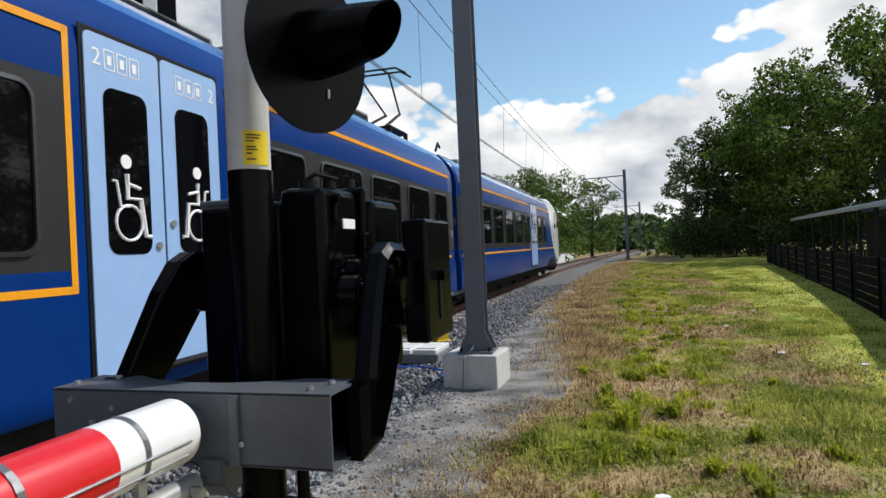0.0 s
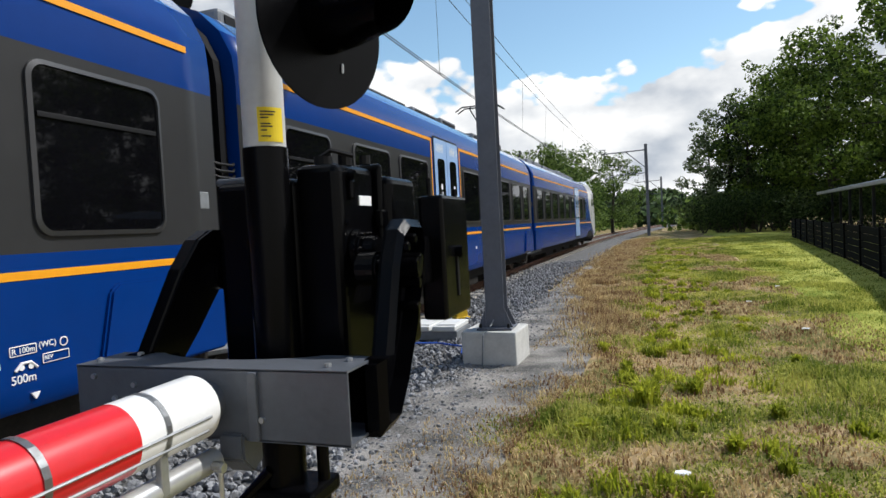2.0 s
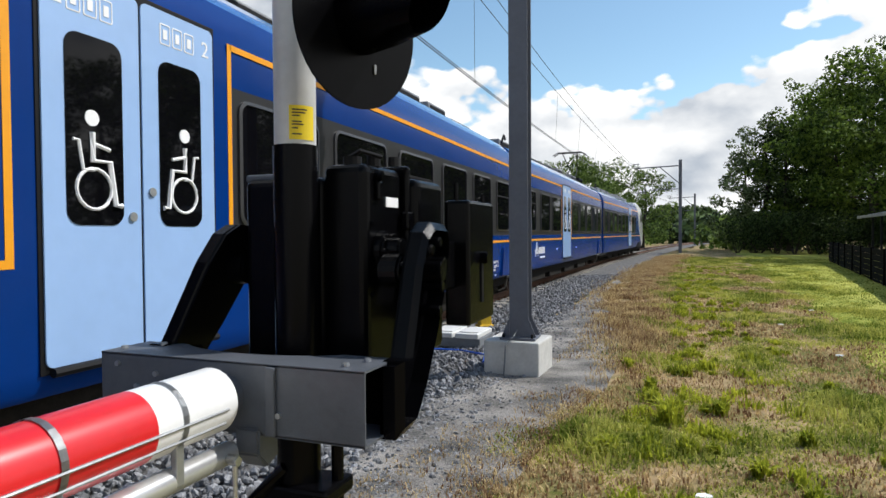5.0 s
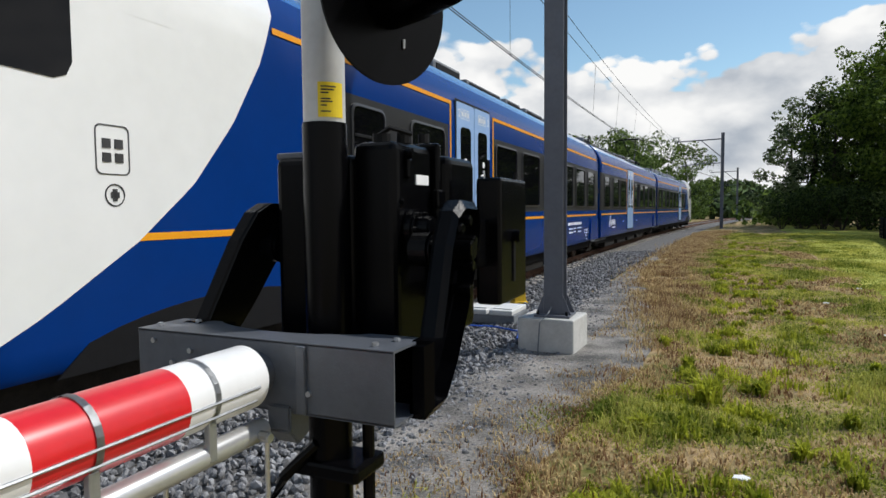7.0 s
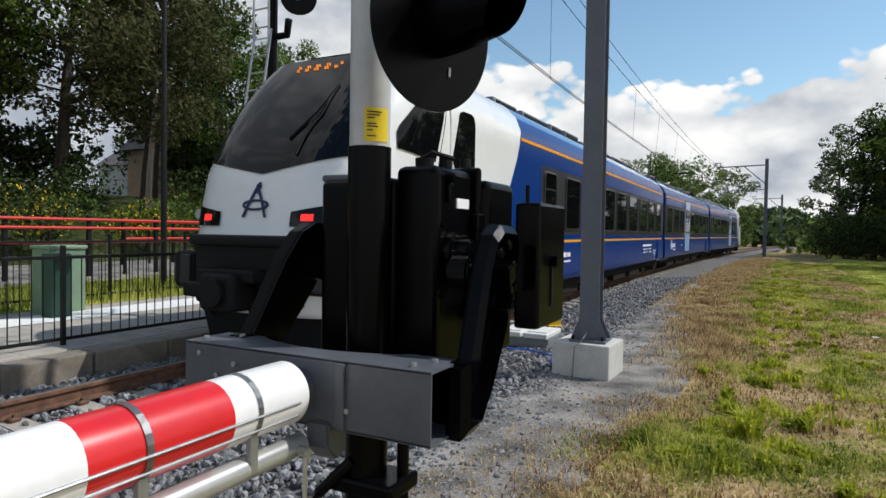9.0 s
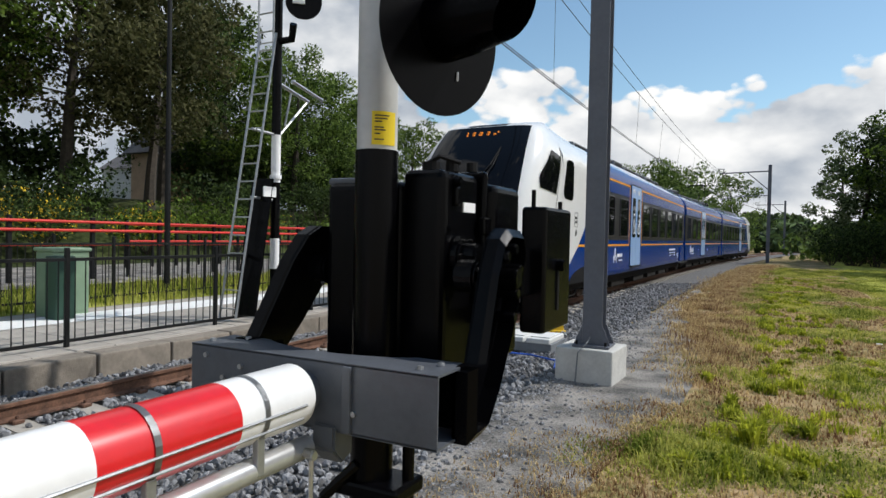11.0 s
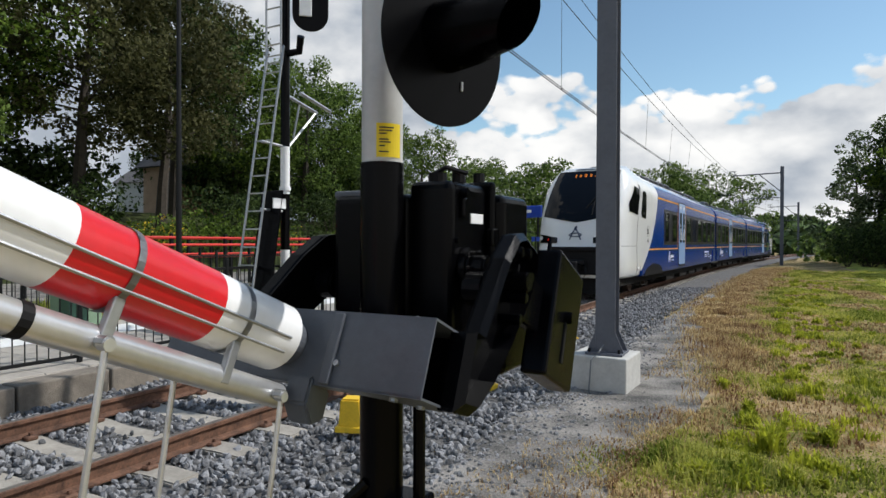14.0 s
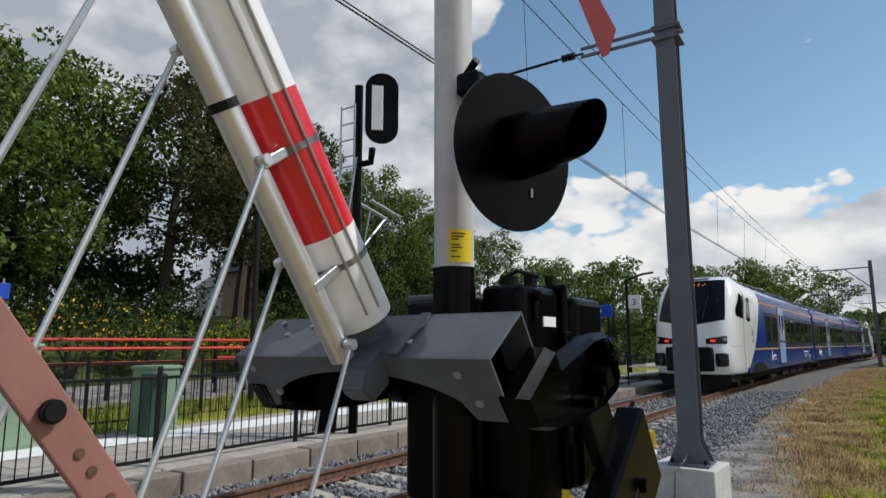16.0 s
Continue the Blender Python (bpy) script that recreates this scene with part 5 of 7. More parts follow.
def crossing_barrier():
    """Boom with its swing frame and counterweight; the origin is the pivot."""
    t = thing("crossing_barrier", "red and white barrier boom on grey swing frame with arms", "barrier", at=Matrix.Translation(PIVOT))
    P = Matrix.Translation(-PIVOT)
    L = lambda bm: merge(None, bm, P)
    # grey cross box: hollow, open at both ends, its top scooped out at the back
    x0, x1, y0, y1, z0, z1 = -1.566, -0.706, 1.34, 1.515, 1.062, 1.25
    w = 0.006
    box = part("cross_box", L(solid((x0, y0, z0), (x1, y0 + w, z1), 0.002)), M["grey_steel"], t, "grey painted steel cross box with bolts")
    n = 24
    top = [(x0, y0), (x1, y0), (x1, y1)] + [(x1 - 0.16 - (x1 - x0 - 0.32) * k / n, y1 - 0.075 * math.sin(math.pi * k / n) ** 0.7) for k in range(n + 1)] + [(x0, y1)]
    part("top_plate", L(plate(top, w, "z", z1 - w + 0.001)), M["grey_steel"], box)
    low = [(x0, y0), (x1, y0), (x1, y1)] + [(x1 - 0.09 - (x1 - x0 - 0.18) * k / n, y1 - 0.13 * math.sin(math.pi * k / n) ** 0.45) for k in range(n + 1)] + [(x0, y1)]
    part("bottom_plate", L(plate(low, w, "z", z0 - 0.001)), M["grey_steel"], box)
    part("back_plate", L(solid((x0 + 0.0, y1 - w, z0 + w), (x0 + 0.14, y1, z1 - w), 0.001)), M["black_box"], box)
    part("back_plate", L(solid((x1 - 0.14, y1 - w, z0 + w), (x1, y1, z1 - w), 0.001)), M["black_box"], box)
    part("rib", L(solid((-0.99, y0 - 0.012, z0 + 0.004), (-0.962, y0, z1 - 0.006), 0.003)), M["grey_steel"], box)
    for bx, by in ((-1.53, 1.39), (-1.46, 1.47), (-0.78, 1.38), (-0.755, 1.45)):
        part("bolt", L(rod((bx, by, z1), (bx, by, z1 + 0.011), 0.010, segs=8, bevel=0.002)), M["steel"], box)
    for bx, bz in ((-1.50, 1.22), (-1.43, 1.16), (-1.36, 1.20), (-0.955, 1.12)):
        part("bolt", L(rod((bx, y0 - 0.008, bz), (bx, y0, bz), 0.008, segs=8)), M["steel"], box)
    for bx, by in ((-1.50, 1.38), (-1.44, 1.46), (-0.80, 1.38), (-0.77, 1.46)):
        part("bolt", L(rod((bx, by, z0 - 0.009), (bx, by, z0), 0.011, segs=8)), M["steel"], box)
    part("tongue", L(plate([(y0 - 0.012, z0 + 0.02), (y0 + 0.075, z0 - 0.004), (y0 + 0.075, z0 - 0.075), (y0 + 0.03, z0 - 0.095), (y0 - 0.012, z0 - 0.05)], 0.075, "x", -1.085, 0.006)), M["grey_steel"], box)
    for bx in (-1.46, -0.80):
        part("inner_frame", L(plate([(y0 + 0.02, z0 + 0.01), (1.50, z0 + 0.01), (1.62, 1.17), (1.62, 1.23), (y0 + 0.02, z1 - 0.01)], 0.012, "x", bx, 0.002)), M["black_box"], box)
    # side arms: a web with a flange round it
    out = [(1.44, 1.055), (1.53, 1.06), (1.61, 1.145), (1.705, 1.29), (1.785, 1.44), (1.825, 1.57), (1.80, 1.615), (1.69, 1.62), (1.635, 1.59), (1.585, 1.50), (1.50, 1.245), (1.44, 1.245)]
    cy, cz = 1.66, 1.36
    inn = [(y + (cy - y) * 0.11, z + (cz - z) * 0.09) for y, z in out]
    for s, (a, b_) in (("right", (-0.715, -0.655)), ("left", (-1.557, -1.497))):
        # the left arm is cranked in towards the cabinet
        crank = Matrix.Identity(4)
        if s == "left":
            crank[0][2] = 0.27
            crank[0][3] = -0.27 * 1.06
        web = part("swing_arm", L(merge(None, plate(out, 0.008, "x", (a if s == "right" else b_ - 0.008)), crank)), M["black_box"], t, "black steel swing arm")
        part("flange", L(merge(None, ring([(p[0], p[1]) for p in out], inn, b_ - a, "x", a), crank)), M["black_box"], web)
        o = b_ if s == "right" else a
        sg = 1 if s == "right" else -1
        for (by, bz) in ((1.70, 1.56), (1.74, 1.50), (1.72, 1.43), (1.70, 1.36), (1.64, 1.54)):
            o = o if s == "right" else a + 0.27 * (bz - 1.06)
            part("nut", L(rod((o - 0.05 * sg, by, bz), (o + 0.012 * sg, by, bz), 0.017, segs=6, bevel=0.003)), M["black_box"], web)
        part("axle", L(rod((o - 0.09 * sg, PIVOT.y - 0.06, PIVOT.z), (o + 0.016 * sg, PIVOT.y - 0.06, PIVOT.z), 0.03, segs=16, bevel=0.004)), M["black_box"], web)
    # counterweight behind the right arm
    cw = part("counterweight", L(solid((-0.745, 2.00, 1.27), (-0.655, 2.30, 1.70), 0.012)), M["black_box"], t, "black counterweight box with a slotted side")
    part("slot", L(solid((-0.657, 2.13, 1.34), (-0.650, 2.15, 1.52), 0.002)), M["rubber"], cw)
    part("clamp_bolt", L(rod((-0.66, 2.14, 1.50), (-0.63, 2.14, 1.50), 0.022, segs=8, bevel=0.004)), M["black_box"], cw)
    part("weight_link", L(solid((-0.74, 1.76, 1.40), (-0.70, 2.02, 1.56), 0.01)), M["black_box"], t)
    part("stud", L(rod((-0.715, 2.04, 1.69), (-0.715, 2.04, 1.76), 0.008, segs=8)), M["black_box"], cw)
    part("stud", L(rod((-0.685, 2.25, 1.69), (-0.685, 2.25, 1.73), 0.008, segs=8)), M["black_box"], cw)
    # boom in coloured lengths
    bx, bz = -1.122, 1.160

    def boom(ya, yb, m, label):
        r = lambda y: 0.079 + 0.004 * y if y > -1 else 0.074
        b = bmesh.new()
        seg, k = 32, 6
        rows = [[b.verts.new((bx + r(y) * math.cos(math.tau * i / seg), y, bz + r(y) * math.sin(math.tau * i / seg))) for i in range(seg)] for y in [ya + (yb - ya) * j / k for j in range(k + 1)]]
        for u, v in zip(rows, rows[1:]):
            for i in range(seg):
                b.faces.new((u[i], u[(i + 1) % seg], v[(i + 1) % seg], v[i]))
        b.faces.new(rows[0])
        b.faces.new(rows[-1][::-1])
        bmesh.ops.recalc_face_normals(b, faces=b.faces[:])
        return part("boom_length", L(b), m, t, label, smooth=True)

    y = 1.285
    for k, ln in enumerate((0.255, 0.345, 0.66, 0.36, 0.66, 0.36, 0.66, 0.36, 0.66)):
        boom(y - ln, y, M["boom_red"] if k % 2 else M["boom_white"], "red reflective length of the boom" if k % 2 else "white length of the boom")
        y -= ln
    end = y
    part("boom_socket", L(rod((bx, 1.28, bz), (bx, 1.345, bz), 0.058, segs=28)), M["grey_steel"], t)
    # cables along the boom
    for a in (-5, -31):
        r = 0.0845
        part("boom_wire", L(tube([(bx + r * math.cos(radians(a)), yy, bz + r * math.sin(radians(a))) for yy in (1.25, 0.6, -0.4, -2.0, end + 0.1)], 0.0038, 6)), M["steel"], t)
    # straps and lower tube with hanging rods
    tx, tz = -1.088, 1.020
    for yy in (1.11, 0.81, 0.30, -0.3, -1.0, -1.8):
        pts = [(bx + 0.0855 * math.cos(radians(a)), yy, bz + 0.0855 * math.sin(radians(a))) for a in range(-80, 281, 15)]
        part("strap", L(ribbon(pts, 0.016)), M["steel"], t)
        part("hanger", L(solid((tx + 0.012, yy - 0.012, tz - 0.01), (tx + 0.030, yy + 0.012, bz - 0.055), 0.003)), M["steel"], t)
    lt = part("lower_tube", L(tube([(tx, 1.31, tz), (tx, -2.6, tz)], 0.030, 16)), M["alu"], t, "smooth aluminium lower tube", smooth=True)
    for yy in (0.68, 0.05):
        part("sleeve", L(rod((tx, yy, tz), (tx, yy - 0.02, tz), 0.032, segs=16)), M["rubber"], lt)
    joints = [1.27, 1.04, 0.80, 0.54, 0.30, 0.05, -0.2]
    rods = []
    for k, yy in enumerate(joints):
        s = -1 if k % 2 else 1
        part("joint", L(rod((tx + s * 0.028, yy, tz), (tx + s * 0.060, yy, tz), 0.013, segs=10, bevel=0.003)), M["steel"], lt)
        b = rod((0, 0, 0), (0, 0, -0.76), 0.0062, segs=8)
        rod((-0.012, 0, 0), (0.012, 0, 0), 0.012, segs=10, bm=b)
        rd = part("hanging_rod", b, M["alu"], t)
        rods.append((rd, Vector((tx + s * 0.05, yy, tz - 0.004)) - PIVOT))
    return t, rods


def ribbon(pts, width):
    """A flat band across y through points."""
    b = bmesh.new()
    rows = [[b.verts.new((p[0], p[1] + d, p[2])) for d in (-width / 2, width / 2)] for p in pts]
    for u, v in zip(rows, rows[1:]):
        b.faces.new((u[0], u[1], v[1], v[0]))
    bmesh.ops.solidify(b, geom=b.faces[:], thickness=0.003)
    return b


crossing_post()
barrier, barrier_rods = crossing_barrier()


def skirt_bar():
    """The flat faded bar that hangs below the boom on the rods."""
    t = thing("skirt_bar", "faded red flat bar hanging below the boom on rods", "barrier skirt")
    part("bar", solid((-0.008, -2.2, -0.032), (0.008, 0.12, 0.032), 0.003), M["bar_red"], t)
    for k in range(4):
        part("rivet", rod((0.008, -0.18 + k * 0.035 + (0.02 if k > 1 else 0), 0.0), (0.011, -0.18 + k * 0.035 + (0.02 if k > 1 else 0), 0.0), 0.008, segs=8), M["rust"], t)
    for y in (-0.26, 0.0, -0.76):
        part("knob", rod((0.008, y, 0), (0.025, y, 0), 0.018, segs=14, bevel=0.004), M["rubber"], t)
    part("end_plate", solid((0.006, -0.03, -0.06), (0.014, 0.0, 0.05), 0.002), M["bar_red"], t)
    return t


skirt = skirt_bar()

# ---- overhead line ----


def h_beam(h, w, z0, z1):
    b = bmesh.new()
    solid((-w / 2, -h / 2, z0), (w / 2, -h / 2 + 0.014, z1), 0.002, 1, b)
    solid((-w / 2, h / 2 - 0.014, z0), (w / 2, h / 2, z1), 0.002, 1, b)
    solid((-0.006, -h / 2 + 0.014, z0), (0.006, h / 2 - 0.014, z1), 0, 1, b)
    return b


def near_mast():
    t = thing("catenary_mast", "grey steel overhead line mast bolted to a concrete block", "mast", at=pose(-1.68, 6.98, 0, 0, 0, 1.5))
    part("column", h_beam(0.22, 0.215, 0.42, 9.1), M["mast"], t)
    part("foot_plate", solid((-0.20, -0.20, 0.395), (0.20, 0.20, 0.42), 0.003), M["mast"], t)
    for s in (-1, 1):
        part("gusset", plate([(s * 0.108, 0.42), (s * 0.20, 0.42), (s * 0.108, 0.64)], 0.012, "y", -0.115), M["mast"], t)
        part("gusset", plate([(s * 0.108, 0.42), (s * 0.20, 0.42), (s * 0.108, 0.64)], 0.012, "y", 0.10), M["mast"], t)
        for q in (-1, 1):
            part("anchor_bolt", rod((s * 0.16, q * 0.165, 0.41), (s * 0.16, q * 0.165, 0.465), 0.015, segs=6), M["rubber"], t)
    part("earth_wire", tube([(-0.02, -0.118, 0.5), (-0.03, -0.24, 0.45), (-0.10, -0.335, 0.36), (-0.12, -0.345, 0.02)], 0.009, 6), M["roof_gear"], t)
    # bracket with insulator and warning plate
    b = bmesh.new()
    for z in (5.06, 5.16):
        solid((-0.98, -0.14, z - 0.02), (0.13, -0.12, z + 0.02), 0.003, 1, b)
    solid((-0.14, -0.15, 5.02), (0.16, 0.15, 5.05), 0.004, 1, b)
    solid((-0.14, -0.15, 5.17), (0.16, 0.15, 5.20), 0.004, 1, b)
    for z in (5.07, 5.15):
        rod((0.12, -0.15, z), (0.18, -0.15, z), 0.02, segs=8, bm=b)
    br = part("bracket", b, M["mast"], t, "double steel bracket arm")
    b = bmesh.new()
    for k in range(5):
        rod((-1.06 - 0.035 * k, -0.13, 5.10), (-1.078 - 0.035 * k, -0.13, 5.10), 0.045, segs=14, bm=b)
    rod((-0.95, -0.13, 5.10), (-1.28, -0.13, 5.10), 0.014, segs=8, bm=b)
    part("insulator", b, M["rubber"], br)
    part("registration_arm", tube([(-1.28, -0.13, 5.10), (-2.0, -0.13, 5.08), (-3.1, -0.13, 5.25)], 0.018, 8), M["rubber"], t)
    b = plate([(-0.70, 4.95), (-0.62, 4.98), (-0.52, 5.26), (-0.88, 6.15), (-1.08, 6.15)], 0.012, "y", -0.20, 0.002)
    part("warning_plate", b, M["tri_red"], t, "slanting red plate on the bracket")
    # upper cantilever
    b = bmesh.new()
    tube([(0, -0.11, 8.7), (-3.2, -0.12, 8.67)], 0.03, 8, b)
    tube([(0, -0.11, 7.0), (-3.2, -0.12, 8.05)], 0.03, 8, b)
    part("cantilever", b, M["mast"], t)
    return t


def mast_block():
    b = solid((-0.32, -0.31, -0.3), (0.32, 0.31, 0.385), 0.018, 2)
    ob = part("concrete_block", b, M["concrete"])
    ob.matrix_basis = pose(-1.715, 7.02, 0.006, 0, 0, -3)
    tagged(ob, "pale square concrete foundation block under the mast", "foundation block")


def far_mast(x, y, reach, h=7.3, label="slim grey overhead line mast with a double bracket over the line"):
    t = thing("catenary_mast", label, "mast", "overhead line masts", at=pose(x, y, 0))
    part("column", h_beam(0.24, 0.24, -0.2, h), M["mast"], t)
    b = bmesh.new()
    tube([(0, 0, h - 0.45), (-reach, 0, h - 0.55)], 0.045, 8, b)
    tube([(-reach * 0.45, 0, h - 0.5), (0, 0, h - 1.9)], 0.035, 8, b)
    tube([(0, 0, h - 2.25), (-reach * 0.62, 0, h - 2.3), (-reach * 0.98, 0, h - 2.55)], 0.03, 8, b)
    tube([(-reach * 0.92, 0, h - 0.5), (-reach * 1.05, 0, h - 2.1)], 0.012, 6, b)
    tube([(-reach * 0.85, 0, h - 0.5), (-reach * 1.2, 0, h - 2.0)], 0.012, 6, b)
    part("bracket", b, M["mast"], t)
    b = bmesh.new()
    rod((-reach + 0.25, 0, h - 0.5), (-reach + 0.25, 0, h - 0.22), 0.03, segs=8, bm=b)
    rod((-reach - 0.05, 0, h - 0.5), (-reach - 0.05, 0, h - 0.22), 0.03, segs=8, bm=b)
    tube([(-reach - 0.15, 0, h - 0.22), (-reach + 0.35, 0, h - 0.22)], 0.03, 6, b)
    part("insulator", b, M["roof_gear"], t)


def catenary():
    t = thing("overhead_wires", "thin dark contact and carrier wires with droppers over the line", "wires")
    spans = [(-45, 7.0), (7.0, 51.9), (51.9, 92.0)]
    for n, (a, c) in enumerate(spans):
        con, mes, mes2 = [], [], []
        for k in range(17):
            u = k / 16
            y = a + (c - a) * u
            x = track_x(y)
            con.append((x + 0.2 - 0.4 * (u if n % 2 else 1 - u), y, 5.52))
            hz = 8.05 - 0.90 * min(1, max(0, (y - 7) / 45))
            mes.append((x + 0.12, y, hz - 0.08 * 4 * u * (1 - u)))
            mes2.append((x + 0.14, y, hz + 0.62 - 0.42 * min(1, max(0, (y - 7) / 45))))
        part("contact_wire", tube(con, 0.012, 6), M["cable"], t)
        part("contact_wire", tube([(p[0] + 0.05, p[1], p[2] + 0.012) for p in con], 0.010, 6), M["cable"], t)
        part("carrier_wire", tube(mes, 0.011, 6), M["cable"], t)
        part("feeder_wire", tube(mes2, 0.011, 6), M["cable"], t)
        for k in range(1, 16, 2):
            part("dropper", tube([mes[k], con[k]], 0.006, 5), M["cable"], t)
            part("clip", rod((con[k][0], con[k][1] - 0.02, con[k][2] + 0.01), (con[k][0], con[k][1] + 0.02, con[k][2] + 0.01), 0.025, segs=6), M["cable"], t)


near_mast()
mast_block()
far_mast(0.19, 51.9, 3.4)
far_mast(2.2, 92.0, 3.4, 7.0)
catenary()


def line_boxes():
    """Cable trough lids, a yellow marker and hoses between the post and the mast."""
    t = thing("cable_box", "pale grey cable box lids lying on the ballast", "cable box")
    for k, (x, w) in enumerate(((-3.32, 0.36), (-2.92, 0.34))):
        part("lid", solid((x, 8.2, 0.13), (x + w, 8.9, 0.20), 0.015, 2, None, None), M["trough"], t)
        part("lid_rib", solid((x + 0.03, 8.3, 0.20), (x + w - 0.03, 8.8, 0.215), 0.006), M["trough"], t)
    part("tray", solid((-3.34, 8.22, 0.0), (-2.56, 8.9, 0.13), 0.01), M["roof_gear"], t)
    h = thing("hose", "thin blue hose lying on the stones", "hose")
    part("hose_line", tube([(-3.5, 7.7, 0.05), (-3.1, 7.6, 0.08), (-2.7, 7.75, 0.06), (-2.3, 7.6, 0.05), (-2.2, 7.2, 0.04)], 0.012, 6), M["blue_hose"], h)
    for k, (x, y, z) in enumerate(((-2.86, 6.27, 0.03), (-3.18, 4.30, 0.04), (-3.12, 10.3, 0.0))):
        m = thing("marker_block", "small yellow plastic marker block on the ballast", "marker", "yellow marker blocks", at=pose(x, y, z, 0, 0, 20 * k))
        part("block", plate([(-0.11, -0.02), (0.11, -0.02), (0.085, 0.26), (-0.085, 0.26)], 0.16, "y", -0.08, 0.015), M["marker"], m)
        part("foot", solid((-0.13, -0.1, -0.02), (0.13, 0.1, 0.03), 0.008), M["marker"], m)


line_boxes()

# ---- across the line: fences, signal, cabinets, house ----


def bar_fence(y0, y1, x0, slope, step, z0, h, posts=0.05):
    """Straight runs of upright bars between posts."""
    y, n = y0, 0
    first = None
    while y < y1 - 0.1:
        m = pose(x0 + slope * (y - y0), y, z0, 0, 0, -math.degrees(math.atan(slope)))
        if first is None:
            first = thing("fence_panel", "black steel fence panel of thin upright bars", "fence", "fence panels by the footpath", at=m)
            part("post", solid((-posts / 2, -posts / 2, -0.05), (posts / 2, posts / 2, h + 0.04), 0.006), M["fence_black"], first)
            for z in (0.10, h - 0.10):
                part("rail", solid((-0.015, posts / 2, z - 0.02), (0.015, step - posts / 2, z + 0.02), 0.003), M["fence_black"], first)
            bar = part("bar", rod((0, 0, 0.10), (0, 0, h - 0.10), 0.008, segs=6), M["fence_black"], first)
            k = int(step / 0.125)
            for i in range(k):
                ob = bar if i == 0 else new("bar", bar.data)
                ob.parent = first
                ob.matrix_basis = pose(0, 0.10 + i * (step - 0.2) / (k - 1), 0)
        else:
            copy_thing(first, m)
        y += step
        n += 1


def red_rails():
    """Low guard rails of red tubes on black posts."""
    first = None
    for n in range(13):
        m = pose(-15.6 - 0.02 * n, -2.0 + n * 2.05, 0.25)
        if first is None:
            first = thing("guard_rail", "red double tube guard rail on black posts", "guard rail", "red guard rails along the road", at=m)
            part("post", solid((-0.05, -0.05, -0.1), (0.05, 0.05, 1.62), 0.01), M["fence_black"], first)
            for z in (1.50, 1.28, 0.92):
                part("tube", tube([(0.06, 0, z), (0.06, 2.05, z)], 0.038, 10), M["rail_red"], first)
            part("short_post", solid((-0.04, 1.0, -0.1), (0.04, 1.06, 1.2), 0.01), M["fence_black"], first)
        else:
            copy_thing(first, m)
    for n in range(7):
        copy_thing(first, pose(-19.5, 14.0 + n * 2.05, 0.25))


def cabinet(x, y, w, d, h, material, label, lid=True):
    t = thing("cabinet", label, "cabinet", at=pose(x, y, 0.16))
    part("body", solid((-d / 2, -w / 2, 0), (d / 2, w / 2, h), 0.02), material, t)
    if lid:
        part("roof", solid((-d / 2 - 0.03, -w / 2 - 0.03, h), (d / 2 + 0.03, w / 2 + 0.03, h + 0.06), 0.02), material, t)
    for s in (-1, 1):
        part("door", solid((d / 2, s * w / 4 - w / 4 + 0.02, 0.08), (d / 2 + 0.012, s * w / 4 + w / 4 - 0.02, h - 0.06), 0.006), material, t)
    part("handle", solid((d / 2 + 0.012, -0.05, h * 0.5), (d / 2 + 0.03, -0.02, h * 0.6), 0.004), M["rubber"], t)


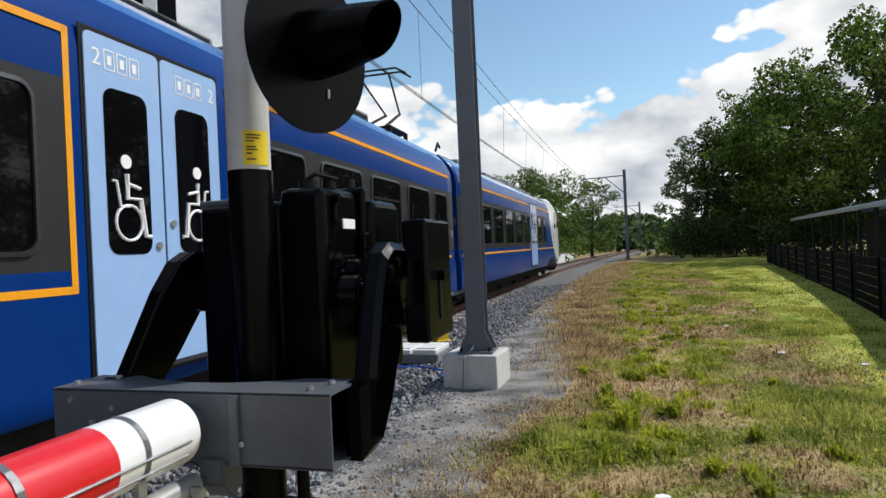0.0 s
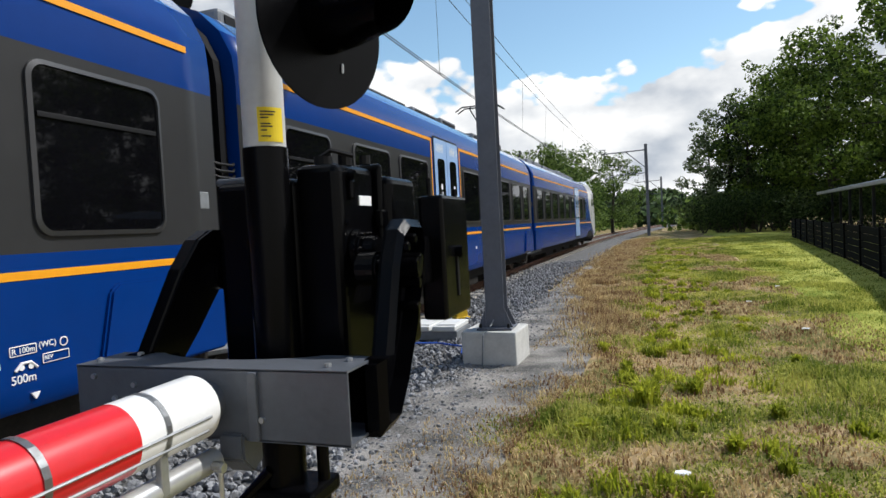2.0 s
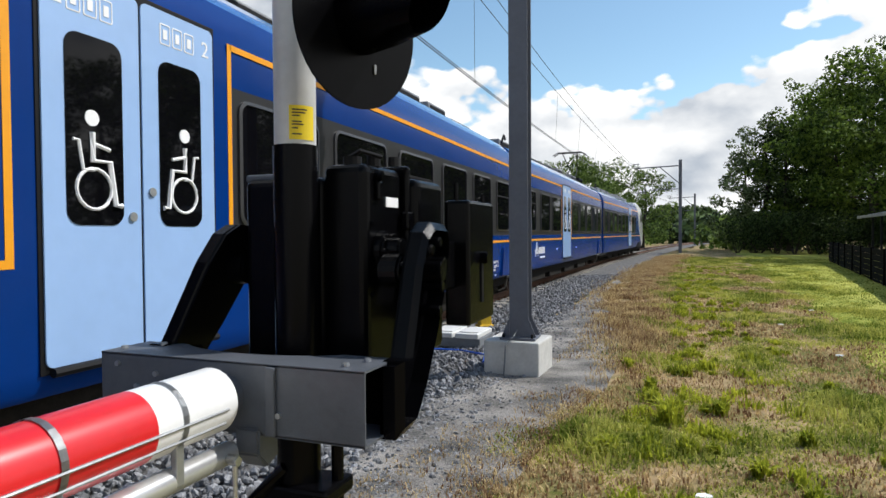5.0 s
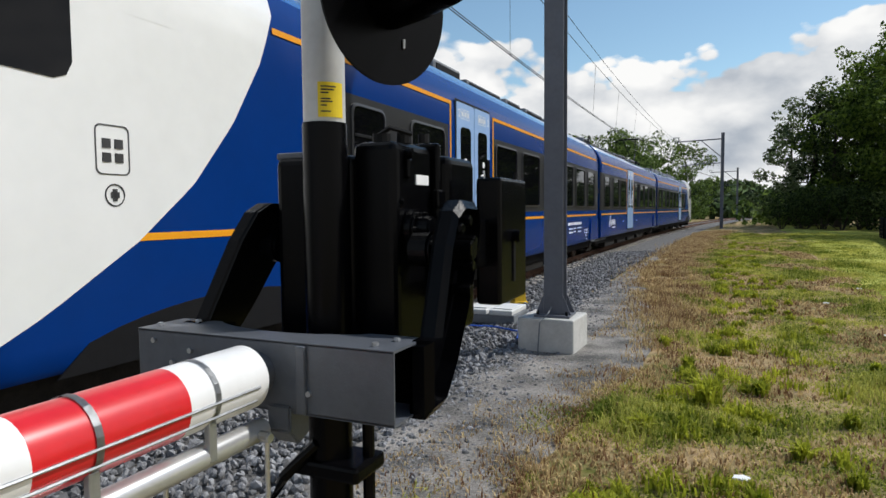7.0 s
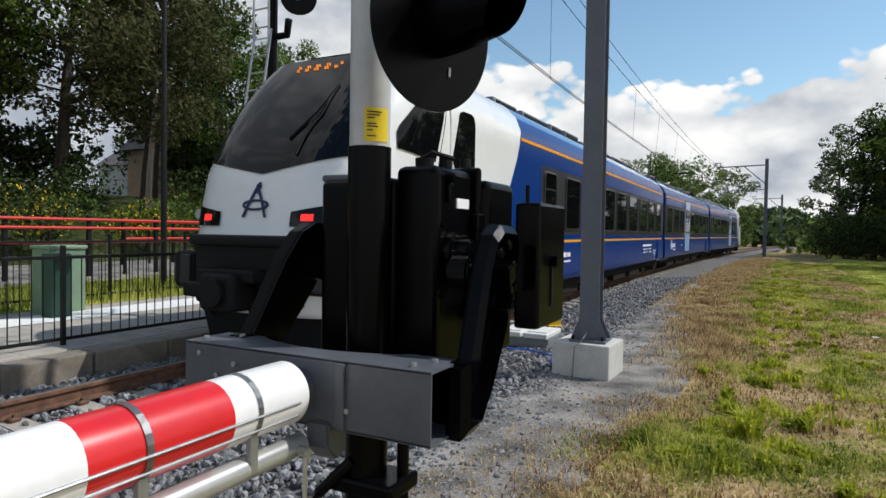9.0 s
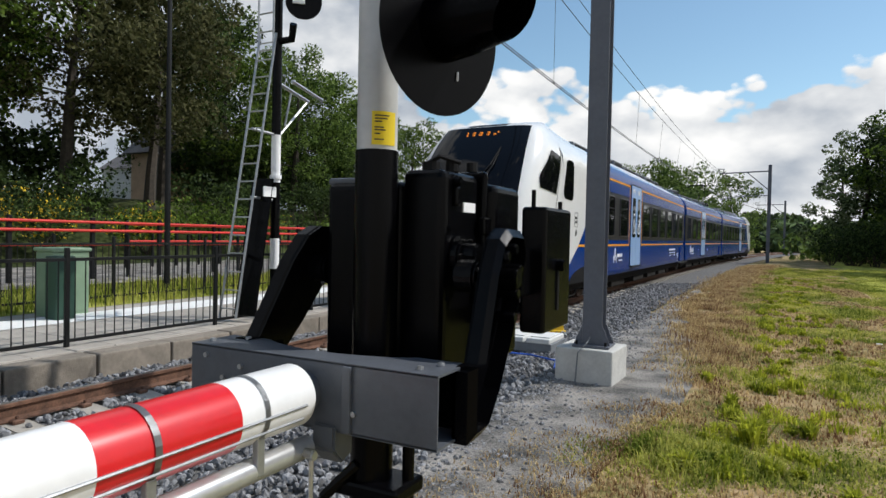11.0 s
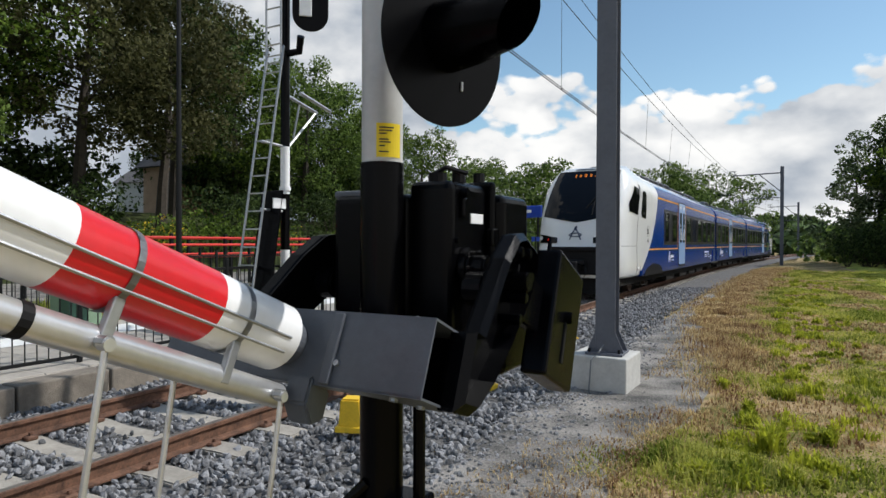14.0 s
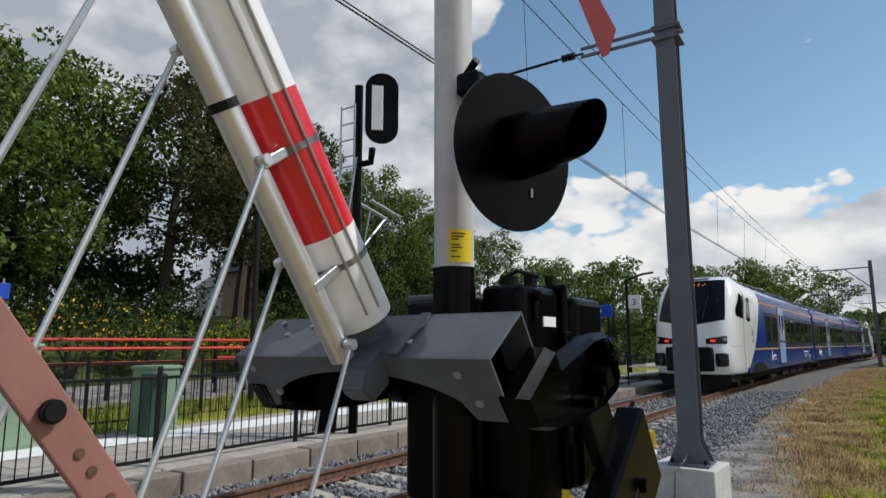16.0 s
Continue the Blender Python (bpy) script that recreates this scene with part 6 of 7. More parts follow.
def signal():
    t = thing("railway_signal", "black and white signal mast with ladder and a black signal head", "signal", at=pose(-7.2, 7.85, PLAT_Z - 0.02))
    zs = [0, 0.82, 1.32, 2.24, 3.02, 6.0]
    for k in range(5):
        part("mast_length", rod((0, 0, zs[k]), (0, 0, zs[k + 1]), 0.075, segs=16), M["white_ink"] if k in (1, 3) else M["black_box"], t)
    part("collar", rod((0, 0, 2.30), (0, 0, 2.36), 0.095, segs=16), M["white_ink"], t)
    # ladder
    b = bmesh.new()
    lo, hi = (-0.05, -0.95, 0.1), (0.0, -0.22, 4.6)
    for s in (-0.17, 0.17):
        tube([(lo[0] + s, lo[1], lo[2]), (hi[0] + s, hi[1], hi[2])], 0.020, 6, b)
    for k in range(16):
        u = (k + 0.5) / 16
        p = [lo[i] + (hi[i] - lo[i]) * u for i in range(3)]
        tube([(p[0] - 0.17, p[1], p[2]), (p[0] + 0.17, p[1], p[2])], 0.012, 6, b)
    part("ladder", b, M["steel"], t, "galvanised ladder leaning on the mast")
    b = solid((-0.22, -0.30, 0), (0.22, -0.26, 2.2), 0.01, 2, None, Matrix.Translation((0, -0.62, 0.1)) @ Euler((radians(-9.5), 0, 0)).to_matrix().to_4x4() @ Matrix.Translation((0, 0.25, 0)))
    part("ladder_guard", b, M["black_box"], t, "black guard board on the ladder's foot")
    part("plate", solid((0.2, -0.50, 1.98), (0.22, -0.22, 2.14), 0.004), M["white_ink"], t)
    for pts, r in ((((0, 0, 1.95), (0, -0.55, 1.97)), 0.022), (((0, 0, 3.02), (0, -0.55, 3.04)), 0.022), (((0, 0.05, 3.0), (0, 0.75, 3.7)), 0.022), (((0, 0.02, 3.88), (0, 0.8, 3.72)), 0.03), (((0.3, 0.02, 3.88), (0.3, 0.8, 3.72)), 0.03), (((0, 0.35, 3.8), (0, 0.2, 3.2)), 0.018)):
        part("bracket", tube(pts, r, 6), M["steel"], t)
    # upper cage
    b = bmesh.new()
    for s in (-0.32, 0.0):
        tube([(s, -0.10, 4.3), (s, -0.10, 5.65)], 0.018, 6, b)
    for k in range(5):
        tube([(-0.32, -0.10, 4.4 + 0.3 * k), (0.0, -0.10, 4.4 + 0.3 * k)], 0.014, 6, b)
    part("cage", b, M["steel"], t)
    # head
    b = plate(rounded(-0.28, 0.28, 4.78, 6.02, 0.27, 8), 0.03, "y", -0.32)
    m = Matrix.Translation((0.45, 0.1, 0.0)) @ Euler((0, 0, radians(40))).to_matrix().to_4x4()
    hp = part("signal_head", merge(None, b, m), M["black_box"], t, "oval black signal head")
    part("back_box", solid((-0.17, -0.37, 5.0), (0.02, -0.32, 5.78), 0.01, 2, None, m), M["white_ink"], hp)
    for z in (5.1, 5.4, 5.7):
        b = rod((0, -0.29, z), (0, -0.05, z), 0.11, 0.12, segs=16)
        part("lamp_hood", merge(None, b, m), M["black_box"], hp)
    part("head_arm", tube([(0, 0, 4.55), (0.3, 0.0, 4.55), (0.42, -0.1, 4.75)], 0.06, 8), M["black_box"], t)


def lamp_post(x, y, h):
    t = thing("lamp_post", "slim dark lamp post", "lamp post", "lamp posts", at=pose(x, y, 0.2))
    part("pole", rod((0, 0, 0), (0, 0, h), 0.07, 0.045, segs=12), M["fence_black"], t)
    part("head", solid((-0.1, -0.35, h), (0.1, 0.35, h + 0.1), 0.04), M["roof_gear"], t)


def house():
    t = thing("house", "beige house with grey tiled roof half hidden by trees", "house", at=pose(-42.6, 30.4, 3.3))
    w = part("wall", solid((2.5, -1.3, 0), (5, 3.2, 3.6), 0.02), M["brick_beige"], t)
    part("roof", plate([(-1.8, 3.6), (3.7, 3.6), (0.9, 6.2)], 3.2, "x", 2.2), M["roof_tile"], t)
    part("garage_door", solid((5.0, -1.25, 0.1), (5.05, -0.3, 3.3), 0.01), M["roof_gear"], t, "grey side door")
    part("gutter", solid((4.9, -1.6, 3.5), (5.25, 3.4, 3.62), 0.02), M["line_white"], t)
    t2 = thing("house", "grey-roofed house behind the trees", "house", at=pose(-50, 42, 3.5))
    part("wall", solid((-5, -5, 0), (5, 5, 3.6), 0.02), M["concrete"], t2)
    part("roof", plate([(-5.3, 3.6), (5.3, 3.6), (0, 7.4)], 10.6, "x", -5.3), M["roof_tile"], t2)
    part("chimney", solid((-0.4, 0.5, 6.0), (0.4, 1.3, 8.0), 0.02), M["brick_beige"], t2)


def station_signs():
    """Signs, a shelter edge and the far platform on the near side of the halt."""
    rows = [[(track_x(y) - 1.75, y, 0.66), (track_x(y) - 4.5, y, 0.68)] for y in range(26, 64, 2)]
    p = sheet("platform", rows, M["paving"], "raised platform of the halt", "platform")
    rows = [[(track_x(y) - 1.75, y, 0.66), (track_x(y) - 1.75, y, -0.05)] for y in range(26, 64, 2)]
    sheet("platform_edge", rows, M["line_white"], "pale concrete platform edge", "platform")
    t = thing("station_sign", "blue station name sign on two dark posts", "sign", at=pose(-10.1, 27.2, 0.14, 0, 0, -12))
    for x in (-0.42, 0.42):
        part("post", rod((x, 0, 0), (x, 0, 3.1), 0.05, segs=10), M["fence_black"], t)
    part("board", solid((-0.62, -0.06, 2.65), (0.62, 0.06, 3.2), 0.04), M["sign_blue"], t)
    part("print_bar", solid((-0.35, -0.068, 2.88), (0.1, -0.060, 3.02)), M["white_ink"], t)
    t = thing("platform_number_sign", "white sign with a number on a dark lamp post", "sign", at=pose(-8.9, 27.4, 0.4))
    part("post", rod((0, 0, 0), (0, 0, 4.0), 0.07, segs=10), M["fence_black"], t)
    part("board", solid((0.05, -0.04, 2.75), (0.6, 0.04, 3.35), 0.02), M["line_white"], t)
    text_mesh("3", 0.42, Matrix.Translation((0.20, -0.045, 2.9)) @ Euler((radians(90), 0, 0)).to_matrix().to_4x4(), M["ink"], t, "number")
    part("lamp_arm", tube([(-0.1, 0, 4.0), (0.7, 0, 4.25), (1.2, 0, 4.3)], 0.05, 8), M["fence_black"], t)
    t = thing("small_blue_sign", "small blue sign on a low post", "sign", at=pose(-9.4, 26.0, 0.4))
    part("post", rod((0, 0, 0), (0, 0, 1.5), 0.03, segs=8), M["fence_black"], t)
    part("board", solid((-0.18, -0.02, 1.3), (0.18, 0.02, 1.5), 0.01), M["sign_blue"], t)
    # hazard sign in the bushes across the road
    t = thing("road_sign", "small blue and white signs on a post among the broom", "sign", at=pose(-22.5, 8.3, 0.3))
    part("post", rod((0, 0, 0), (0, 0, 3.4), 0.03, segs=8), M["steel"], t)
    part("board", solid((0.03, -0.18, 2.75), (0.05, 0.18, 3.25), 0.01), M["sign_blue"], t)
    part("board", solid((0.03, -0.22, 1.95), (0.05, 0.22, 2.5), 0.01), M["white_ink"], t)
    part("print_bar", solid((0.051, -0.1, 2.08), (0.056, 0.1, 2.36)), M["yellow"], t)


bar_fence(-4.5, 24, -7.25, -0.004, 2.24, PLAT_Z - 0.03, 1.16)
bar_fence(1.0, 24, -11.0, -0.02, 2.24, 0.2, 1.2)
red_rails()
cabinet(-10.15, 3.45, 1.5, 0.6, 1.42, M["cab_green"], "pale green electrical cabinet")
cabinet(-10.15, 6.15, 0.6, 0.45, 1.05, M["cab_green"], "small pale green cabinet")
cabinet(-9.6, 5.78, 0.30, 0.30, 1.0, M["bin_green"], "dark green litter bin", False)
signal()
lamp_post(-12.0, 9.62, 7.0)
lamp_post(-12.6, 19.0, 7.0)
house()
station_signs()


# ---- right side: fence and bicycle shed ----


def right_side():
    pts = [(3.4, 8.5), (4.27, 12.56), (5.0, 17.7), (6.1, 27.0), (7.4, 37.5)]
    for (xa, ya), (xb, yb) in zip(pts, pts[1:]):
        n = max(1, round(math.hypot(xb - xa, yb - ya) / 2.4))
        for k in range(n):
            x, y = xa + (xb - xa) * k / n, ya + (yb - ya) * k / n
            L = math.hypot(xb - xa, yb - ya) / n
            t = thing("fence_panel", "dark slatted fence panel along the lawn", "fence", "dark fence panels along the lawn", at=pose(x, y, 0.0, 0, 0, -math.degrees(math.atan2(xb - xa, yb - ya))))
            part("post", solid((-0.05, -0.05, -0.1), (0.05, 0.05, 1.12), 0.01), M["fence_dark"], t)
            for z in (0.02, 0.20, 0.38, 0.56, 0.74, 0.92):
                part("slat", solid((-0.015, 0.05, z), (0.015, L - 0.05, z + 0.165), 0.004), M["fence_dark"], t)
    t = thing("bicycle_shed", "open shed with curved blue-grey canopy on dark posts", "shed", at=pose(7.3, 18.6, 0, 0, 0, -5.3))
    for k in range(9):
        b = bmesh.new()
        rows = []
        for i in range(9):
            a = i / 8
            rows.append([b.verts.new((-0.2 + 3.4 * a, k * 2.2 + d, 2.15 + 0.55 * math.sin(math.pi * (0.15 + 0.6 * a)))) for d in (0.0, 2.15)])
        for u, v in zip(rows, rows[1:]):
            b.faces.new((u[0], u[1], v[1], v[0]))
        bmesh.ops.solidify(b, geom=b.faces[:], thickness=0.03)
        part("roof_sheet", b, M["canopy"], t)
        part("post", solid((0.02, k * 2.2, 0), (0.12, k * 2.2 + 0.1, 2.35), 0.01), M["fence_black"], t)
        part("rack", tube([(1.0, k * 2.2 + 0.5, 0), (1.0, k * 2.2 + 0.5, 0.8), (1.0, k * 2.2 + 1.5, 0.8), (1.0, k * 2.2 + 1.5, 0)], 0.03, 6), M["fence_black"], t)
    part("eave", solid((-0.28, -0.2, 2.28), (-0.16, 20.0, 2.42), 0.01), M["steel"], t)
    part("back_wall", solid((3.2, 0, 0), (3.3, 19.8, 2.2), 0.01), M["fence_black"], t)


right_side()

# ---- plants ----


def leaf_cloud(centres, per, size, seed, flat=0.6):
    """Many small leaf clumps, each a bent pair of faces, round the given (centre, radius) pairs."""
    rng = np.random.default_rng(seed)
    vs, n = [], 0
    for (c, r) in centres:
        k = max(6, int(per * r * r))
        d = rng.normal(size=(k, 3))
        d /= np.linalg.norm(d, axis=1)[:, None]
        rad = r * rng.uniform(0.55, 1.05, (k, 1)) ** 0.6
        p = np.array(c) + d * rad * np.array([1, 1, 0.8])
        a = rng.normal(size=(k, 3))
        a /= np.linalg.norm(a, axis=1)[:, None]
        up = d * 0.5 + rng.normal(size=(k, 3)) * 0.6 + (0, 0, flat)
        b = np.cross(a, up)
        b /= np.linalg.norm(b, axis=1)[:, None] + 1e-9
        s = size * rng.uniform(0.5, 1.4, (k, 1))
        w = s * 0.62
        fold = np.cross(a, b) * s * 0.22
        vs.append(np.stack([p - a * s, p - b * w + fold, p + a * s, p + b * w + fold], 1))
    v = np.concatenate(vs).reshape(-1, 3)
    m = len(v) // 4
    i = np.arange(m) * 4
    f = np.stack([i, i + 1, i + 2, i + 3], 1)
    return v, f


def mesh_np(name, v, f, material, parent=None):
    me = bpy.data.meshes.new(name)
    me.from_pydata(v.tolist(), [], f.tolist())
    me.materials.append(material)
    ob = new(name, me)
    if parent:
        ob.parent = parent
    return ob


def tree(x, y, z, h, spread, seed, leaf, label, group="", trunk=0.34, base=0.28, per=70, size=0.20, squash=1.0):
    """Tapered trunk, forking limbs, and clumps of leaves at the limbs' ends."""
    rnd = random.Random(seed)
    t = thing("tree", label, "tree", group, at=pose(x, y, z))
    b = bmesh.new()
    r0 = 0.020 * h
    lean = Vector((rnd.uniform(-0.06, 0.06), rnd.uniform(-0.06, 0.06), 1))
    top = lean * h * 0.85
    tube_taper(b, [Vector((0, 0, -0.2)), lean * h * 0.25, lean * h * 0.5 + Vector((rnd.uniform(-.3, .3), rnd.uniform(-.3, .3), 0)), top], [r0 * 1.3, r0, r0 * 0.7, r0 * 0.15])
    centres = []
    n = int(11 + h * 0.9)
    for k in range(n):
        u = base + (1.0 - base) * (k + 0.5) / n
        a = k * 2.4 + rnd.uniform(-0.5, 0.5)
        prof = math.sin(math.pi * min(1.0, (u - base) / (1 - base) * 0.82 + 0.16)) ** 0.6
        L = spread * prof * rnd.uniform(0.65, 1.1)
        p0 = lean * h * 0.88 * u
        p2 = Vector((math.cos(a) * L, math.sin(a) * L, h * u + rnd.uniform(-0.03, 0.05) * h)) + Vector((lean.x, lean.y, 0)) * h * u
        p1 = p0.lerp(p2, 0.5) + Vector((0, 0, -0.02 * h))
        tube_taper(b, [p0, p1, p2], [r0 * 0.38 * (1.1 - u), r0 * 0.22 * (1.1 - u), 0.012])
        for q, w in ((p2, 1.0), (p1.lerp(p2, 0.4), 0.9), (p2 + Vector((rnd.uniform(-1, 1), rnd.uniform(-1, 1), rnd.uniform(-.6, .9))) * spread * 0.25, 0.75), (p2 + Vector((rnd.uniform(-1, 1), rnd.uniform(-1, 1), rnd.uniform(-.8, .6))) * spread * 0.35, 0.6)):
            centres.append((tuple(q), spread * 0.27 * w * rnd.uniform(0.75, 1.15) * (0.75 + 0.4 * prof)))
    centres.append((tuple(lean * h * 0.94), spread * 0.22))
    part("trunk", b, M["bark"], t)
    v, f = leaf_cloud(centres, per, size, seed)
    mesh_np("crown", v, f, M[leaf], t)
    return t


def tube_taper(b, pts, rs, seg=7):
    rows = []
    for i, p in enumerate(pts):
        d = (pts[min(i + 1, len(pts) - 1)] - pts[max(0, i - 1)]).normalized()
        a = d.cross(Vector((0.3, 1, 0.1))).normalized()
        c = d.cross(a)
        rows.append([b.verts.new(p + rs[i] * (math.cos(math.tau * k / seg) * a + math.sin(math.tau * k / seg) * c)) for k in range(seg)])
    for u, v in zip(rows, rows[1:]):
        for k in range(seg):
            b.faces.new((u[k], u[(k + 1) % seg], v[(k + 1) % seg], v[k]))


def bush(x, y, z, r, h, seed, leaf, label, flowers=0.0, per=190, size=0.085):
    rnd = random.Random(seed)
    t = thing("bush", label, "bush", at=pose(x, y, z))
    b = bmesh.new()
    cs = []
    for k in range(9):
        a = k * 2.4
        p = Vector((math.cos(a) * r * rnd.uniform(0.2, 0.8), math.sin(a) * r * rnd.uniform(0.2, 0.8), h * rnd.uniform(0.35, 0.85)))
        tube_taper(b, [Vector((0, 0, -0.1)), p * 0.5, p], [0.03, 0.02, 0.006], 5)
        cs.append((tuple(p), r * rnd.uniform(0.35, 0.55)))
    part("stem", b, M["bark"], t)
    v, f = leaf_cloud(cs, per, size, seed)
    mesh_np("foliage", v, f, M[leaf], t)
    if flowers:
        v, f = leaf_cloud([(c, q * 1.02) for c, q in cs], per * flowers, size * 0.7, seed + 99)
        mesh_np("blossom", v, f, M["flower"], t)


GREEN = "tall broadleaf tree with dense green foliage"
rnd_t = random.Random(11)
# left row along the slope
LEFT = [(-31, 2, 16, 4.6, "leaf"), (-27, 9.0, 12.5, 3.6, "leaf_light"), (-31, 13, 13.5, 4.4, "leaf"), (-30, 18, 14.5, 4.4, "leaf_copper"), (-29, 22, 13.5, 4.0, "leaf_copper"), (-33, 26, 14.5, 4.6, "leaf_dark"), (-34, 32, 13.5, 4.4, "leaf"), (-33, 38, 12.5, 4.2, "leaf_light"), (-35, 45, 12.5, 4.4, "leaf"), (-38, 54, 12.5, 4.6, "leaf_light"), (-36, 62, 11, 4.4, "leaf"), (-41, 8, 10, 4, "leaf_dark"), (-44, 37, 9, 4, "leaf_dark"), (-30, -6, 15, 5, "leaf"), (-38, 3, 15, 4.5, "leaf"), (-37, 13.5, 9.5, 4.2, "leaf_dark"), (-40, 34, 9, 4.4, "leaf_dark"), (-40, 46, 10, 4.6, "leaf_dark")]
for i, (x, y, h, s, lf) in enumerate(LEFT):
    tree(x, y, 1.2 if x > -32 else 2.8, h, s, 20 + i, lf, "tall " + {"leaf": "green", "leaf_light": "fresh green", "leaf_copper": "brownish green", "leaf_dark": "dark green"}[lf] + " tree on the slope behind the road", "trees on the slope", base=0.42 if 12 < y < 28 else 0.28, per=150, size=0.125)
for i in range(26):
    y = 2 + i * 2.0 + rnd_t.uniform(-0.6, 0.6)
    fl = 0.3 if i in (1, 2, 3, 5, 6, 8, 9, 13) else 0.0
    bush(-25.2 + rnd_t.uniform(-1.6, 1.2), y, 0.5, rnd_t.uniform(1.3, 2.0), rnd_t.uniform(1.8, 3.0), 300 + i, rnd_t.choice(("leaf", "leaf_dark", "leaf_light")), "yellow-flowering broom bush on the slope" if fl else "dense green bush on the slope", fl)
for i in range(30):
    y = 3 + i * 1.7
    if 19.5 < y < 24.5:
        continue
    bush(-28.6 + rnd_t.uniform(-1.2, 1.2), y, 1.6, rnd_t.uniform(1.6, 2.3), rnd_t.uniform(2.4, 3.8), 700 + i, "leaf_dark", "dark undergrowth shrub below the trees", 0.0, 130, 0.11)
for i in (0, 1, 2, 3, 4, 7, 8, 9, 10, 11, 12):
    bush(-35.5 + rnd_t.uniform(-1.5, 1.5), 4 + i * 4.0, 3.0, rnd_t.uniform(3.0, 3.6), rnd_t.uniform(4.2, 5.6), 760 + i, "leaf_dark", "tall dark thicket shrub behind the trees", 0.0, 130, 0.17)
# trees behind the halt
for i, (x, y, h, s) in enumerate([(-14.5, 42, 6.8, 3.2), (-11.0, 47, 6.6, 3.0), (-8.0, 52, 7.2, 3.4), (-17.5, 50, 7.5, 3.4), (-21, 44, 7.5, 3.2), (-12, 60, 8.0, 3.6), (-7.0, 64, 8.5, 3.6), (-24, 55, 9, 4), (-3.5, 70, 8.0, 3.0)]):
    tree(x, y, 0.2, h, s, 60 + i, "leaf_light" if i % 2 == 0 else "leaf", "green tree behind the halt's platform", "trees behind the halt", base=0.12, per=210, size=0.11)
for i in range(12):
    bush(-8.5 - 1.3 * i * 0.6 + rnd_t.uniform(-.5, .5), 36 + i * 2.4, 0.3, 1.5, rnd_t.uniform(1.2, 2.2), 420 + i, "leaf_light", "low green bush beside the platform", 0.4 if i in (2, 3) else 0.0)
# right side
RIGHT = [(6.6, 57, 11.0, 2.7, "leaf_grey"), (10.5, 58, 13.0, 3.8, "leaf"), (12.5, 50, 13.5, 4.6, "leaf"), (14.8, 42, 14.0, 4.8, "leaf"), (20.5, 41, 14.5, 4.8, "leaf"), (22.5, 34, 13.0, 4.2, "leaf"), (22, 46, 15, 5, "leaf_dark"), (13, 64, 13, 5, "leaf_dark"), (20, 58, 14, 5, "leaf_dark"), (30, 33, 14, 5, "leaf"), (5.6, 62, 9.0, 2.6, "leaf_grey"), (8.2, 55, 10.0, 3.0, "leaf_dark"), (11.0, 54, 12.5, 4.2, "leaf"), (26, 37, 14, 4.8, "leaf_dark")]
for i, (x, y, h, s, lf) in enumerate(RIGHT):
    tree(x, y, 0, h, s, 120 + i, lf, "tall dark green tree at the edge of the lawn" if lf == "leaf_dark" else "tall leafy green tree at the edge of the lawn", "trees beside the lawn", base=0.06 if i < 2 or i > 9 else 0.16, per=150, size=0.135)
for i in range(17):
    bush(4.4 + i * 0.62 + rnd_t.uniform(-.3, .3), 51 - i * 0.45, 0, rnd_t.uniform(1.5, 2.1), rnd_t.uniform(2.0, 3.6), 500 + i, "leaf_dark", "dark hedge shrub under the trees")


def far_woods():
    """The wooded skyline past the bend."""
    cs = []
    rnd = random.Random(8)
    for i in range(320):
        a = rnd.uniform(-62, 40)
        d = rnd.uniform(110, 260)
        h = rnd.uniform(2.0, 5.2) * d / 130
        x, y = d * math.sin(radians(a)), d * math.cos(radians(a))
        cs.append(((x, y, h * 0.5), h * 0.95))
        cs.append(((x + rnd.uniform(-4, 4), y, h * 0.9), h * 0.5))
    v, f = leaf_cloud(cs, 9.0, 0.75, 77)
    ob = mesh_np("far_trees", v, f, M["hill"])
    tagged(ob, "wooded skyline of distant green trees", "woods", kind="stuff")
    cs = []
    for i in range(90):
        y = rnd.uniform(62, 120)
        x = track_x(y) + rnd.choice((-1, 1)) * rnd.uniform(5.0, 14)
        if x > track_x(y):
            x = track_x(y) + rnd.uniform(5.5, 14)
        h = rnd.uniform(1.4, 3.4)
        cs.append(((x, y, h * 0.5), h * 0.7))
    v, f = leaf_cloud(cs, 26, 0.32, 78)
    ob = mesh_np("line_bushes", v, f, M["leaf_light"])
    tagged(ob, "green shrubs along the bend of the line", "bushes", kind="stuff")


far_woods()


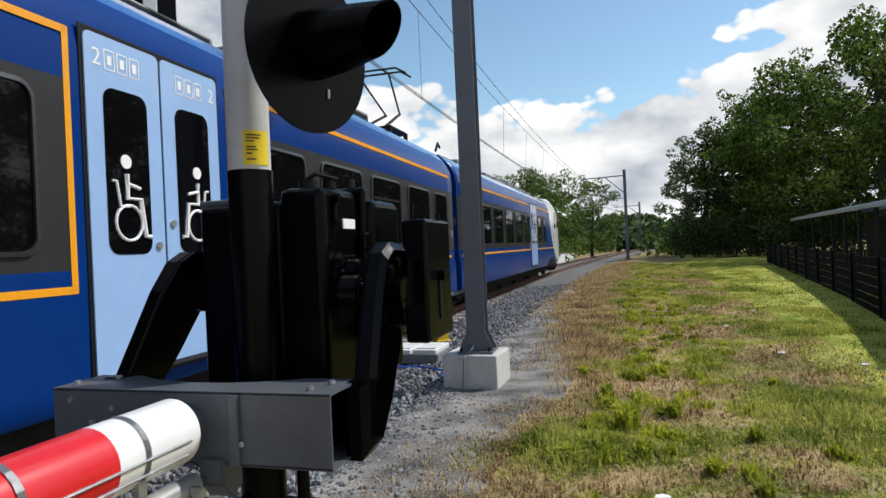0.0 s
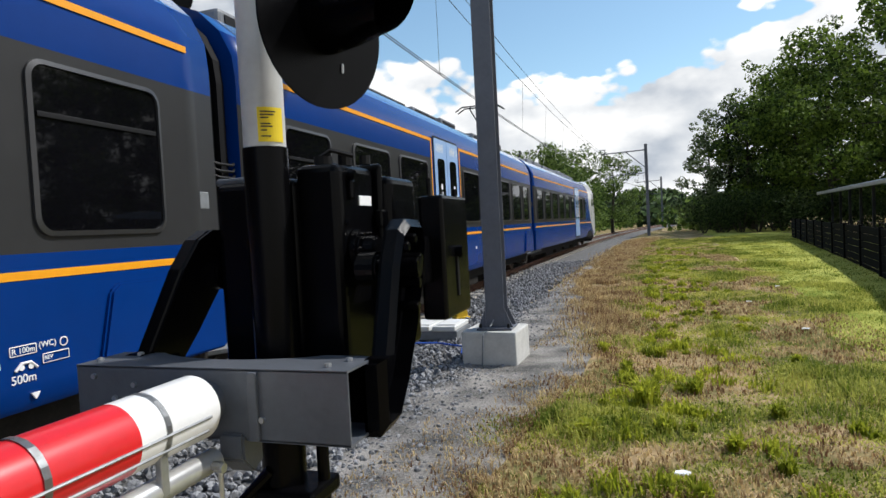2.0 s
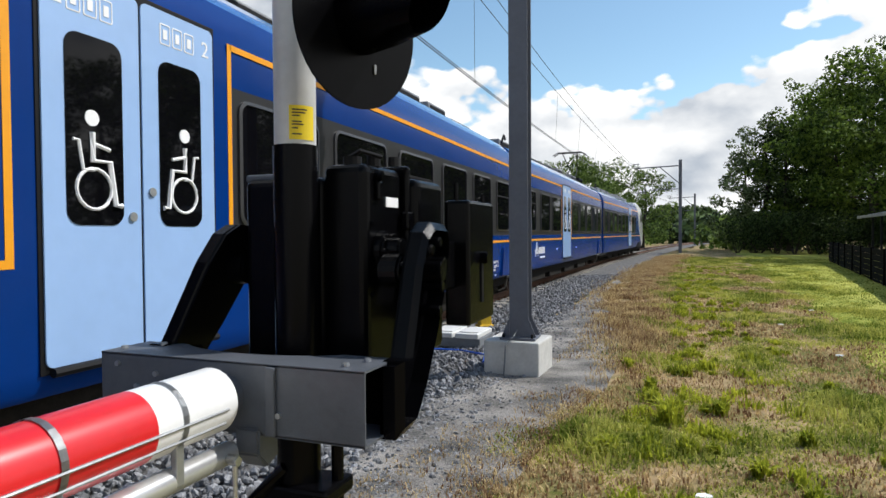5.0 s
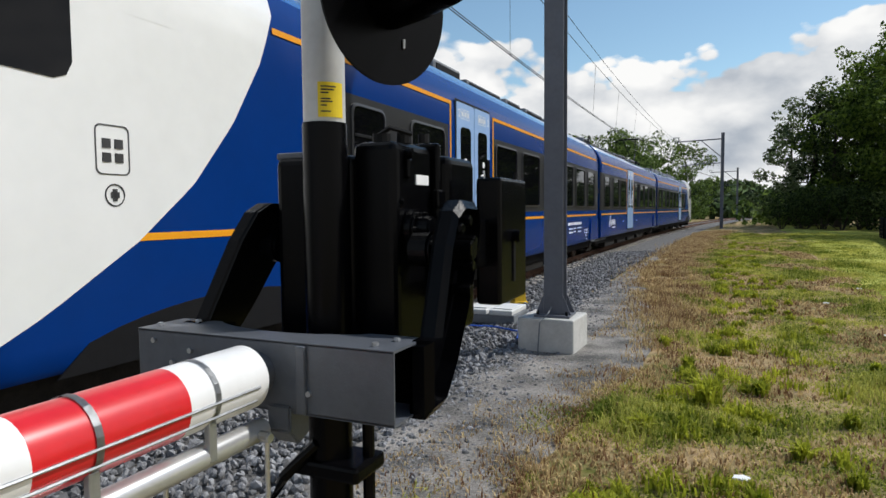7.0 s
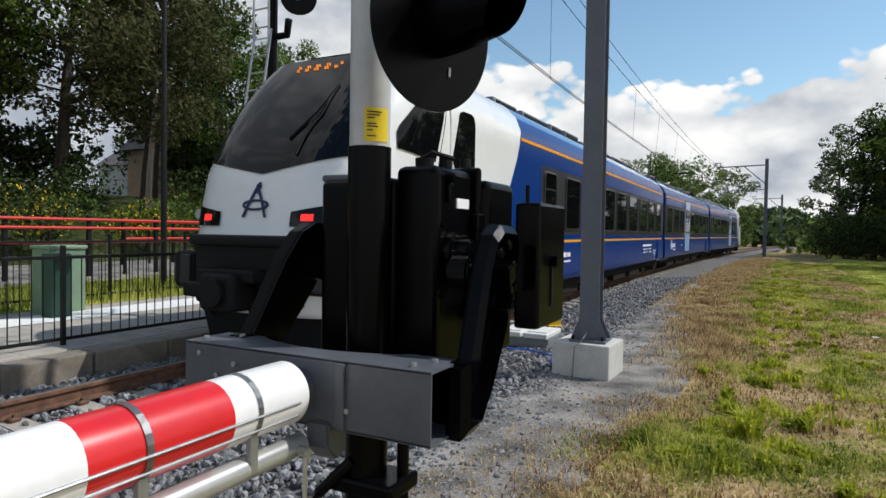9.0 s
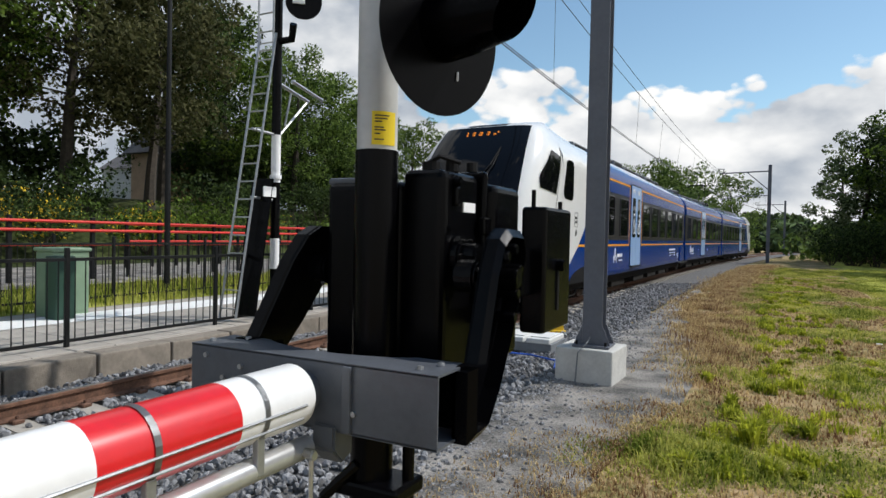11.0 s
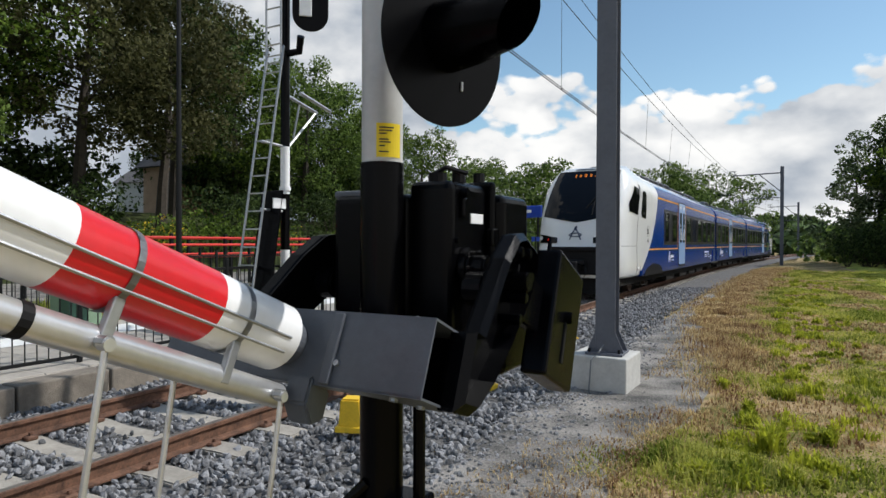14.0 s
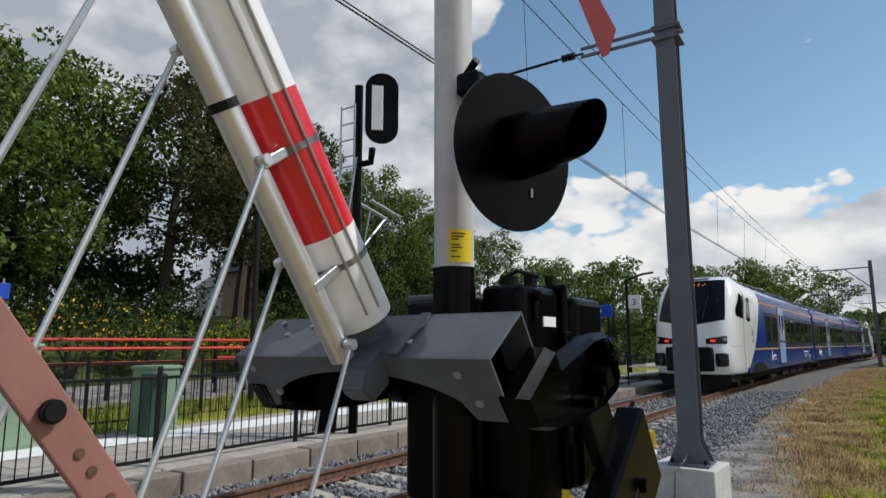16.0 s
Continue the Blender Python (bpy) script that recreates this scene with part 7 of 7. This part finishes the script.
def grass():
    """Blades in tufts: green on the verge and lawn, dry stalks by the path."""
    rng = np.random.default_rng(4)

    def blades(name, pts, hs, material, label, lean=1.3, wid=0.0042):
        k = len(pts)
        a = rng.uniform(0, math.tau, k)
        d = np.stack([np.cos(a), np.sin(a), 0 * a], 1)
        s = np.stack([-np.sin(a), np.cos(a), 0 * a], 1)
        h = hs[:, None]
        w = wid * rng.uniform(0.6, 1.4, (k, 1)) * (1 + pts[:, 1:2] * 0.06)
        ln = rng.uniform(0.1, lean, (k, 1))
        p0, p1 = pts - s * w, pts + s * w
        mid = pts + d * h * ln * 0.35 + np.array([0, 0, 0.6]) * h
        tip = pts + d * h * ln + np.array([0, 0, 1.0]) * h * (1 - 0.35 * ln)
        v = np.stack([p0, p1, mid + s * w * 0.7, mid - s * w * 0.7, tip], 1).reshape(-1, 3)
        i = np.arange(k) * 5
        f = np.concatenate([np.stack([i, i + 1, i + 2, i + 3], 1)])
        me = bpy.data.meshes.new(name)
        tri = np.stack([i + 3, i + 2, i + 4], 1)
        me.from_pydata(v.tolist(), [], f.tolist() + tri.tolist())
        me.materials.append(M[material])
        tagged(new(name, me), label, "grass", kind="stuff")

    def scatter(n, fx, y0, y1, power=1.8):
        y = y0 + (y1 - y0) * rng.random(n) ** power
        x = fx(y, rng.random(n))
        keep = np.array([noise.noise((u * 0.8, v * 0.8, 1.5)) + 0.5 * noise.noise((u * 2.6, v * 2.6, 3.5)) for u, v in zip(x, y)])
        return x, y, keep

    edge = lambda y: np.array([verge_x(v) for v in y])
    # green verge
    x, y, q = scatter(230000, lambda y, u: edge(y) + 0.25 * np.clip((y - 6) / 6, 0, 1) + rng.normal(0.05, 0.16, len(y)) + u ** 1.2 * (3.7 + 0.05 * y), 2.0, 42)
    m = q > -0.16 + 0.22 * (rng.random(len(q)) - 0.5)
    z = np.array([ground_z(a, b) for a, b in zip(x[m], y[m])])
    blades("verge_grass", np.stack([x[m], y[m], z], 1), (0.022 + 0.13 * np.clip(q[m] - 0.02, 0, 1)) * rng.uniform(0.4, 1.5, m.sum()), "blade", "rough green verge grass in tufts")
    # short lawn
    x, y, q = scatter(90000, lambda y, u: 1.6 + 0.05 * y + u * 5.5, 4.5, 40, 1.5)
    z = np.array([ground_z(a, b) for a, b in zip(x, y)])
    blades("lawn_grass", np.stack([x, y, z], 1), rng.uniform(0.02, 0.06, len(x)), "blade", "short mown lawn grass")
    # dry stalks along the path's edge
    x, y, q = scatter(110000, lambda y, u: edge(y) + 0.30 - 0.55 * np.clip((y - 8) / 8, 0, 1) + rng.normal(0, 1, len(y)) * (0.26 + 0.14 * np.clip((y - 8) / 8, 0, 1)), 2.2, 45, 1.4)
    m = (q > -0.45) & (rng.random(len(y)) < 0.14 + 0.70 * np.clip((y - 8) / 5, 0, 1))
    z = np.array([max(0, ground_z(a, b)) for a, b in zip(x[m], y[m])])
    blades("dry_grass", np.stack([x[m], y[m], z], 1), rng.uniform(0.03, 0.15, m.sum()) * (0.5 + 0.5 * np.clip((y[m] - 4) / 5, 0, 1)), "dry", "dry brown grass stalks along the path", 1.1, 0.0036)
    # dry patches in the verge
    x, y, q = scatter(60000, lambda y, u: edge(y) + 0.3 + u * 3.2, 2.5, 30)
    m = q < -0.06
    z = np.array([ground_z(a, b) for a, b in zip(x[m], y[m])])
    blades("withered_grass", np.stack([x[m], y[m], z], 1), rng.uniform(0.02, 0.06, m.sum()), "dry", "withered short grass on bare spots", 0.9, 0.005)
    # thin growth creeping over the path
    x, y, q = scatter(12000, lambda y, u: edge(y) + 0.30 - 0.9 * u ** 2.2, 1.8, 12, 1.3)
    m = (q > -0.25) & (x > -2.3)
    blades("path_grass", np.stack([x[m], y[m], np.full(m.sum(), 0.02)], 1), rng.uniform(0.012, 0.05, m.sum()), "dry", "thin dry growth on the gravel path", 1.4, 0.0035)
    # clumps of taller weeds along the verge
    pts, hs = [], []
    for k in range(230):
        cy = 2.6 + 26 * rng.random() ** 1.5
        cx = verge_x(cy) + 0.55 + abs(rng.normal(0, 0.75)) + 0.02 * cy
        r, h, n = rng.uniform(0.04, 0.16), rng.uniform(0.07, 0.20), int(rng.uniform(40, 120))
        a, d = rng.uniform(0, math.tau, n), r * rng.random(n) ** 0.6
        gx, gy = cx + d * np.cos(a), cy + d * np.sin(a)
        pts.append(np.stack([gx, gy, np.full(n, ground_z(cx, cy))], 1))
        hs.append(h * rng.uniform(0.35, 1.1, n) * (1 - 0.5 * d / r))
    blades("verge_weeds", np.concatenate(pts), np.concatenate(hs), "weed", "clumps of taller yellow-green weeds along the verge", 0.9, 0.007)
    # tall grass across the line
    x = rng.uniform(-13.8, -10.6, 16000)
    y = rng.uniform(2, 26, 16000)
    blades("tall_grass", np.stack([x, y, np.full(16000, 0.18)], 1), rng.uniform(0.08, 0.34, 16000), "blade", "tall yellow-green grass behind the footpath", 0.6, 0.006)
    # single rosette plants
    for k, (px, py, s) in enumerate(((-0.05, 5.45, 0.30), (0.35, 5.9, 0.18), (-0.45, 4.6, 0.16), (0.5, 4.4, 0.15), (-0.25, 6.6, 0.17), (0.9, 5.2, 0.15), (-0.55, 7.6, 0.16), (1.4, 7.0, 0.14))):
        n = 110
        a = rng.uniform(0, math.tau, n)
        rr = rng.uniform(0, s * 0.35, n)
        pts = np.stack([px + rr * np.cos(a), py + rr * np.sin(a), np.full(n, ground_z(px, py))], 1)
        blades("grass_tuft", pts, rng.uniform(0.4, 1.0, n) * s, "weed", "bushy bright green grass tuft", 1.1, 0.009)
    # pale litter
    b = bmesh.new()
    for (px, py) in ((1.605, 11.6), (2.4, 13.6), (0.15, 3.9), (1.9, 9.0), (2.6, 8.2)):
        plate([(px - 0.05, py - 0.03), (px + 0.02, py - 0.04), (px + 0.05, py + 0.01), (px + 0.01, py + 0.035), (px - 0.04, py + 0.02)], 0.012, "z", ground_z(px, py) + 0.02, 0.003, b)
    tagged(part("litter", b, M["white_ink"]), "scraps of pale litter in the grass", "litter", kind="stuff")


grass()
build_stones()


# ---- what moves ----


def on_line(ya, yb):
    """A pose whose y axis runs from the line at ya to the line at yb, with its origin over ya."""
    xa, xb = track_x(ya), track_x(yb)
    return xa, ya, -math.degrees(math.atan2(xb - xa, yb - ya))


SWING = [(0.0, 0.0), (12.3, 0.0), (12.6, 1.0), (12.8, 3.2), (13.0, 6.0), (13.5, 14.5), (14.0, 23.0), (14.5, 31.7), (15.0, 39.8), (15.5, 47.8), (16.0, 54.6)]


def lag(a):
    """How far the hanging rods swing out while the boom rises by a."""
    return float(np.interp(a, (0, 13, 33, 40.5, 48.3, 55), (0, 4, 15, 19, 20.5, 19.5)))


def motions():
    times = [k * 0.5 for k in range(33)]
    z = 0.0

    def end_pose(t, front):
        g = car_pose(t)
        if front:
            x, y, a = on_line(g + 16.2, g + 33.2)
            return pose(x, y, z, 0, 0, a + 180)
        x, y, a = on_line(g, g - 17.0)
        return pose(x, y, z, 0, 0, a - 180)

    def mid_pose(t):
        g = car_pose(t)
        x, y, a = on_line(g, g + 16.2)
        return pose(x, y, z, 0, 0, a)

    def gang_pose(t, at):
        g = car_pose(t) + at
        x, y, a = on_line(g, g + 0.2)
        return pose(x, y, z, 0, 0, a)

    walk(rear_car, [(t, end_pose(t, False)) for t in times])
    walk(front_car, [(t, end_pose(t, True)) for t in times])
    walk(mid_car, [(t, mid_pose(t)) for t in times])
    walk(gang_a, [(t, gang_pose(t, 0.0)) for t in times])
    walk(gang_b, [(t, gang_pose(t, 16.2)) for t in times])
    spin = [k * 0.1 for k in range(161)]
    for sets, way in ((rear_wheels, 1), (front_wheels, -1), (gang_a_wheels, 1), (gang_b_wheels, 1)):
        for ob, y in sets:
            walk(ob, [(t, pose(0, y, 0.48, -way * math.degrees((car_pose(t) - car_pose(0)) / 0.38), 0, 0)) for t in spin])
    walk(barrier, [(t, Matrix.Translation(PIVOT) @ pose(0, 0, 0, -a)) for t, a in SWING])
    for ob, p in barrier_rods:
        walk(ob, [(t, Matrix.Translation(p) @ pose(0, 0, 0, a - lag(a))) for t, a in SWING])
    # the bar under the boom keeps parallel to it, hung on the rods
    rows = []
    for t, a in SWING:
        c, s = math.cos(radians(a)), math.sin(radians(a))
        ya, za = 0.80 - PIVOT.y, 1.031 - PIVOT.z
        y, zz = PIVOT.y + c * ya + s * za, PIVOT.z - s * ya + c * za
        b = lag(a)
        rows.append((t, pose(-1.033 + 0.012, y - 0.74 * math.sin(radians(b)), zz - 0.74 * math.cos(radians(b)), -a)))
    walk(skirt, rows)


motions()
